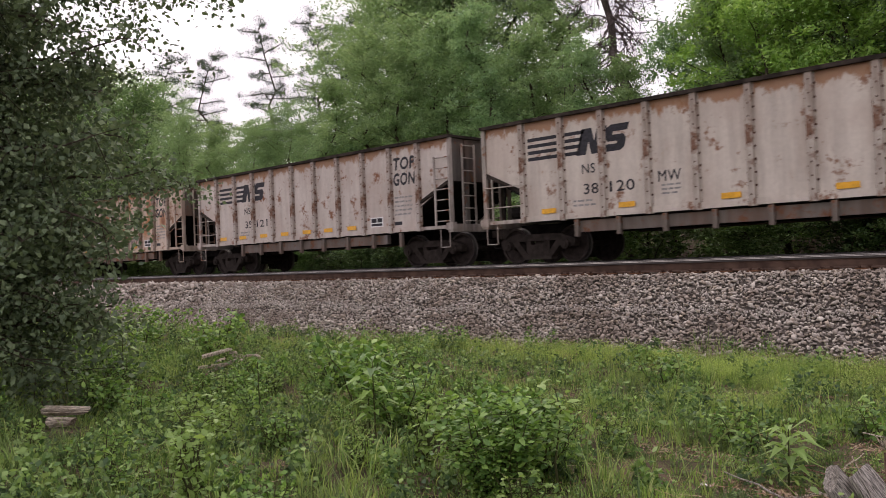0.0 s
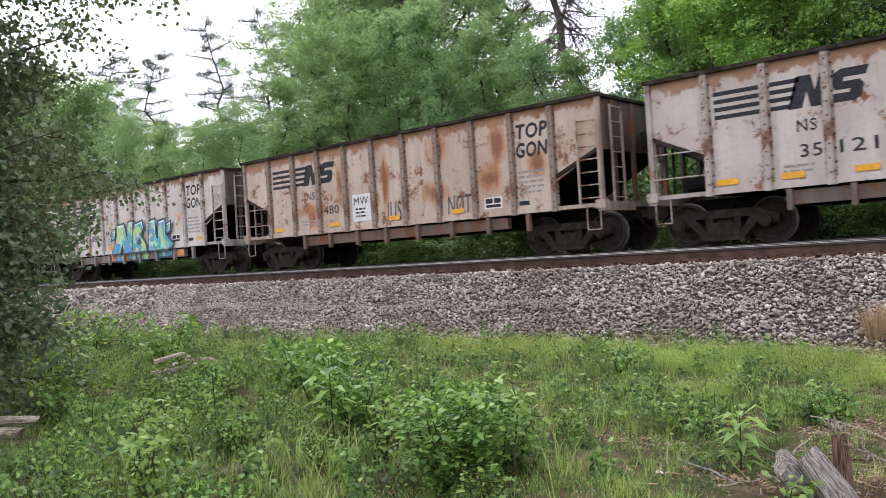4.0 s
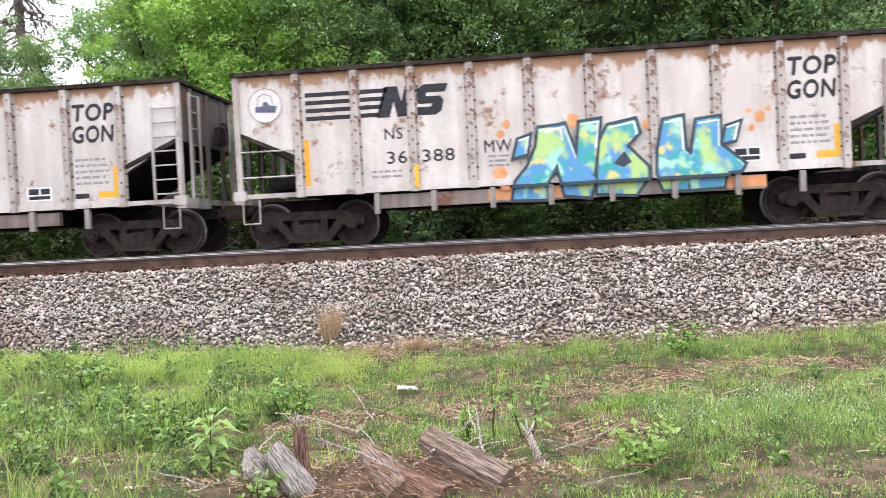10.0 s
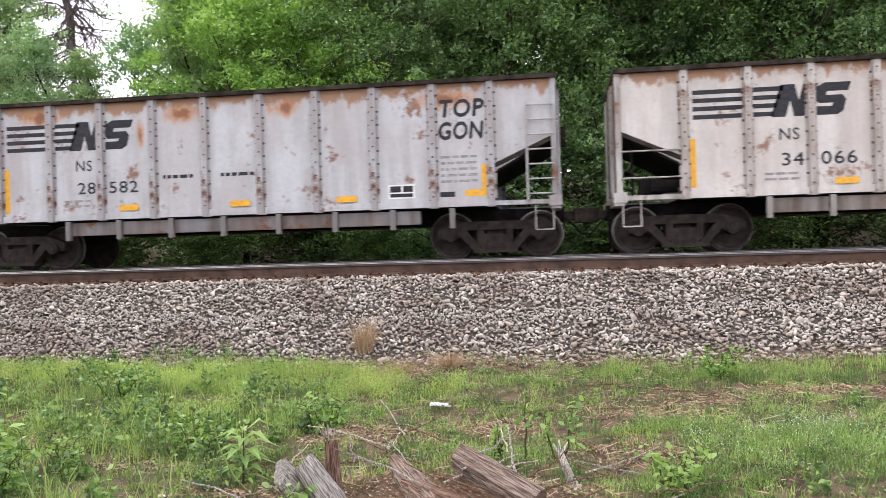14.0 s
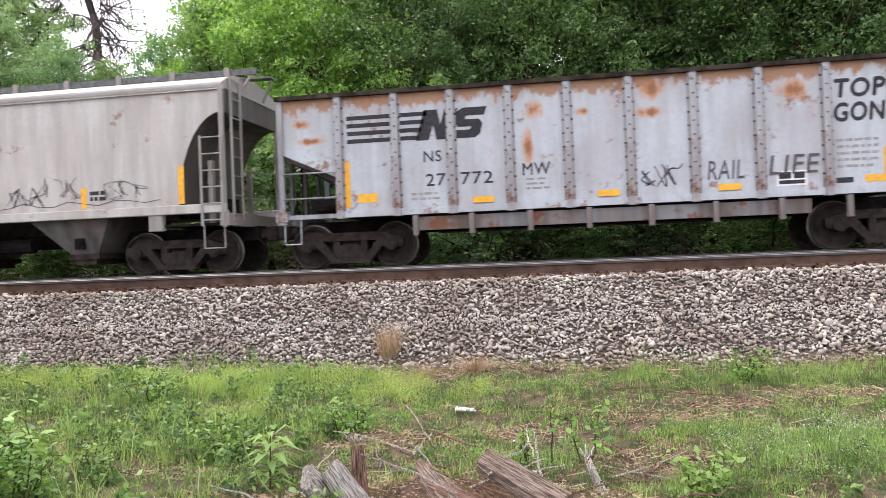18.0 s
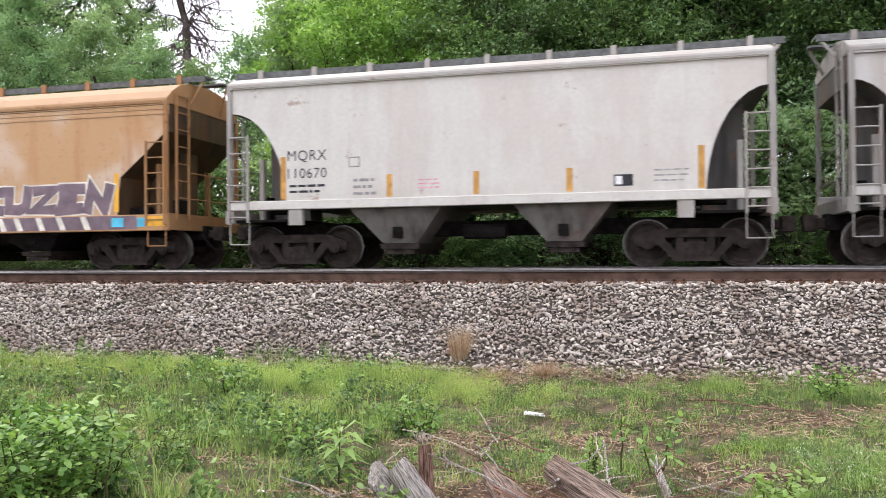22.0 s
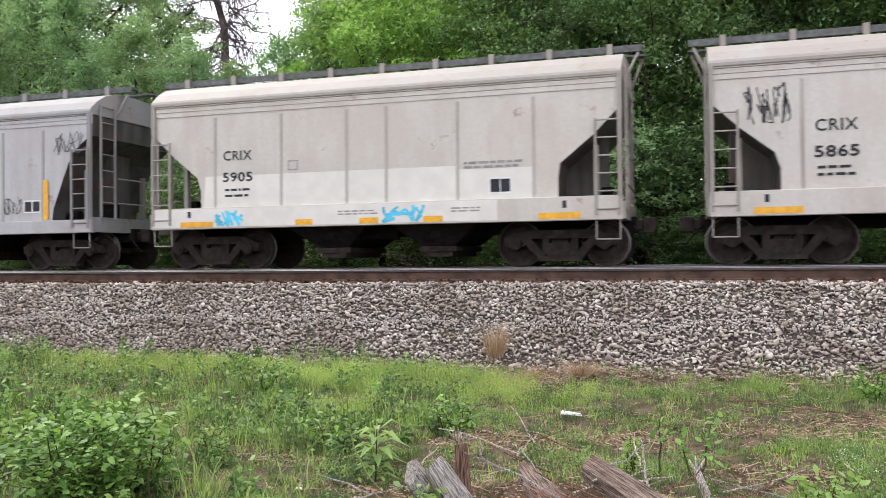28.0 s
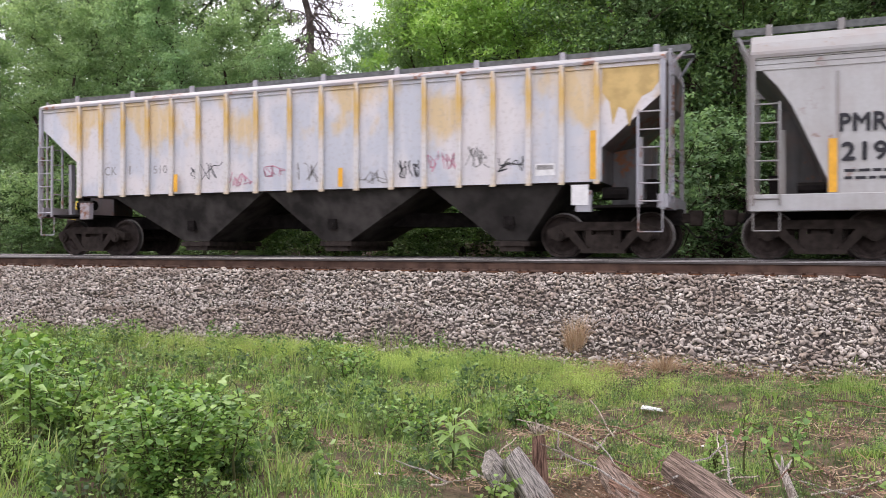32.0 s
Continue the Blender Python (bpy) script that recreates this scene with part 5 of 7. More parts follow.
GRASS = island("grass_blades", [(0.080, 0.152, 0.040), (0.182, 0.305, 0.072), (0.30, 0.445, 0.114), (0.47, 0.52, 0.215)], 0.6, 0.4, (1.3, (0.29, 0.39, 0.132), (0.045, 0.080, 0.036)))
WEED = island("low_weed_leaves", [(0.052, 0.108, 0.036), (0.140, 0.250, 0.074), (0.30, 0.45, 0.135), (0.085, 0.160, 0.052)], 0.6, 0.35, (1.5, (0.28, 0.40, 0.138), (0.035, 0.068, 0.034)))
LIME = island("chickweed", [(0.25, 0.37, 0.085), (0.36, 0.49, 0.125), (0.47, 0.58, 0.19), (0.40, 0.51, 0.14)], 0.6, 0.4, (2.2, (0.20, 0.31, 0.08)))
FRESH = island("young_grass", [(0.13, 0.24, 0.060), (0.22, 0.35, 0.095), (0.36, 0.48, 0.16), (0.17, 0.29, 0.075)], 0.6, 0.4, (2.6, (0.10, 0.18, 0.05)))
FLOWER = island("tiny_white_flowers", [(0.70, 0.72, 0.62), (0.80, 0.80, 0.72)], 0.7)
STRAW = island("dry_straw", [(0.240, 0.156, 0.090), (0.384, 0.276, 0.168), (0.504, 0.396, 0.264), (0.300, 0.180, 0.108)], 0.9)
STONE = island("ballast_stone", [(0.25, 0.217, 0.190), (0.36, 0.322, 0.285), (0.47, 0.422, 0.372), (0.56, 0.512, 0.455), (0.27, 0.228, 0.190), (0.45, 0.385, 0.315)], 0.9, 0, (1.3, (0.24, 0.19, 0.155)), 0.4)


PATCHES = ((0.66, 8.0, 0.6, 0.26), (1.5, 8.5, 0.6, 0.25), (-2.0, 9.95, 0.6, 0.3), (-1.2, 10.25, 0.8, 0.3), (-1.6, 6.9, 0.55, 0.4), (-3.2, 6.1, 0.42, 0.22), (-4.6, 6.8, 0.35, 0.2), (-0.6, 7.5, 0.5, 0.3), (2.7, 8.9, 0.8, 0.25), (-0.85, 5.2, 1.0, 0.4), (0.6, 6.5, 0.4, 0.25),
           (-8.0, 8.4, 0.6, 0.3), (-7.3, 6.4, 0.6, 0.3), (-10.4, 8.0, 0.6, 0.3), (-2.3, 5.3, 0.35, 0.25), (-5.9, 5.6, 0.3, 0.2))


def bare(x, y):
    """How bare and strawy the ground is: in patches, above all on the open side of the stumps."""
    out = np.clip((x + 2.2) / 1.6, 0, 1) * np.clip((y - 6.6) / 1.2, 0, 1) * (0.02 + 0.26 * spread(x, y, 1.9, 1.0))
    for cx, cy, rx, ry in PATCHES:
        out = np.maximum(out, np.clip(1.5 - np.hypot((x - cx) / rx, (y - cy) / ry) + 0.5 * (spread(x, y, 4.0, 2.0) - 0.5), 0, 1) * 0.93)
    return np.clip(np.maximum(out, 0.75 * np.clip((y - 10.25) / 0.35, 0, 1) * np.clip((x + 4.2) / 1.0, 0.25, 1)), 0, 1)


def lime_zone(x, y):
    """Where chickweed crowds out the grass."""
    return np.clip(1.3 - np.hypot((x + 7.9) / 2.9, (y - 10.05) / 0.5), 0, 1) + np.clip(1.3 - np.hypot((x + 3.4) / 1.7, (y - 9.6) / 0.75), 0, 1)


def hides(x, y, wide=0.30):
    """Whether a plant at (x, y) would stand right before the stump, the log or the scraps."""
    out = np.zeros(np.shape(x), bool)
    for sx, sy in ((-11.3, 6.8), (-9.1, 3.6), (-8.8, 3.4), (-1.7, 5.0), (-1.4, 5.0), (-0.95, 5.0), (-0.65, 5.05), (-0.3, 5.05)):
        r = math.hypot(sx, sy)
        a, b = (x * sx + y * sy) / r, (x * sy - y * sx) / r
        out |= (np.abs(b) < wide + 0.1) & (a < r + 0.12) & (a > r - 0.9)
    return out


def stuff(name, verts, tris, mat, label, category):
    return tagged(new(name, swarm(name, verts, tris, mat)), label, category, kind="stuff")


def meadow():
    rng = np.random.default_rng(3)
    # tufted grass
    cx, cy = field(19500, rng)
    lushness = np.clip((-1.6 - cx) / 2.6, 0.0, 1)
    keep = rng.random(len(cx)) > np.maximum(bare(cx, cy) * 0.97, 0.55 * (spread(cx, cy, 3.1, 4.0) > 0.66) + 0.35 * lime_zone(cx, cy))
    cx, cy, lushness = cx[keep], cy[keep], lushness[keep]
    high = 0.055 + 0.095 * rng.random(len(cx)) + (0.06 + 0.22 * lushness) * spread(cx, cy, 1.6, 0.5) * rng.random(len(cx)) ** 1.4
    high = np.where(hides(cx, cy), np.minimum(high, 0.09), high)
    stuff("grass", tufts(cx, cy, high, 16, rng, 0.45, (0.0018, 0.0046)), BLADE_TRIS, GRASS, "mixed green grass beside the track", "grass")
    # bright clumps on the open side
    px, py, ph = [], [], []
    for x, y, rx, ry, n, h in ((2.2, 6.6, 1.3, 0.9, 520, 0.20), (1.1, 7.3, 0.5, 0.3, 90, 0.16), (3.6, 8.0, 1.0, 0.5, 150, 0.18), (0.9, 5.7, 0.5, 0.4, 130, 0.15), (-0.3, 9.3, 0.5, 0.25, 60, 0.14), (0.6, 9.9, 0.6, 0.2, 90, 0.16), (2.2, 9.7, 1.3, 0.4, 190, 0.18), (-3.6, 7.7, 0.7, 0.4, 160, 0.15), (-2.4, 8.4, 0.6, 0.4, 110, 0.14), (-3.9, 9.3, 0.6, 0.4, 110, 0.2), (-0.9, 6.6, 0.4, 0.2, 45, 0.12)):
        a, r = rng.uniform(0, 2 * np.pi, n), np.sqrt(rng.random(n))
        px.append(x + rx * r * np.cos(a)); py.append(y + ry * r * np.sin(a)); ph.append(h * rng.uniform(0.5, 1.25, n) * (1.1 - 0.5 * r))
    px, py, ph = np.concatenate(px), np.concatenate(py), np.concatenate(ph)
    stuff("bright_grass", tufts(px, py, ph, 18, rng, 0.6, (0.0016, 0.0040), 0.9), BLADE_TRIS, FRESH, "bright young grass in loose clumps", "grass")
    n = 2600
    pick = rng.integers(0, 520, n)
    fx, fy = px[pick] + rng.normal(0, 0.05, n), py[pick] + rng.normal(0, 0.05, n)
    stuff("white_flowers", leaves(np.stack([fx, fy, landv(fx, fy) + ph[pick] * rng.uniform(0.6, 1.1, n)], 1), 0.009, rng, CARD, 0.7), CARD_TRIS, FLOWER, "tiny white flowers over bright grass", "flowers")
    # low broad-leaved weeds
    cx, cy = field(2600, rng)
    keep = (rng.random(len(cx)) > bare(cx, cy) * 0.85 + 0.5 * (lime_zone(cx, cy) > 0.3)) & ~hides(cx, cy)
    cx, cy = cx[keep], cy[keep]
    lush = np.clip((-1.8 - cx) / 2.5, 0.10, 1) * (0.30 + 0.70 * spread(cx, cy, 1.3, 2.0))
    ch, cr = rng.uniform(0.04, 0.15, len(cx)) + 0.42 * lush * rng.random(len(cx)) ** 1.5, rng.uniform(0.06, 0.24, len(cx))
    pick = rng.integers(0, len(cx), 165000)
    u = rng.normal(size=(len(pick), 3))
    u /= np.linalg.norm(u, axis=1, keepdims=True)
    u *= rng.random((len(pick), 1)) ** 0.4
    x, y = cx[pick] + u[:, 0] * cr[pick], cy[pick] + u[:, 1] * cr[pick]
    z = landv(x, y) + 0.01 + np.abs(u[:, 2]) * ch[pick] * 1.1
    ok = (y < FOOT) & (np.hypot(x, y) > 3.6)
    size = 0.020 + 0.034 * (ch[pick][ok] > 0.17)
    stuff("low_weeds", leaves(np.stack([x, y, z], 1)[ok], size, rng, CARD, 0.35), CARD_TRIS, WEED, "low broad-leaved weeds among grass", "weeds")
    # lime-green chickweed along the stones and in patches
    tx, ty, th = [], [], []
    for x, y, rx, ry, n in ((-7.9, 10.05, 2.7, 0.42, 620), (-3.4, 9.65, 1.6, 0.7, 620), (-5.4, 9.9, 1.5, 0.35, 170), (-3.9, 8.0, 0.8, 0.4, 120), (-12.0, 9.5, 2.2, 0.6, 160), (-5.2, 6.6, 0.8, 0.5, 60), (-1.6, 9.3, 0.6, 0.3, 60)):
        a, r = rng.uniform(0, 2 * np.pi, n), np.sqrt(rng.random(n))
        qx, qy = x + rx * r * np.cos(a), y + ry * r * np.sin(a)
        keep = rng.random(n) < 0.30 + 0.70 * spread(qx, qy, 2.6, 0.3)
        tx.append(qx[keep]); ty.append(qy[keep]); th.append(rng.uniform(0.07, 0.19, keep.sum()))
    tx, ty, th = np.concatenate(tx), np.concatenate(ty), np.concatenate(th)
    stuff("chickweed_stems", tufts(tx, ty, th, 26, rng, 0.75, (0.0012, 0.0026), 0.7), BLADE_TRIS, LIME, "fine lime-green chickweed stems along the stones", "weeds")
    n = 70000
    pick = rng.integers(0, len(tx), n)
    qx, qy = tx[pick] + rng.normal(0, 0.07, n), ty[pick] + rng.normal(0, 0.06, n)
    stuff("chickweed", leaves(np.stack([qx, qy, landv(qx, qy) + th[pick] * rng.uniform(0.35, 1.05, n)], 1), 0.014, rng, CARD, 0.4), CARD_TRIS, LIME, "lime-green chickweed leaves along the stones", "weeds")
    # taller thin grass near the stones
    cx, cy = field(420, rng, -14, -2.6, 9.0, 10.3)
    cx2, cy2 = field(260, rng, 0.4, 6.5, 9.2, 10.5)
    cx, cy = np.concatenate([cx, cx2]), np.concatenate([cy, cy2])
    stuff("tall_grass", tufts(cx, cy, rng.uniform(0.16, 0.40, len(cx)) * np.where(cx > 0, 0.7, 1.0), 15, rng, 0.22, (0.0015, 0.003), 0.3), BLADE_TRIS, GRASS, "taller thin grass near the stones", "grass")
    # long arching blades in the overgrown foreground
    cx, cy = field(1300, rng, -20, -2.4, 1.5, 8.4)
    keep = (spread(cx, cy, 2.2, 3.0) > 0.35) & ~hides(cx, cy) & (bare(cx, cy) < 0.5)
    cx, cy = cx[keep], cy[keep]
    stuff("long_grass", tufts(cx, cy, rng.uniform(0.20, 0.50, len(cx)), 11, rng, 0.35, (0.003, 0.007), 1.1), BLADE_TRIS, GRASS, "long arching grass among the weeds", "grass")
    # grass all round the standpoint
    x, y = rng.uniform(-14, 12, 60000), rng.uniform(-9, 9, 60000)
    az, r = np.degrees(np.arctan2(-x, y)), np.hypot(x, y)
    ok = (r > 0.7) & ((r < 4.1) | (az > 79) | (az < -29))
    x, y = x[ok], y[ok]
    stuff("trodden_grass", blades(x, y, rng.uniform(0.04, 0.16, len(x)), rng.uniform(0.003, 0.006, len(x)), rng, 0.9), BLADE_TRIS, GRASS, "short trodden grass round the standpoint", "grass")
    # straw and dead stems lying about
    x, y = field(90000, rng)
    keep = rng.random(len(x)) < bare(x, y) * 0.75 + 0.06
    x, y = x[keep], y[keep]
    n = len(x)
    a, ln = rng.uniform(0, 2 * np.pi, n), 0.03 + 0.22 * rng.random(n) ** 3
    w = rng.uniform(0.0008, 0.0026, n)
    c = np.stack([x, y, landv(x, y) + rng.uniform(0.005, 0.06, n)], 1)
    d = np.stack([np.cos(a), np.sin(a), rng.normal(0, 0.18, n)], 1) * ln[:, None] / 2
    s = np.stack([-np.sin(a), np.cos(a), 0 * a], 1) * w[:, None]
    v = np.stack([c - d - s, c + d - s, c + d + s + np.array([0, 0, 0.004]), c - d + s + np.array([0, 0, 0.004])], 1)
    stuff("straw", v, [[0, 1, 2, 3]], STRAW, "dry straw and dead stems on bare soil", "straw")


def dead_leaves():
    """Fallen brown leaves at the foot of the stones and on the bare ground."""
    rng = np.random.default_rng(17)
    pts = []
    for cx, cy, rx, ry in PATCHES + ((-3.0, 10.45, 2.2, 0.22), (-9.0, 10.35, 4.0, 0.22), (1.5, 10.4, 3.0, 0.2)):
        n = int(2200 * rx * ry) + 200
        a, r = rng.uniform(0, 2 * np.pi, n), np.sqrt(rng.random(n)) * 1.15
        px, py = cx + rx * r * np.cos(a), cy + ry * r * np.sin(a)
        pts.append(np.stack([px, py, landv(px, py) + rng.uniform(0.005, 0.05, n)], 1))
    brown = island("dead_leaf", [(0.15, 0.095, 0.068), (0.27, 0.185, 0.135), (0.42, 0.315, 0.235), (0.20, 0.13, 0.095)], 0.9)
    stuff("dead_leaves", leaves(np.concatenate(pts), 0.026, rng, CARD, 0.45), CARD_TRIS, brown, "fallen brown leaves on the bare ground", "dead leaves")


def ballast():
    rng = np.random.default_rng(5)
    ico = np.array([(x, y, z) for z in (-1, 1) for y in (-1, 1) for x in (-1, 1)]) * 0.62
    tri = [(0, 2, 3), (0, 3, 1), (4, 5, 7), (4, 7, 6), (0, 1, 5), (0, 5, 4), (2, 6, 7), (2, 7, 3), (0, 4, 6), (0, 6, 2), (1, 3, 7), (1, 7, 5)]
    xs, ys, ss = [], [], []
    for x0, x1, y0, y1, d in ((-20, 7.0, FOOT - 0.3, 12.95, 0.048), (-46, -20, FOOT - 0.3, 12.95, 0.08), (7.0, 14.0, FOOT - 0.3, 12.95, 0.08), (-46, 12, 13.12, MID + 0.6, 0.12)):
        gx, gy = np.meshgrid(np.arange(x0, x1, d), np.arange(y0, y1, d * 0.95))
        gx = gx + rng.uniform(-0.5, 0.5, gx.shape) * d
        gy = gy + rng.uniform(-0.5, 0.5, gy.shape) * d
        k = rng.random(gx.shape) < np.clip((gy - (FOOT - 0.3)) / 0.5, 0.12, 1) * 0.97
        xs.append(gx[k]); ys.append(gy[k]); ss.append(np.full(k.sum(), d))
    x, y, d = np.concatenate(xs), np.concatenate(ys), np.concatenate(ss)
    n = len(x)
    size = d * np.clip(rng.lognormal(-0.30, 0.26, n), 0.40, 1.25) * np.where(y > 13, 0.55, 1.0)
    sh = ico[None] * (1 + rng.uniform(-0.85, 0.35, (n, 8, 3))) * np.stack([rng.uniform(0.85, 1.55, n), rng.uniform(0.7, 1.1, n), rng.uniform(0.35, 0.70, n)], 1)[:, None]
    v = np.einsum("nij,nkj->nki", turns(n, rng, 0.5), sh) * size[:, None, None]
    sunk = (np.abs(y - NEAR) < 1.33) | (y > 15)
    v += np.stack([x, y, landv(x, y) + size * rng.uniform(0.0, 0.95, n) - 0.03 * sunk], 1)[:, None]
    # pale fines along the ledge half-way down
    n = 5200
    x = rng.uniform(-24, 7, n)
    y = 11.42 + 0.04 * np.sin(x * 0.7) + 0.03 * np.sin(x * 2.9) + rng.normal(0, 0.05, n)
    w = ico[None] * (1 + rng.uniform(-0.6, 0.3, (n, 8, 3))) * 0.016
    w = np.einsum("nij,nkj->nki", turns(n, rng, 0.3), w) + np.stack([x, y, landv(x, y) + rng.uniform(0.015, 0.05, n)], 1)[:, None]
    fines = island("pale_fines", [(0.30, 0.27, 0.24), (0.44, 0.40, 0.36), (0.55, 0.505, 0.46)], 0.9)
    stuff("ballast_fines", w, tri, fines, "pale small stones along a ledge in ballast", "gravel")
    stuff("ballast", v, tri, STONE, "grey crushed-stone ballast sloping down from track", "gravel")


# ---- track ----
def track():
    """Two parallel tracks: an empty one in front, the train's behind it."""
    head, web, foot_w, hgt = 0.036, 0.010, 0.075, 0.185
    prof = [(-foot_w, 0), (foot_w, 0), (foot_w, 0.012), (web, 0.032), (web, 0.135), (head, 0.145), (head, 0.178), (head - 0.008, hgt), (-head + 0.008, hgt), (-head, 0.178), (-head, 0.145), (-web, 0.135), (-web, 0.032), (-foot_w, 0.012)]
    steel = plain("rusty_rail_steel", (0.088, 0.056, 0.042), 0.85, 0.0, vary=0.35, scale=4)
    flank = plain("rail_head_flank", (0.060, 0.053, 0.049), 0.6, 0.1, vary=0.3, scale=5)
    shine = plain("rail_head", (0.20, 0.19, 0.185), 0.5, 0.6, vary=0.25)
    for mid in (NEAR, MID):
        for y in (mid - 0.7535, mid + 0.7535):
            f = Form().along([(y + a, RAIL - hgt + b) for a, b in prof], -320, 220)
            me = f.mesh("rail", steel, shine, flank)
            for p in me.polygons:
                if p.center[2] > RAIL - 0.010 and abs(p.normal[2]) > 0.3:
                    p.material_index = 1
                elif p.center[2] > RAIL - 0.045:
                    p.material_index = 2
            tagged(new("rail", me), "rust-brown steel rail with a polished head", "rail", "rails of the two tracks", "structure")
    wood = plain("tie_wood", (0.075, 0.054, 0.042), 0.95, vary=0.45, scale=14, relief=0.6)
    rusty = plain("tie_plate_rust", (0.17, 0.082, 0.045), 0.9, vary=0.45, scale=9)
    spiked = plain("spike_rust", (0.075, 0.042, 0.030), 0.9, vary=0.4, scale=20)
    tf = Form().box(-0.115, -1.30, -0.18, 0.115, 1.30, 0.0).mesh("tie", wood)
    pm = Form().prism([(-0.10, 0.0), (0.10, 0.0), (0.10, 0.016), (-0.10, 0.016)], -0.185, 0.185).mesh("tie_plate", rusty)
    sf = Form()
    for dx in (-0.07, 0.07):
        for dy in (-0.10, 0.10):
            sf.box(dx - 0.012, dy - 0.012, 0.012, dx + 0.012, dy + 0.012, 0.040).box(dx - 0.020, dy - 0.026, 0.036, dx + 0.020, dy + 0.020, 0.052)
    sm = sf.mesh("spikes", spiked)
    rnd = random.Random(4)
    for mid, count, x0 in ((NEAR, 118, -50), (MID, 80, -40)):
        for k in range(count):
            x = x0 + 0.53 * k + rnd.uniform(-0.03, 0.03)
            tie = tagged(new("tie", tf), "weathered dark wooden tie under the rails", "railway tie", "ties of the two tracks", "structure")
            tie.matrix_basis = pose(x, mid + rnd.uniform(-0.05, 0.05), RAIL - 0.202 + rnd.uniform(-0.004, 0.0), 0, 0, rnd.uniform(-1, 1))
            for y in (-0.7535, 0.7535):
                plate = part("tie_plate", pm, None, tie, "", pose(0, y, 0))
                if mid == NEAR:
                    part("spikes", sm, None, plate, "rusty spike heads on the plate")


# ---- woods ----
BARK = plain("bark", (0.075, 0.058, 0.045), 0.95, vary=0.4, scale=10, relief=0.8)
DEADBARK = plain("dead_grey_bark", (0.135, 0.110, 0.102), 0.95, vary=0.35, scale=10, relief=0.6)
CROWNS = {
    "bright": island("bright_spring_leaves", [(0.180, 0.335, 0.075), (0.265, 0.445, 0.105), (0.370, 0.545, 0.155)], 0.55, 0.45, trees=(0.75, 0.85, 0.85)),
    # fresh: spring leaf green paled and blued to stand for distant haze
    "fresh": island("fresh_hazed_leaves", [(0.190, 0.300, 0.145), (0.275, 0.405, 0.200), (0.380, 0.515, 0.270)], 0.55, 0.55, trees=(0.88, 1.0, 1.12)),
    "dark": island("dark_leaves", [(0.052, 0.108, 0.040), (0.098, 0.182, 0.062), (0.170, 0.275, 0.092)], 0.55, 0.35, trees=(1.35, 1.3, 1.05)),
    "needle": island("pine_needles", [(0.055, 0.085, 0.062), (0.085, 0.125, 0.085), (0.125, 0.170, 0.112)], 0.7, 0.2),
    "shade": island("shaded_leaves", [(0.075, 0.115, 0.060), (0.120, 0.172, 0.086), (0.185, 0.245, 0.122)], 0.55, 0.25),
}


def limb(form, p, q, r0, r1, rnd, n=5, bits=4):
    """A crooked tapering limb; gives its points."""
    p, q = Vector(p), Vector(q)
    pts = [p]
    for k in range(1, bits + 1):
        w = p.lerp(q, k / bits)
        if k < bits:
            w = w + Vector((rnd.uniform(-1, 1), rnd.uniform(-1, 1), rnd.uniform(-0.5, 0.5))) * (q - p).length * 0.06
        pts.append(w)
    for k in range(bits):
        form.rod(pts[k], pts[k + 1], r0 + (r1 - r0) * k / bits, n, r0 + (r1 - r0) * (k + 1) / bits)
    return pts


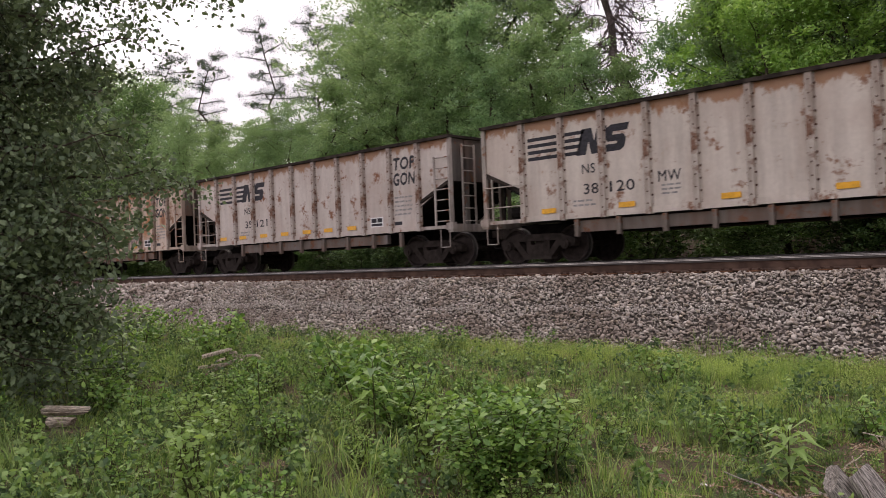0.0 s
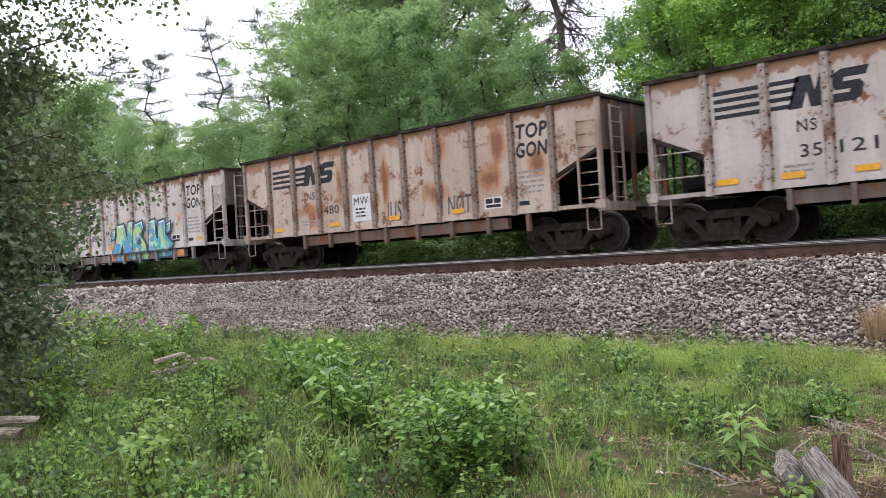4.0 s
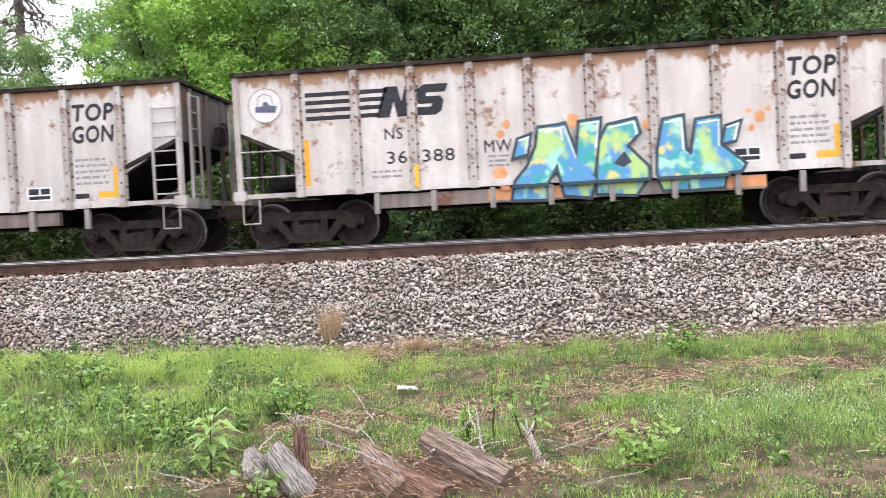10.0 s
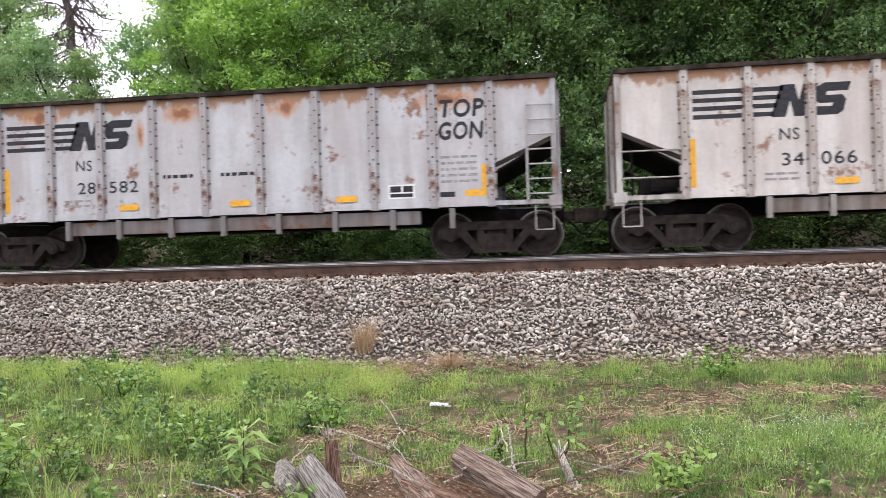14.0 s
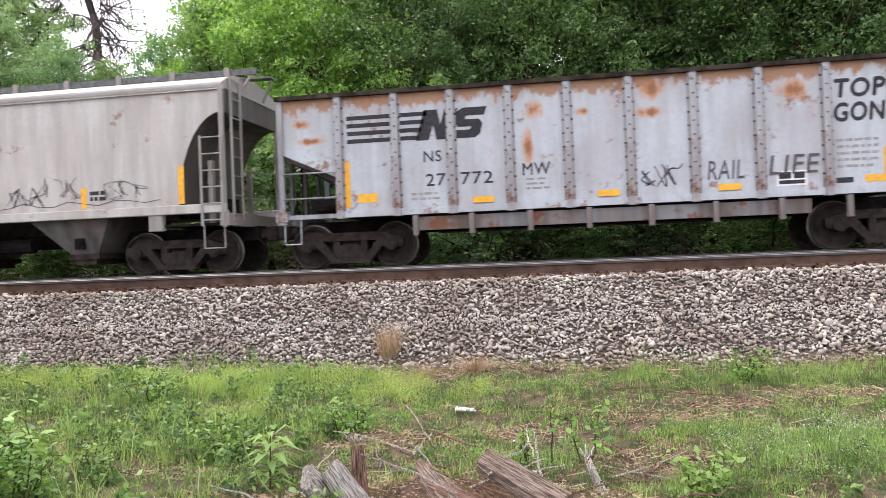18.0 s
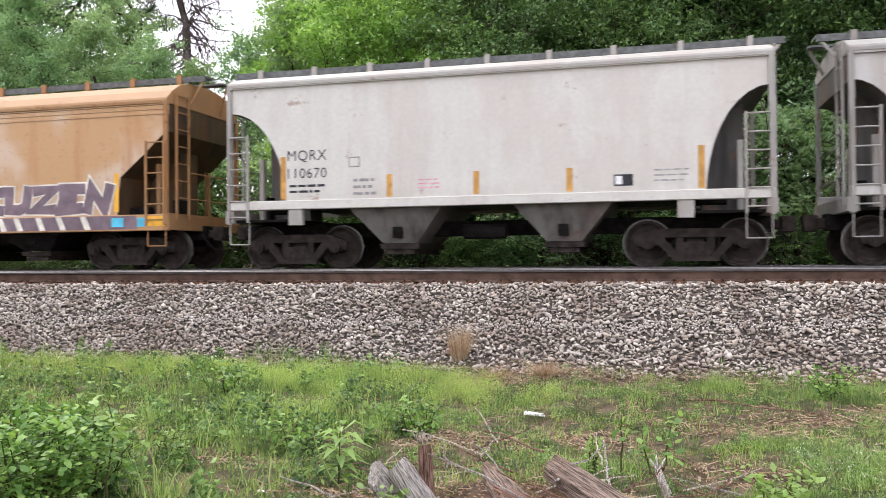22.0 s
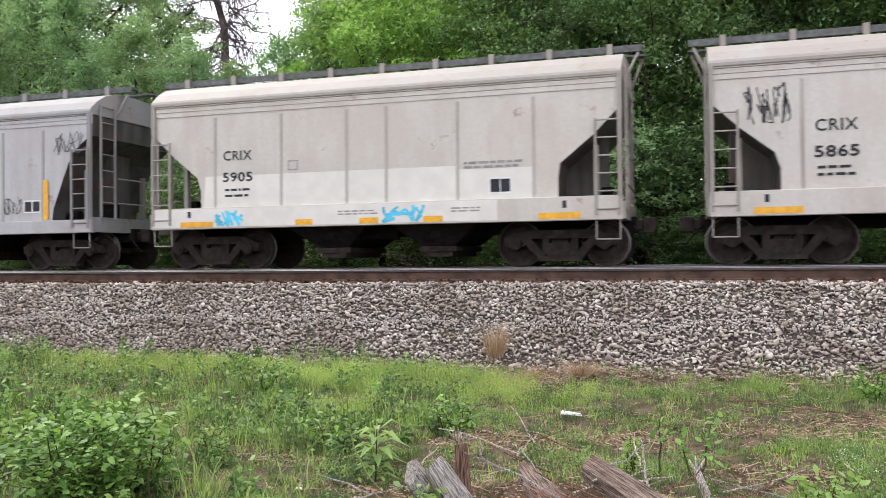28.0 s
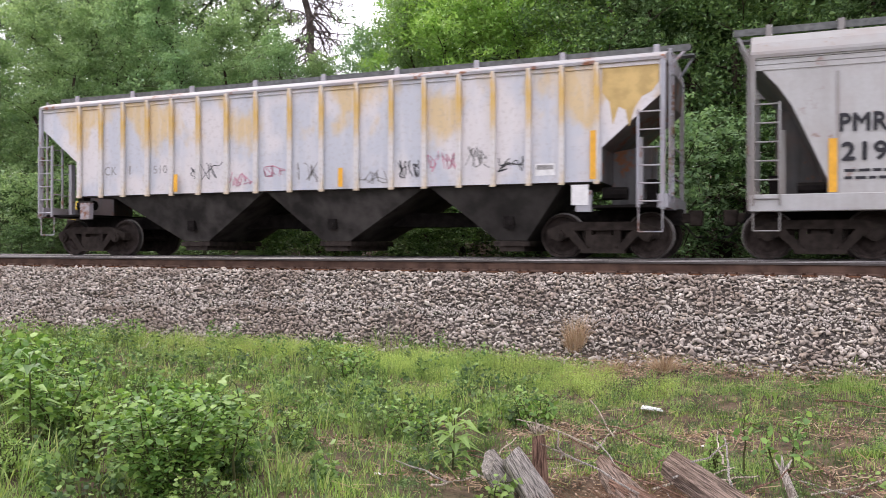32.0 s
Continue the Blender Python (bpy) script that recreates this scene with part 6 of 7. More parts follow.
def tree_kind(seed, high, wide, low, shape, tone, count, leaf, trunk=0.14):
    """The two meshes of one kind of tree. shape: cone, round or pine; low: share of the height that is bare."""
    rnd, rng = random.Random(seed), np.random.default_rng(seed)
    wood = Form()
    top = Vector((rnd.uniform(-0.4, 0.4), rnd.uniform(-0.4, 0.4), high * 0.97))
    stem = limb(wood, (0, 0, -0.4), top, trunk, 0.02, rnd, 8, 8)
    anchors, weights = [], []
    n = 34 if shape != "pine" else 30
    for k in range(n):
        u = low + (0.98 - low) * (k + rnd.random() * 0.8) / n
        z = high * u
        i = min(7, int(u / 0.97 * 8))
        a = stem[i].lerp(stem[i + 1], min(1, max(0, (z - stem[i].z) / max(0.1, stem[i + 1].z - stem[i].z))))
        v = (u - low) / (1 - low)
        reach = {"cone": (1 - v) ** 0.7 * (0.35 + 0.65 * min(1, v * 5)), "round": math.sin(math.pi * min(1, 0.12 + 0.88 * v)) ** 0.6, "pine": 0.45 + 0.55 * math.sin(math.pi * v)}[shape] * wide * rnd.uniform(0.65, 1.15)
        ang = k * 2.4 + rnd.uniform(-0.5, 0.5)
        rise = {"cone": 0.35, "round": 0.45, "pine": 0.12}[shape] * reach
        tip = a + Vector((math.cos(ang) * reach, math.sin(ang) * reach, rise + rnd.uniform(-0.2, 0.3)))
        pts = limb(wood, a, tip, max(0.012, trunk * 0.32 * (1.1 - u)) if shape != "pine" else 0.055, 0.008 if shape != "pine" else 0.03, rnd, 4, 3)
        for w in pts[1:]:
            for _ in range(3 if shape != "pine" else 2):
                s = w + Vector((rnd.gauss(0, 1), rnd.gauss(0, 1), rnd.gauss(0, 0.6))) * (0.16 * wide if shape != "pine" else 0.10 * wide)
                anchors.append(s)
                weights.append(1.0)
            if rnd.random() < 0.5:
                wood.rod(w, anchors[-1], 0.012, 3, 0.005)
    if shape != "pine":
        anchors.append(top)
        weights.append(1.0)
    A = np.array([tuple(a) for a in anchors])
    pick = rng.integers(0, len(A), count)
    sig = np.where(rng.random(len(A)) < 0.7, 0.062, 0.10) * wide * (1.0 if shape != "pine" else 1.2)
    loose = np.where(rng.random(count) < 0.12, 2.0, 1.0)
    P = A[pick] + rng.normal(size=(count, 3)) * (sig[pick] * loose)[:, None] * np.array([1, 1, 0.62 if shape != "pine" else 0.8])
    P = P[P[:, 2] > high * low * 0.5]
    if shape == "pine":
        needle = np.array([[0.0, -0.5, 0], [0.09, 0.0, 0.02], [0, 0.5, 0], [-0.09, 0.0, 0.02]])
        crown = swarm("crown", leaves(P, leaf * 1.4, rng, needle, 0.1), CARD_TRIS, CROWNS[tone])
    else:
        crown = swarm("crown", leaves(P, leaf, rng, SPLIT, 0.42), [[0, 1, 2]], CROWNS[tone])
    return wood.mesh("trunk", BARK), crown


def plant_tree(kind, x, y, size, turn, label, name="tree", wide=1.0):
    t = new(name)
    part("trunk", kind[0], None, t)
    part("crown", kind[1], None, t)
    t.matrix_basis = pose(x, y, land(x, y), 0, 0, turn) @ Matrix.Diagonal((size * wide, size * wide, size, 1))
    return tagged(t, label, "tree", "trees behind the track")


def woods():
    rnd = random.Random(12)
    K = {
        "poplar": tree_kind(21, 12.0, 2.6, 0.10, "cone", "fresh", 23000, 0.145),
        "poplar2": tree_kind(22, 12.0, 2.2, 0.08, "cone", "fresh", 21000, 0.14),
        "maple": tree_kind(23, 10.0, 3.0, 0.10, "round", "bright", 26000, 0.15),
        "oak": tree_kind(24, 15.0, 4.2, 0.16, "round", "dark", 32000, 0.16, 0.2),
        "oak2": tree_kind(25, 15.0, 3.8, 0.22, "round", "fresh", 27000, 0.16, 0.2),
        "oak3": tree_kind(29, 16.0, 4.0, 0.42, "round", "dark", 26000, 0.16, 0.27),
        "pine": tree_kind(26, 17.0, 2.2, 0.38, "pine", "needle", 34000, 0.095, 0.2),
        "shrub": tree_kind(27, 4.0, 1.9, 0.02, "round", "dark", 10000, 0.13, 0.05),
        "shrub2": tree_kind(28, 4.0, 1.8, 0.02, "round", "fresh", 10000, 0.13, 0.05),
    }
    L = {"poplar": "young green poplar at the wood's edge", "poplar2": "slim green poplar at the wood's edge", "maple": "bright green spring maple behind the track", "oak": "dark dense oak in the wood",
         "oak2": "tall leafy oak in the wood", "oak3": "tall oak with a bare dark trunk", "pine": "tall thin pine with a sparse crown", "shrub": "dark shrub under the trees", "shrub2": "green shrub at the foot of the wood"}

    def put(kind, az, y, size, wide=1.0):
        x = -math.tan(radians(az)) * y
        plant_tree(K[kind], x, y, size, rnd.uniform(0, 360), L[kind], "shrub" if kind.startswith("shrub") else "tree", wide)

    # the edge: dense low growth behind the track
    x = -62.0
    k = 0
    while x < 22:
        s = rnd.uniform(0.75, 1.25)
        plant_tree(K["shrub" if k % 3 else "shrub2"], x, rnd.uniform(22.2, 24.2), s, rnd.uniform(0, 360), L["shrub" if k % 3 else "shrub2"], "shrub", 1.15)
        if k % 2:
            plant_tree(K["shrub"], x + 1, rnd.uniform(20.9, 21.6), s * 0.42, rnd.uniform(0, 360), L["shrub"], "shrub", 1.5)
        x += rnd.uniform(1.9, 2.9)
        k += 1
    # first row
    for az, y, kind, s in ((-20, 27, "poplar2", 1.2), (-15, 26.5, "oak", 0.95), (-9, 27, "poplar", 1.1), (-3.5, 26.5, "oak", 0.9), (2.5, 27, "oak", 0.95), (8, 26, "poplar2", 0.95), (12.5, 25.5, "oak", 0.75), (17, 25.5, "maple", 1.02), (21, 25.5, "maple", 0.98),
                           (24.5, 26, "poplar2", 0.85), (28, 26.5, "poplar", 0.72), (31, 26, "poplar2", 0.68), (34.0, 26, "poplar", 0.74), (37, 27, "poplar", 0.86), (40.5, 26, "poplar2", 0.92), (43, 27, "poplar", 1.0), (46, 26, "poplar2", 0.90),
                           (48.5, 26, "poplar", 0.98), (51, 25.5, "poplar2", 0.80), (53.5, 26, "oak2", 0.60), (56, 25, "oak2", 0.56), (58.5, 25, "poplar", 0.76), (61, 25, "oak2", 0.68), (63.5, 25, "oak", 0.86), (66, 24.5, "oak2", 0.75), (68.5, 24.5, "oak", 0.8)):
        put(kind, az, y, s * rnd.uniform(0.96, 1.04))
    # tall wood behind
    for az, y, kind, s in ((-23, 33, "oak2", 1.2), (-18, 34, "oak", 1.15), (-12.5, 33, "oak2", 1.1), (-6, 33.5, "oak", 1.15), (-0.5, 33, "oak2", 1.15), (5, 33, "oak", 1.15), (10, 34, "oak2", 1.05), (14.5, 35, "oak2", 1.1), (19, 36, "pine", 1.05), (20.5, 34, "oak2", 1.0),
                           (34.5, 36, "pine", 1.1), (37.5, 37, "pine", 1.08), (42.5, 34, "oak2", 1.1), (43.5, 33, "oak2", 1.25), (46.5, 33, "oak2", 1.2), (49.5, 36, "pine", 0.95), (52.0, 38, "pine", 1.02), (55.5, 40, "pine", 1.15), (59, 38, "pine", 1.08), (61.5, 36, "pine", 1.1), (64, 34, "oak2", 1.0), (67.5, 33, "oak", 1.0), (71, 32, "oak2", 1.1)):
        put(kind, az, y, s * rnd.uniform(0.97, 1.03))
    for az in (-22, -15, -9, -3, 3, 8.5, 13):
        put("oak", az, 40 + (az % 3), 1.15, 1.25)
    for az in (39, 42, 45, 47.5, 50, 52.5, 55, 57.5, 60, 62.5, 65, 67, 69, 71):
        put("oak2" if az % 2 else "shrub2", az, 30 + (az % 4), 0.52 if az % 2 else 1.75, 1.2)
    for az, y, s in ((44, 37, 1.15), (48, 36, 1.1), (63, 32, 1.0), (65.5, 31, 1.05), (68, 30, 1.1), (70.5, 30, 1.1)):
        put("oak2", az, y, s, 1.15)
    # trunks at the open edge, and the belt that closes the view between the stems
    for az, y, s in ((-10.5, 26.5, 0.95), (-16.5, 26, 1.0), (-20.5, 27, 1.0), (4.5, 29, 1.0), (-5.5, 29.5, 1.0), (17.5, 31, 0.95)):
        put("oak3", az, y, s)
    for k in range(30):
        az = -26 + 3.3 * k
        d = 47 + 5 * (k % 3)
        high = math.tan(radians(10.0 if 46 < az < 66 else 10.5 if 26 < az < 34 else 13.0)) * d / math.cos(radians(az)) * rnd.uniform(0.85, 1.0) + 1.6 - land(0, d)
        # left of 22 degrees every tree takes the haze-pale tone
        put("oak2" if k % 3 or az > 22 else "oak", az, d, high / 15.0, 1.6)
    for kind, az, y, size in (("oak2", 21.5, 36, 1.02), ("poplar", 36.0, 34, 1.2), ("poplar2", 24.0, 31, 1.1), ("oak2", 40.5, 38, 1.2)):
        put(kind, az, y, size)
    dead_pine()


def dead_pine():
    """A half-dead pine with bare drooping branches against the sky."""
    rnd = random.Random(8)
    az, y = 31.6, 30.0
    x = -math.tan(radians(az)) * y
    t = new("dead_pine")
    f = Form()
    stem = limb(f, (0, 0, -0.3), (0.4, 0, 17), 0.24, 0.10, rnd, 8, 8)
    part("trunk", f, DEADBARK, t)
    f = Form()
    for k in range(150):
        z = rnd.uniform(6.0, 16.8)
        a = rnd.uniform(0, 2 * math.pi)
        r = rnd.uniform(0.7, 2.3)
        p = Vector((0.4 * z / 17, 0, z))
        q = p + Vector((math.cos(a) * r, math.sin(a) * r, rnd.uniform(-1.0, 0.3)))
        pts = limb(f, p, q, 0.042, 0.016, rnd, 4, 4)
        for w in pts[1:]:
            for _ in range(5):
                f.rod(w, w + Vector((rnd.uniform(-0.6, 0.6), rnd.uniform(-0.6, 0.6), rnd.uniform(-0.9, 0.1))), 0.014, 3, 0.006)
    part("branch_crown", f, DEADBARK, t, "bare grey drooping branches")
    t.matrix_basis = pose(x, y, land(x, y))
    tagged(t, "half-dead pine with bare drooping branches", "tree", "trees behind the track")


# ---- plants and wood in the foreground ----
SAP = island("sapling_leaves", [(0.075, 0.165, 0.036), (0.150, 0.290, 0.058), (0.29, 0.45, 0.105)], 0.5, 0.35)
TENDER = island("tender_leaves", [(0.221, 0.351, 0.094), (0.299, 0.442, 0.125), (0.169, 0.286, 0.078)], 0.5, 0.4)
STEM = plain("green_stem", (0.07, 0.075, 0.03), 0.8, vary=0.3, scale=20)


def bush(name, x, y, high, wide, stems, count, leaf, seed, mat, label, flat=0.45, low=0.15):
    """A leafy plant of several stems; its leaves sit along twigs."""
    rnd, rng = random.Random(seed), np.random.default_rng(seed)
    z = land(x, y)
    t = new(name)
    t.matrix_basis = pose(x, y, z)
    f, pts = Form(), []
    for k in range(stems):
        a = k * 2.4 + rnd.uniform(-0.4, 0.4)
        r = wide * rnd.uniform(0.2, 0.95) if stems > 1 else 0.05
        tip = Vector((math.cos(a) * r, math.sin(a) * r, high * rnd.uniform(0.65, 1.0) if stems > 1 else high))
        p = limb(f, (math.cos(a) * 0.04, math.sin(a) * 0.04, -0.05), tip, 0.008 + 0.006 * high, 0.003, rnd, 5, 5)
        for j in range(1, 6):
            if j / 5 < low:
                continue
            for _ in range(3):
                b = rnd.uniform(0, 2 * math.pi)
                q = p[j] + Vector((math.cos(b), math.sin(b), rnd.uniform(-0.2, 0.5))) * wide * rnd.uniform(0.15, 0.4)
                f.rod(p[j], q, 0.003, 3, 0.002)
                pts += [p[j].lerp(q, u) for u in (0.35, 0.7, 1.0)]
            pts.append(p[j])
    part("stalk", f, STEM, t)
    A = np.array([tuple(p) for p in pts])
    P = A[rng.integers(0, len(A), count)] + rng.normal(size=(count, 3)) * leaf * 0.55
    P[:, 2] = np.maximum(P[:, 2], 0.02)
    part("leaves", swarm("leaves", leaves(P, leaf, rng, LEAF, flat), LEAF_TRIS, mat), None, t)
    return tagged(t, label, "plant", "plants in the grass")


def rosette(x, y, high, n, leaf, seed, mat, label):
    """An upright weed with long leaves up its stem."""
    rnd = random.Random(seed)
    t = new("tall_weed")
    t.matrix_basis = pose(x, y, land(x, y), rnd.uniform(-4, 4), rnd.uniform(-4, 4), 0)
    part("stem", Form().rod((0, 0, -0.05), (0, 0, high), 0.009, 5, 0.004), STEM, t)
    f = Form()
    for k in range(n):
        u = 0.25 + 0.75 * k / n
        a = k * 2.4
        ln = leaf * (1.15 - 0.45 * abs(u - 0.7)) * rnd.uniform(0.8, 1.15)
        d = Vector((math.cos(a), math.sin(a), 0))
        s = Vector((-d.y, d.x, 0)) * ln * 0.15
        p0, el = Vector((0, 0, high * u)), rnd.uniform(0.15, 0.8) + (0.5 if u > 0.9 else 0)
        p1 = p0 + d * ln * 0.45 + Vector((0, 0, ln * 0.35 * el))
        p2 = p0 + d * ln + Vector((0, 0, ln * (0.25 * el - 0.2)))
        f.add([p0, p1 - s, p1 + Vector((0, 0, -0.012)), p1 + s, p2], [(0, 1, 2), (0, 2, 3), (1, 4, 2), (2, 4, 3)])
    part("leaves", f, mat, t)
    return tagged(t, label, "plant", "plants in the grass")


def vine(x, y, pts, seed, leaf=0.07):
    """A thin climbing shoot with a few heart-shaped leaves."""
    rng = np.random.default_rng(seed)
    t = new("vine")
    t.matrix_basis = pose(x, y, land(x, y))
    part("stem", Form().path(pts, 0.005, 4), TENDERSTEM, t)
    P = np.array([p for p in pts[:-2] for _ in range(2)]) + rng.normal(size=(2 * (len(pts) - 2), 3)) * 0.03
    part("leaves", swarm("leaves", leaves(P, leaf, rng, LEAF, 0.2), LEAF_TRIS, TENDER), None, t)
    return tagged(t, "thin pale green vine shoot with small leaves", "plant", "plants in the grass")


TENDERSTEM = plain("pale_stem", (0.20, 0.26, 0.08), 0.7, vary=0.2)


def verge():
    bush("sapling_bush", -3.62, 4.25, 0.68, 0.43, 24, 4300, 0.058, 1, SAP, "dense leafy sapling bush in the grass", 0.55, 0.0)
    bush("sapling_bush", -3.75, 4.75, 0.64, 0.40, 10, 1300, 0.058, 2, SAP, "low leafy sapling bush beside a larger one", 0.4, 0.0)
    bush("sapling", -3.40, 4.55, 0.72, 0.12, 1, 40, 0.085, 3, TENDER, "small bright sapling with broad leaves", 0.6, 0.5)
    rosette(-5.44, 4.75, 0.75, 24, 0.24, 4, SAP, "upright weed with long drooping leaves")
    rosette(-5.75, 4.95, 0.55, 18, 0.20, 5, SAP, "upright weed with long drooping leaves")
    bush("sapling_bush", -5.55, 5.15, 0.58, 0.52, 9, 1100, 0.062, 31, SAP, "leafy green weed clump round tall weeds", 0.45, 0.0)
    rosette(-7.2, 4.75, 0.70, 30, 0.13, 6, SAP, "tall dark weed with narrow leaves")
    rosette(-11.2, 5.2, 0.75, 18, 0.28, 7, SAP, "upright weed with broad leaves")
    rosette(-12.0, 4.3, 0.90, 18, 0.26, 8, SAP, "upright weed with broad leaves")
    bush("sapling_bush", -6.9, 5.9, 0.75, 0.5, 6, 500, 0.09, 9, SAP, "leafy green weed clump in the grass", 0.4, 0.0)
    bush("sapling_bush", -8.2, 6.6, 0.70, 0.6, 7, 600, 0.09, 10, SAP, "leafy green weed clump in the grass", 0.4, 0.0)
    bush("sapling_bush", -14.5, 6.4, 0.9, 0.8, 8, 800, 0.10, 11, SAP, "leafy green weed clump beside the tree", 0.4, 0.0)
    bush("sapling_bush", -12.8, 7.6, 0.8, 0.8, 7, 600, 0.10, 12, SAP, "leafy green weed clump in the grass", 0.4, 0.0)
    bush("sapling_bush", -17.0, 8.4, 0.8, 1.0, 8, 700, 0.10, 13, SAP, "leafy green weed clump near the stones", 0.4, 0.0)
    bush("sapling_bush", -6.4, 3.6, 0.45, 0.5, 7, 500, 0.06, 14, TENDER, "small yellow-green leafy weed", 0.4, 0.0)
    bush("sapling_bush", -9.6, 4.2, 0.5, 0.6, 7, 500, 0.07, 15, SAP, "low leafy weed beside broken wood", 0.4, 0.0)
    bush("sapling", -0.30, 6.25, 0.44, 0.12, 1, 16, 0.085, 16, SAP, "thin sapling with drooping broad leaves", 0.5, 0.55)
    bush("sapling", -0.02, 6.3, 0.42, 0.15, 2, 44, 0.070, 17, SAP, "thin sapling with drooping broad leaves", 0.5, 0.5)
    rosette(-2.19, 5.5, 0.42, 30, 0.22, 18, TENDER, "feathery bright green weed")
    bush("sapling_bush", -3.0, 6.6, 0.30, 0.45, 8, 500, 0.05, 19, SAP, "low dark weed clump in the grass", 0.4, 0.0)
    bush("sapling_bush", -2.1, 7.2, 0.28, 0.30, 6, 260, 0.06, 20, SAP, "low dark weed clump in the grass", 0.4, 0.0)
    bush("sapling_bush", -4.8, 8.6, 0.35, 0.35, 6, 300, 0.06, 21, SAP, "low dark weed clump in the grass", 0.4, 0.0)
    bush("sapling_bush", 0.75, 5.5, 0.25, 0.25, 6, 240, 0.06, 23, TENDER, "low bright weed clump beside the stump", 0.4, 0.0)
    bush("sapling_bush", 1.75, 9.5, 0.30, 0.30, 6, 260, 0.06, 25, SAP, "low weed clump near the stones", 0.4, 0.0)
    bush("sapling_bush", -1.62, 4.78, 0.20, 0.16, 4, 60, 0.06, 26, TENDER, "small bright vine clump at the stump", 0.4, 0.0)
    vine(-3.0, 5.15, [(0, 0, 0), (0.05, 0, 0.2), (0.14, 0, 0.42), (0.20, 0.02, 0.62), (0.24, 0.02, 0.80), (0.22, 0, 0.90), (0.14, 0, 0.93)], 1)
    vine(-2.7, 5.0, [(0, 0, 0), (0.10, 0, 0.14), (0.26, 0, 0.34), (0.42, 0, 0.52), (0.52, 0, 0.68), (0.55, 0, 0.74)], 2, 0.05)
    vine(-2.0, 5.2, [(0, 0, 0), (-0.12, 0, 0.12), (-0.22, 0, 0.30), (-0.26, 0, 0.46)], 3, 0.04)
    weed_patch()
    straw_tuft(-2.56, 10.80, 0.54, 0.42, 420, 1, "tall dry straw-coloured grass tuft in the stones")
    straw_tuft(-1.32, 10.10, 0.26, 0.42, 420, 2, "low dry grass tuft at the edge of stones")
    straw_tuft(-1.95, 10.15, 0.15, 0.50, 260, 3, "low dry grass tuft at the edge of stones")


def weed_patch():
    """Scattered knee-high weeds, thick on the overgrown side and sparse on the bare one."""
    rnd = random.Random(40)
    kinds = []
    for k, (h, w, n, leaf, m) in enumerate(((0.42, 0.26, 260, 0.055, SAP), (0.34, 0.32, 300, 0.045, SAP), (0.50, 0.20, 200, 0.065, TENDER), (0.28, 0.28, 260, 0.040, TENDER), (0.55, 0.30, 300, 0.060, SAP))):
        kinds.append(bush("leafy_weed", -9 - 1.3 * k, 6 + 0.5 * k, h, w, 7, n, leaf, 60 + k, m, ("knee-high leafy weed with dark leaves", "low spreading weed with small leaves", "upright yellow-green leafy weed", "low yellow-green leafy weed", "tall leafy weed in the grass")[k], 0.4, 0.0))
    for k in range(130):
        for _ in range(40):
            x, y = rnd.uniform(-20, 4), rnd.uniform(2.5, 9.8)
            r = math.hypot(x, y)
            lush = min(1, max(0.06, (-2.8 - x) / 3)) * (1 if y < 7 else 0.3)
            if r > 4.6 and not hides(x, y, 0.4) and math.degrees(math.atan2(-x, y)) < 74 and rnd.random() < lush * min(1, 9 / r):
                break
        s = rnd.uniform(0.45, 1.0) * (1 if x < -3 else 0.55) * (1 if y < 7.5 else 0.6)
        copy_thing(kinds[rnd.randrange(5)], pose(x, y, land(x, y), 0, 0, rnd.uniform(0, 360)) @ Matrix.Scale(s, 4))


def straw_tuft(x, y, high, wide, n, seed, label):
    rng = np.random.default_rng(seed)
    a, r = rng.uniform(0, 2 * np.pi, n), np.sqrt(rng.random(n)) * wide * 0.45
    px, py = x + np.cos(a) * r * 0.5, y + np.sin(a) * r * 0.5
    tall = high * (0.25 + 0.75 * rng.random(n) ** 1.3)
    v = blades(px, py, tall, np.full(n, 0.0026), rng, 0.45)
    out = np.stack([np.cos(a), np.sin(a), 0 * a], 1) * (r * 2.2 * rng.random(n))[:, None]
    v[:, 2:4] += out[:, None] * 0.35
    v[:, 4] += out
    v[:, :, 2] += 0.03
    tagged(new("dry_grass_tuft", swarm("dry_grass_tuft", v, BLADE_TRIS, STRAW)), label, "grass tuft")




def weathered(name, col, seed):
    m, nt, b = base(name, 0.95)
    n1, n2 = grain(nt, 16, 8, (9, 9, 0.5), seed, 0.7), grain(nt, 3, 4, seed=seed + 1)
    c = mix(nt, ramp(nt, 0.40, 0.60, n1), [q * 0.30 for q in col], [min(1, q * 1.35) for q in col])
    c = mix(nt, ramp(nt, 0.5, 0.75, n2, 0, 0.6), c, (0.12, 0.07, 0.04))
    nt.links.new(c, b.inputs["Base Color"])
    bump(nt, b, n1, 1.0, 0.02)
    return m


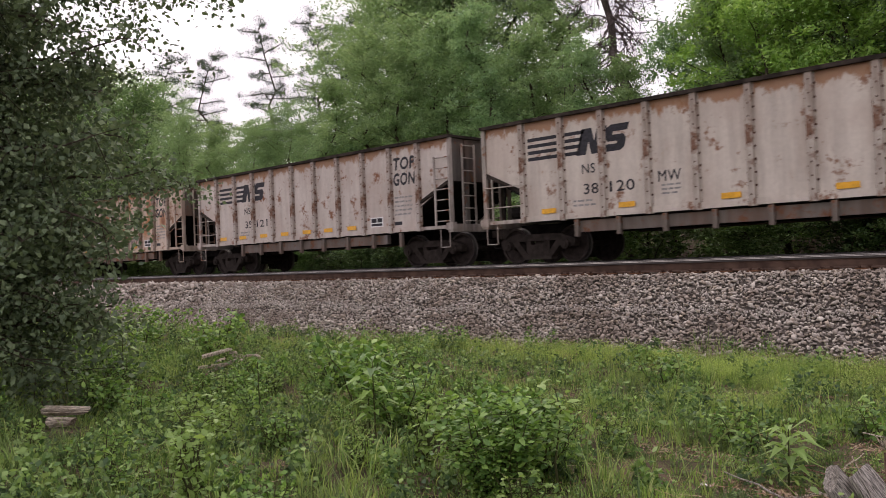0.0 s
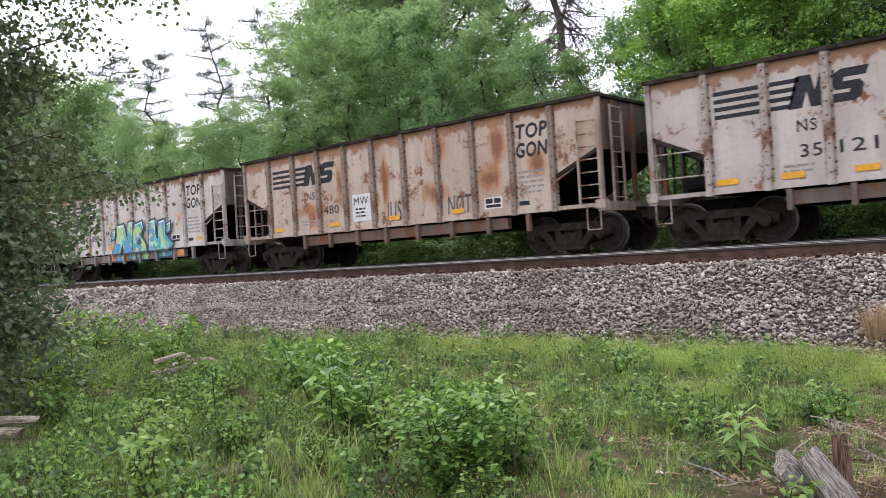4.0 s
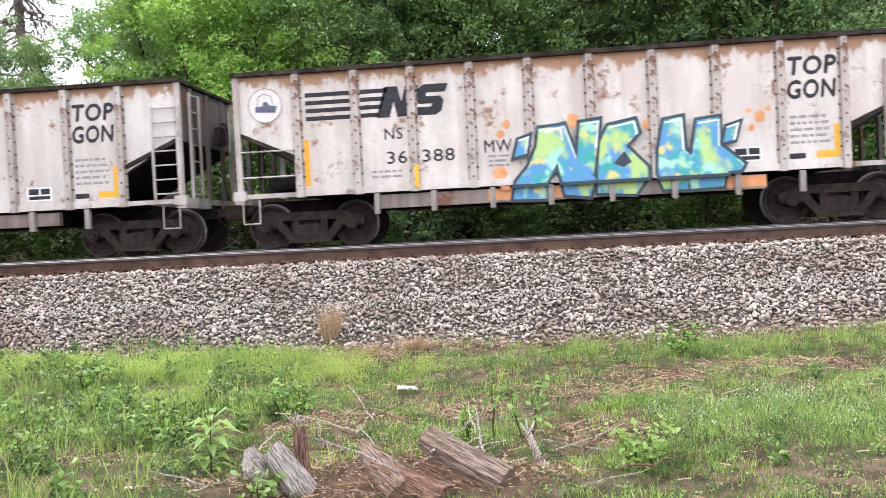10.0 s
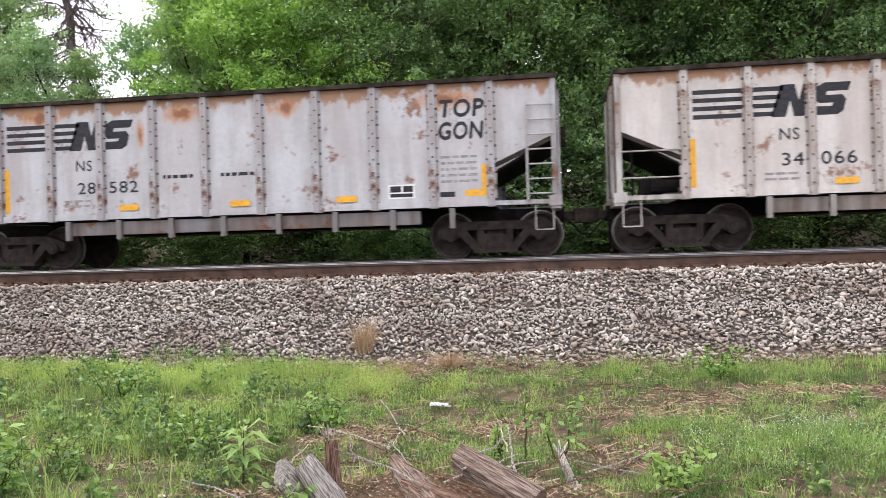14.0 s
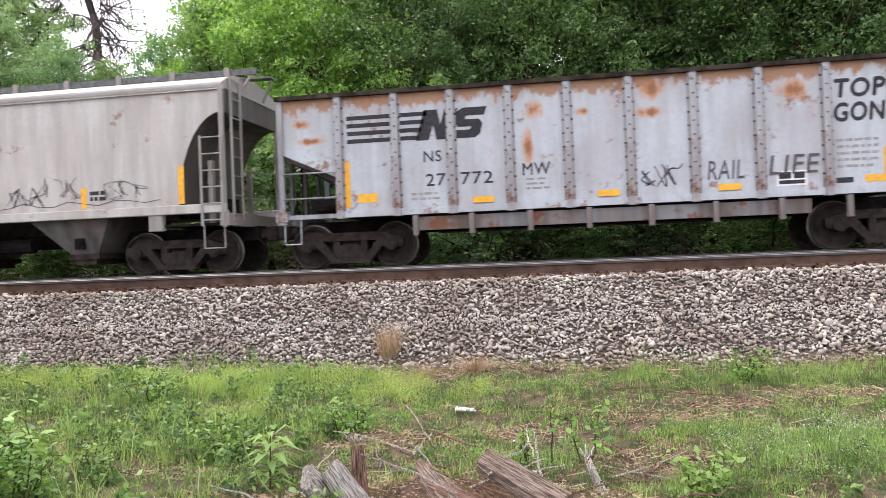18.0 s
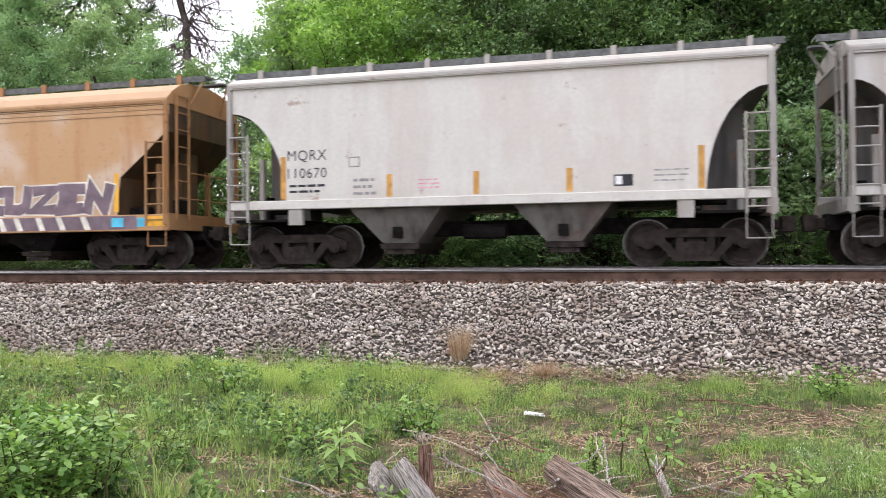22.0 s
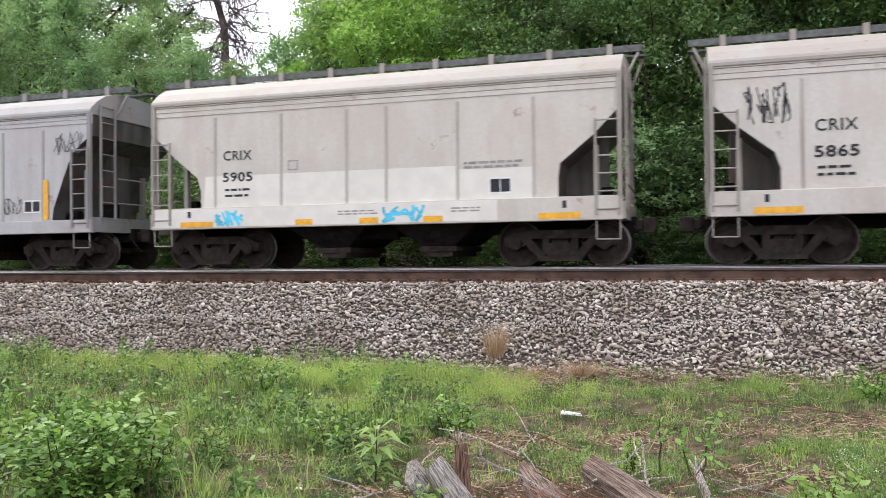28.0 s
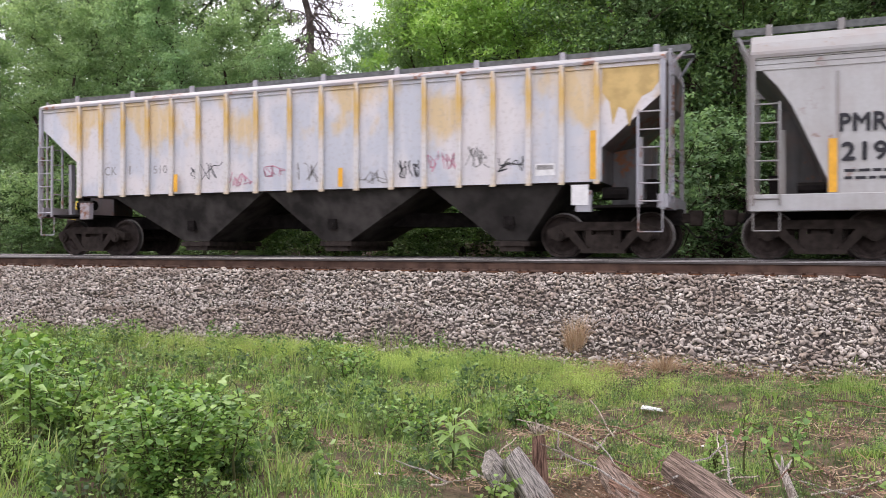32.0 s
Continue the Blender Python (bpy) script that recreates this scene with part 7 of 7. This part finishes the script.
def billet(name, p, q, r0, r1, seed, mat, label, jag=0.1, squash=1.0):
    """A split or sawn length of old wood from p up to q: ridged along the grain, its end uneven."""
    rnd = random.Random(seed)
    p, q = Vector(p), Vector(q)
    high, sides, levels = (q - p).length, 26, 6
    ridge = [rnd.uniform(0.86, 1.08) * (1 + 0.07 * math.sin(2.0 * i * 6.28 / sides + seed)) for i in range(sides)]
    tip = [1 - jag * (0.5 + 0.5 * math.sin(i * 6.28 / sides * 1.0 + seed)) * rnd.uniform(0.6, 1.0) for i in range(sides)]
    vs = []
    for j in range(levels):
        u = j / (levels - 1)
        for i in range(sides):
            a = 2 * math.pi * i / sides
            r = (r0 + (r1 - r0) * u) * ridge[i] * rnd.uniform(0.97, 1.03) * (0.93 if j == levels - 1 else 1)
            vs.append((math.cos(a) * r, math.sin(a) * r * squash, high * u * (tip[i] if j else 1)))
    for i in range(sides):
        vs.append((vs[-sides][0] * 0.55, vs[-sides][1] * 0.55, high * (tip[i] * 0.5 + (1 - jag * 0.5) * 0.5) - rnd.uniform(0.0, 0.012)))
    c = len(vs)
    vs += [(0, 0, high * (1 - jag * 0.5) - 0.01), (0, 0, 0)]
    fs = [(j * sides + i, j * sides + (i + 1) % sides, (j + 1) * sides + (i + 1) % sides, (j + 1) * sides + i) for j in range(levels) for i in range(sides)]
    fs += [(levels * sides + i, levels * sides + (i + 1) % sides, c) for i in range(sides)] + [((i + 1) % sides, i, c + 1) for i in range(sides)]
    ob = new(name, Form().add(vs, fs).mesh(name, mat))
    ob.matrix_basis = Matrix.Translation(p) @ (q - p).to_track_quat("Z", "Y").to_matrix().to_4x4()
    return tagged(ob, label, "stump" if "stump" in name else "log")


def timber():
    rot = weathered("grey_brown_wood", (0.27, 0.205, 0.165), 5)
    grey, brown, pale = weathered("grey_weathered_wood", (0.42, 0.385, 0.345), 1), weathered("brown_broken_wood", (0.25, 0.155, 0.115), 2), weathered("pale_bare_wood", (0.55, 0.48, 0.38), 3)
    billet("split_stump", (-1.57, 5.07, -0.01), (-1.75, 4.96, 0.28), 0.155, 0.125, 3, grey, "split grey weathered stump piece leaning over", 0.22, 0.6)
    billet("split_stump", (-1.40, 5.01, 0.01), (-1.59, 4.94, 0.34), 0.120, 0.090, 4, grey, "split grey weathered stump piece leaning over", 0.15, 0.75)
    spike = billet("splintered_stump", (-1.44, 5.14, 0.06), (-1.45, 5.12, 0.42), 0.052, 0.043, 5, brown, "thin upright splintered stump with pale frayed top", 0.08, 1.0)
    f = Form()
    rnd = random.Random(6)
    for k in range(26):
        a = rnd.uniform(0, 6.28)
        b = Vector((math.cos(a) * 0.03, math.sin(a) * 0.03, 0.37))
        f.rod(b, b + Vector((math.cos(a) * rnd.uniform(0.01, 0.06), math.sin(a) * rnd.uniform(0.01, 0.06), rnd.uniform(0.02, 0.08))), 0.009, 4, 0.001)
    part("frayed_top", f, pale, spike, "pale frayed splinters")["kind"] = "stuff"
    billet("broken_log", (-0.14, 4.88, 0.10), (-0.65, 5.14, 0.32), 0.098, 0.090, 8, rot, "grey-brown fibrous log with a sawn end", 0.05, 1.0)
    billet("rotten_log", (-0.73, 4.79, 0.08), (-1.08, 5.19, 0.27), 0.13, 0.07, 9, rot, "rotten brown root wood on the ground", 0.35, 0.7)
    billet("rotten_log", (-0.49, 4.72, 0.07), (-0.95, 4.96, 0.20), 0.10, 0.06, 10, brown, "brown rotten root wood on the ground", 0.35, 0.7)
    rng = np.random.default_rng(12)
    n = 1300
    x, y = rng.normal(-0.70, 0.38, n), rng.normal(4.92, 0.19, n)
    a, ln = rng.uniform(-1.5, 1.5, n), rng.uniform(0.05, 0.22, n)
    c = np.stack([x, y, landv(x, y) + 0.02 + 0.13 * rng.random(n) * np.exp(-((x + 0.75) / 0.45) ** 2)], 1)
    d = np.stack([np.cos(a), 0.4 * np.sin(a), -0.45 * np.cos(a) + rng.normal(0, 0.2, n)], 1) * ln[:, None] / 2
    s = np.stack([0 * a, 0 * a, np.full(n, 0.0013)], 1)
    v = np.stack([c - d - s, c + d - s * 0.3, c + d + s * 0.3, c - d + s], 1)
    fibre = island("rotten_wood_fibres", [(0.10, 0.055, 0.035), (0.20, 0.115, 0.07), (0.32, 0.21, 0.14), (0.14, 0.075, 0.045)], 0.95)
    tagged(new("rotten_fibres", swarm("rotten_fibres", v, [[0, 1, 2, 3]], fibre)), "red-brown rotten wood fibres heaped round the stump", "wood debris", kind="stuff")
    # twigs and roots over the stump
    rnd = random.Random(11)
    for k in range(38):
        x, y = rnd.uniform(-2.2, 0.6), rnd.uniform(4.8, 6.0)
        a, ln = rnd.uniform(0, math.pi), rnd.uniform(0.25, 0.75)
        z = land(x, y) + rnd.uniform(0.03, 0.26 if -1.4 < x < -0.2 else 0.10)
        f = Form()
        limb(f, (x, y, z - 0.04), (x + math.cos(a) * ln, y + math.sin(a) * ln * 0.5, z + rnd.uniform(-0.02, 0.20)), 0.008, 0.004, rnd, 5, 5)
        tagged(new("twig", f.mesh("twig", (brown, pale, grey)[k % 3])), "thin dry twig on the stump pile", "twig", "twigs on the stump pile")
    f = Form()
    limb(f, (0.10, 5.55, -0.02), (0.0, 5.65, 0.20), 0.034, 0.022, rnd, 7, 3)
    for d in ((-0.05, 0.27), (-0.01, 0.30), (0.05, 0.28)):
        f.rod((0.0, 5.65, 0.19), (d[0], 5.66, d[1]), 0.016, 5, 0.004)
    tagged(new("bare_branch", f.mesh("bare_branch", weathered("bleached_wood", (0.62, 0.57, 0.50), 9))), "pale bare branch stub standing in the ground", "branch")
    for x0, y0, x1, y1, r in ((-0.35, 8.1, 0.55, 8.0, 0.012), (0.3, 9.3, 1.6, 8.7, 0.012), (0.1, 7.3, 0.32, 6.4, 0.012), (-8.5, 9.25, -8.9, 9.9, 0.016), (-9.9, 7.2, -9.1, 7.5, 0.015), (-7.8, 5.2, -7.1, 5.5, 0.014), (-5.0, 5.2, -4.4, 5.3, 0.014), (-2.6, 6.1, -1.9, 5.9, 0.010), (-2.3, 5.9, -1.2, 6.0, 0.012)):
        f = Form()
        limb(f, (x0, y0, land(x0, y0) + 0.03), (x1, y1, land(x1, y1) + 0.06), r, r * 0.5, rnd, 5, 5)
        tagged(new("stick", f.mesh("stick", pale if r > 0.013 else brown)), "dry fallen stick lying in the grass", "stick", "sticks in the grass")
    for k in range(7):
        x, y = -11.1 + rnd.uniform(-0.4, 0.4), 6.8 + rnd.uniform(-0.2, 0.2)
        a = rnd.uniform(0, 3.1)
        f = Form().add([(-0.26, -0.04, 0), (0.24, -0.02, 0), (0.28, 0.03, 0), (-0.22, 0.045, 0), (-0.25, -0.035, 0.04), (0.20, -0.02, 0.03), (0.22, 0.02, 0.035), (-0.23, 0.04, 0.03)], [(0, 3, 2, 1), (4, 5, 6, 7), (0, 1, 5, 4), (1, 2, 6, 5), (2, 3, 7, 6), (3, 0, 4, 7)])
        ob = new("wood_scrap", f.mesh("wood_scrap", pale))
        ob.matrix_basis = pose(x, y, land(x, y) + 0.08 + 0.04 * k, rnd.uniform(-20, 20), rnd.uniform(-35, 10), math.degrees(a))
        tagged(ob, "pale split scrap of wood in a heap", "wood", "heap of wood scraps")
    billet("fallen_log", (-9.45, 3.50, 0.13), (-8.75, 3.72, 0.17), 0.062, 0.045, 21, pale, "pale barkless broken log in the weeds", 0.3)
    billet("fallen_log", (-8.75, 3.28, 0.12), (-8.40, 3.40, 0.14), 0.055, 0.045, 22, pale, "short pale broken log in the weeds", 0.3)
    f = Form().add([(-0.11, -0.06, 0), (0.10, -0.07, 0.01), (0.12, 0.05, 0.0), (-0.09, 0.07, 0.01), (-0.10, -0.05, 0.03), (0.09, -0.06, 0.05), (0.10, 0.05, 0.03), (-0.08, 0.06, 0.045)],
                   [(0, 3, 2, 1), (4, 5, 6, 7), (0, 1, 5, 4), (1, 2, 6, 5), (2, 3, 7, 6), (3, 0, 4, 7)])
    for x, y, s in ((-1.24, 8.57, 1.05), (-2.60, 5.15, 0.35), (-0.60, 7.2, 0.35)):
        ob = new("litter_scrap", f.mesh("litter_scrap", WHITE))
        ob.matrix_basis = pose(x, y, land(x, y) + 0.03, 6, 8, 20) @ Matrix.Diagonal((s, s * 0.6, s * 0.5, 1))
        tagged(ob, "crumpled white scrap of litter in the grass", "litter")


def near_tree():
    """The tree beside the camera, whose hanging boughs frame the first seconds."""
    rnd, rng = random.Random(33), np.random.default_rng(33)
    x, y = -11.9, 3.05
    t = new("overhanging_tree")
    wood = Form()
    limb(wood, (0, 0, -0.3), (0.5, 0.3, 9), 0.22, 0.08, rnd, 9, 8)
    anchors = []
    for k in range(85):
        z = rnd.uniform(0.8, 7.0)
        a = radians(rnd.uniform(-60, 150))
        r = rnd.uniform(1.0, 3.1) * (1.0 if z > 2.5 else 0.85)
        p = Vector((0.5 * z / 9, 0.3 * z / 9, z))
        q = p + Vector((math.cos(a) * r, math.sin(a) * r, rnd.uniform(-0.8, 0.5)))
        pts = limb(wood, p, q, 0.035, 0.008, rnd, 5, 5)
        for w in pts[1:]:
            for _ in range(4):
                s = w + Vector((rnd.gauss(0, 0.35), rnd.gauss(0, 0.35), rnd.gauss(-0.1, 0.25)))
                wood.rod(w, s, 0.006, 3, 0.003)
                anchors += [tuple(s), tuple(w.lerp(s, 0.6))]
    A = np.array(anchors)
    n = 78000
    P = A[rng.integers(0, len(A), n)] + rng.normal(size=(n, 3)) * np.array([0.15, 0.15, 0.11])
    part("trunk", wood, BARK, t)
    part("crown", swarm("crown", leaves(P, 0.085, rng, CARD, 0.3), CARD_TRIS, CROWNS["shade"]), None, t)
    t.matrix_basis = pose(x, y, land(x, y))
    tagged(t, "dark leafy tree with boughs hanging low", "tree")


verge()
timber()
near_tree()
woods()
track()
meadow()
dead_leaves()
ballast()


def motions():
    """The train rolls past; every wheelset turns with it."""
    for car, u in CARS:
        walk(car, [(t, pose(u + ride(t), SIDE, RAIL)) for t in range(33)])
    for ob, dx in WHEELS:
        walk(ob, [(k / 10, pose(dx, 0, WR, 0, math.degrees(ride(k / 10) / WR) % 360, 0)) for k in range(321)])


motions()
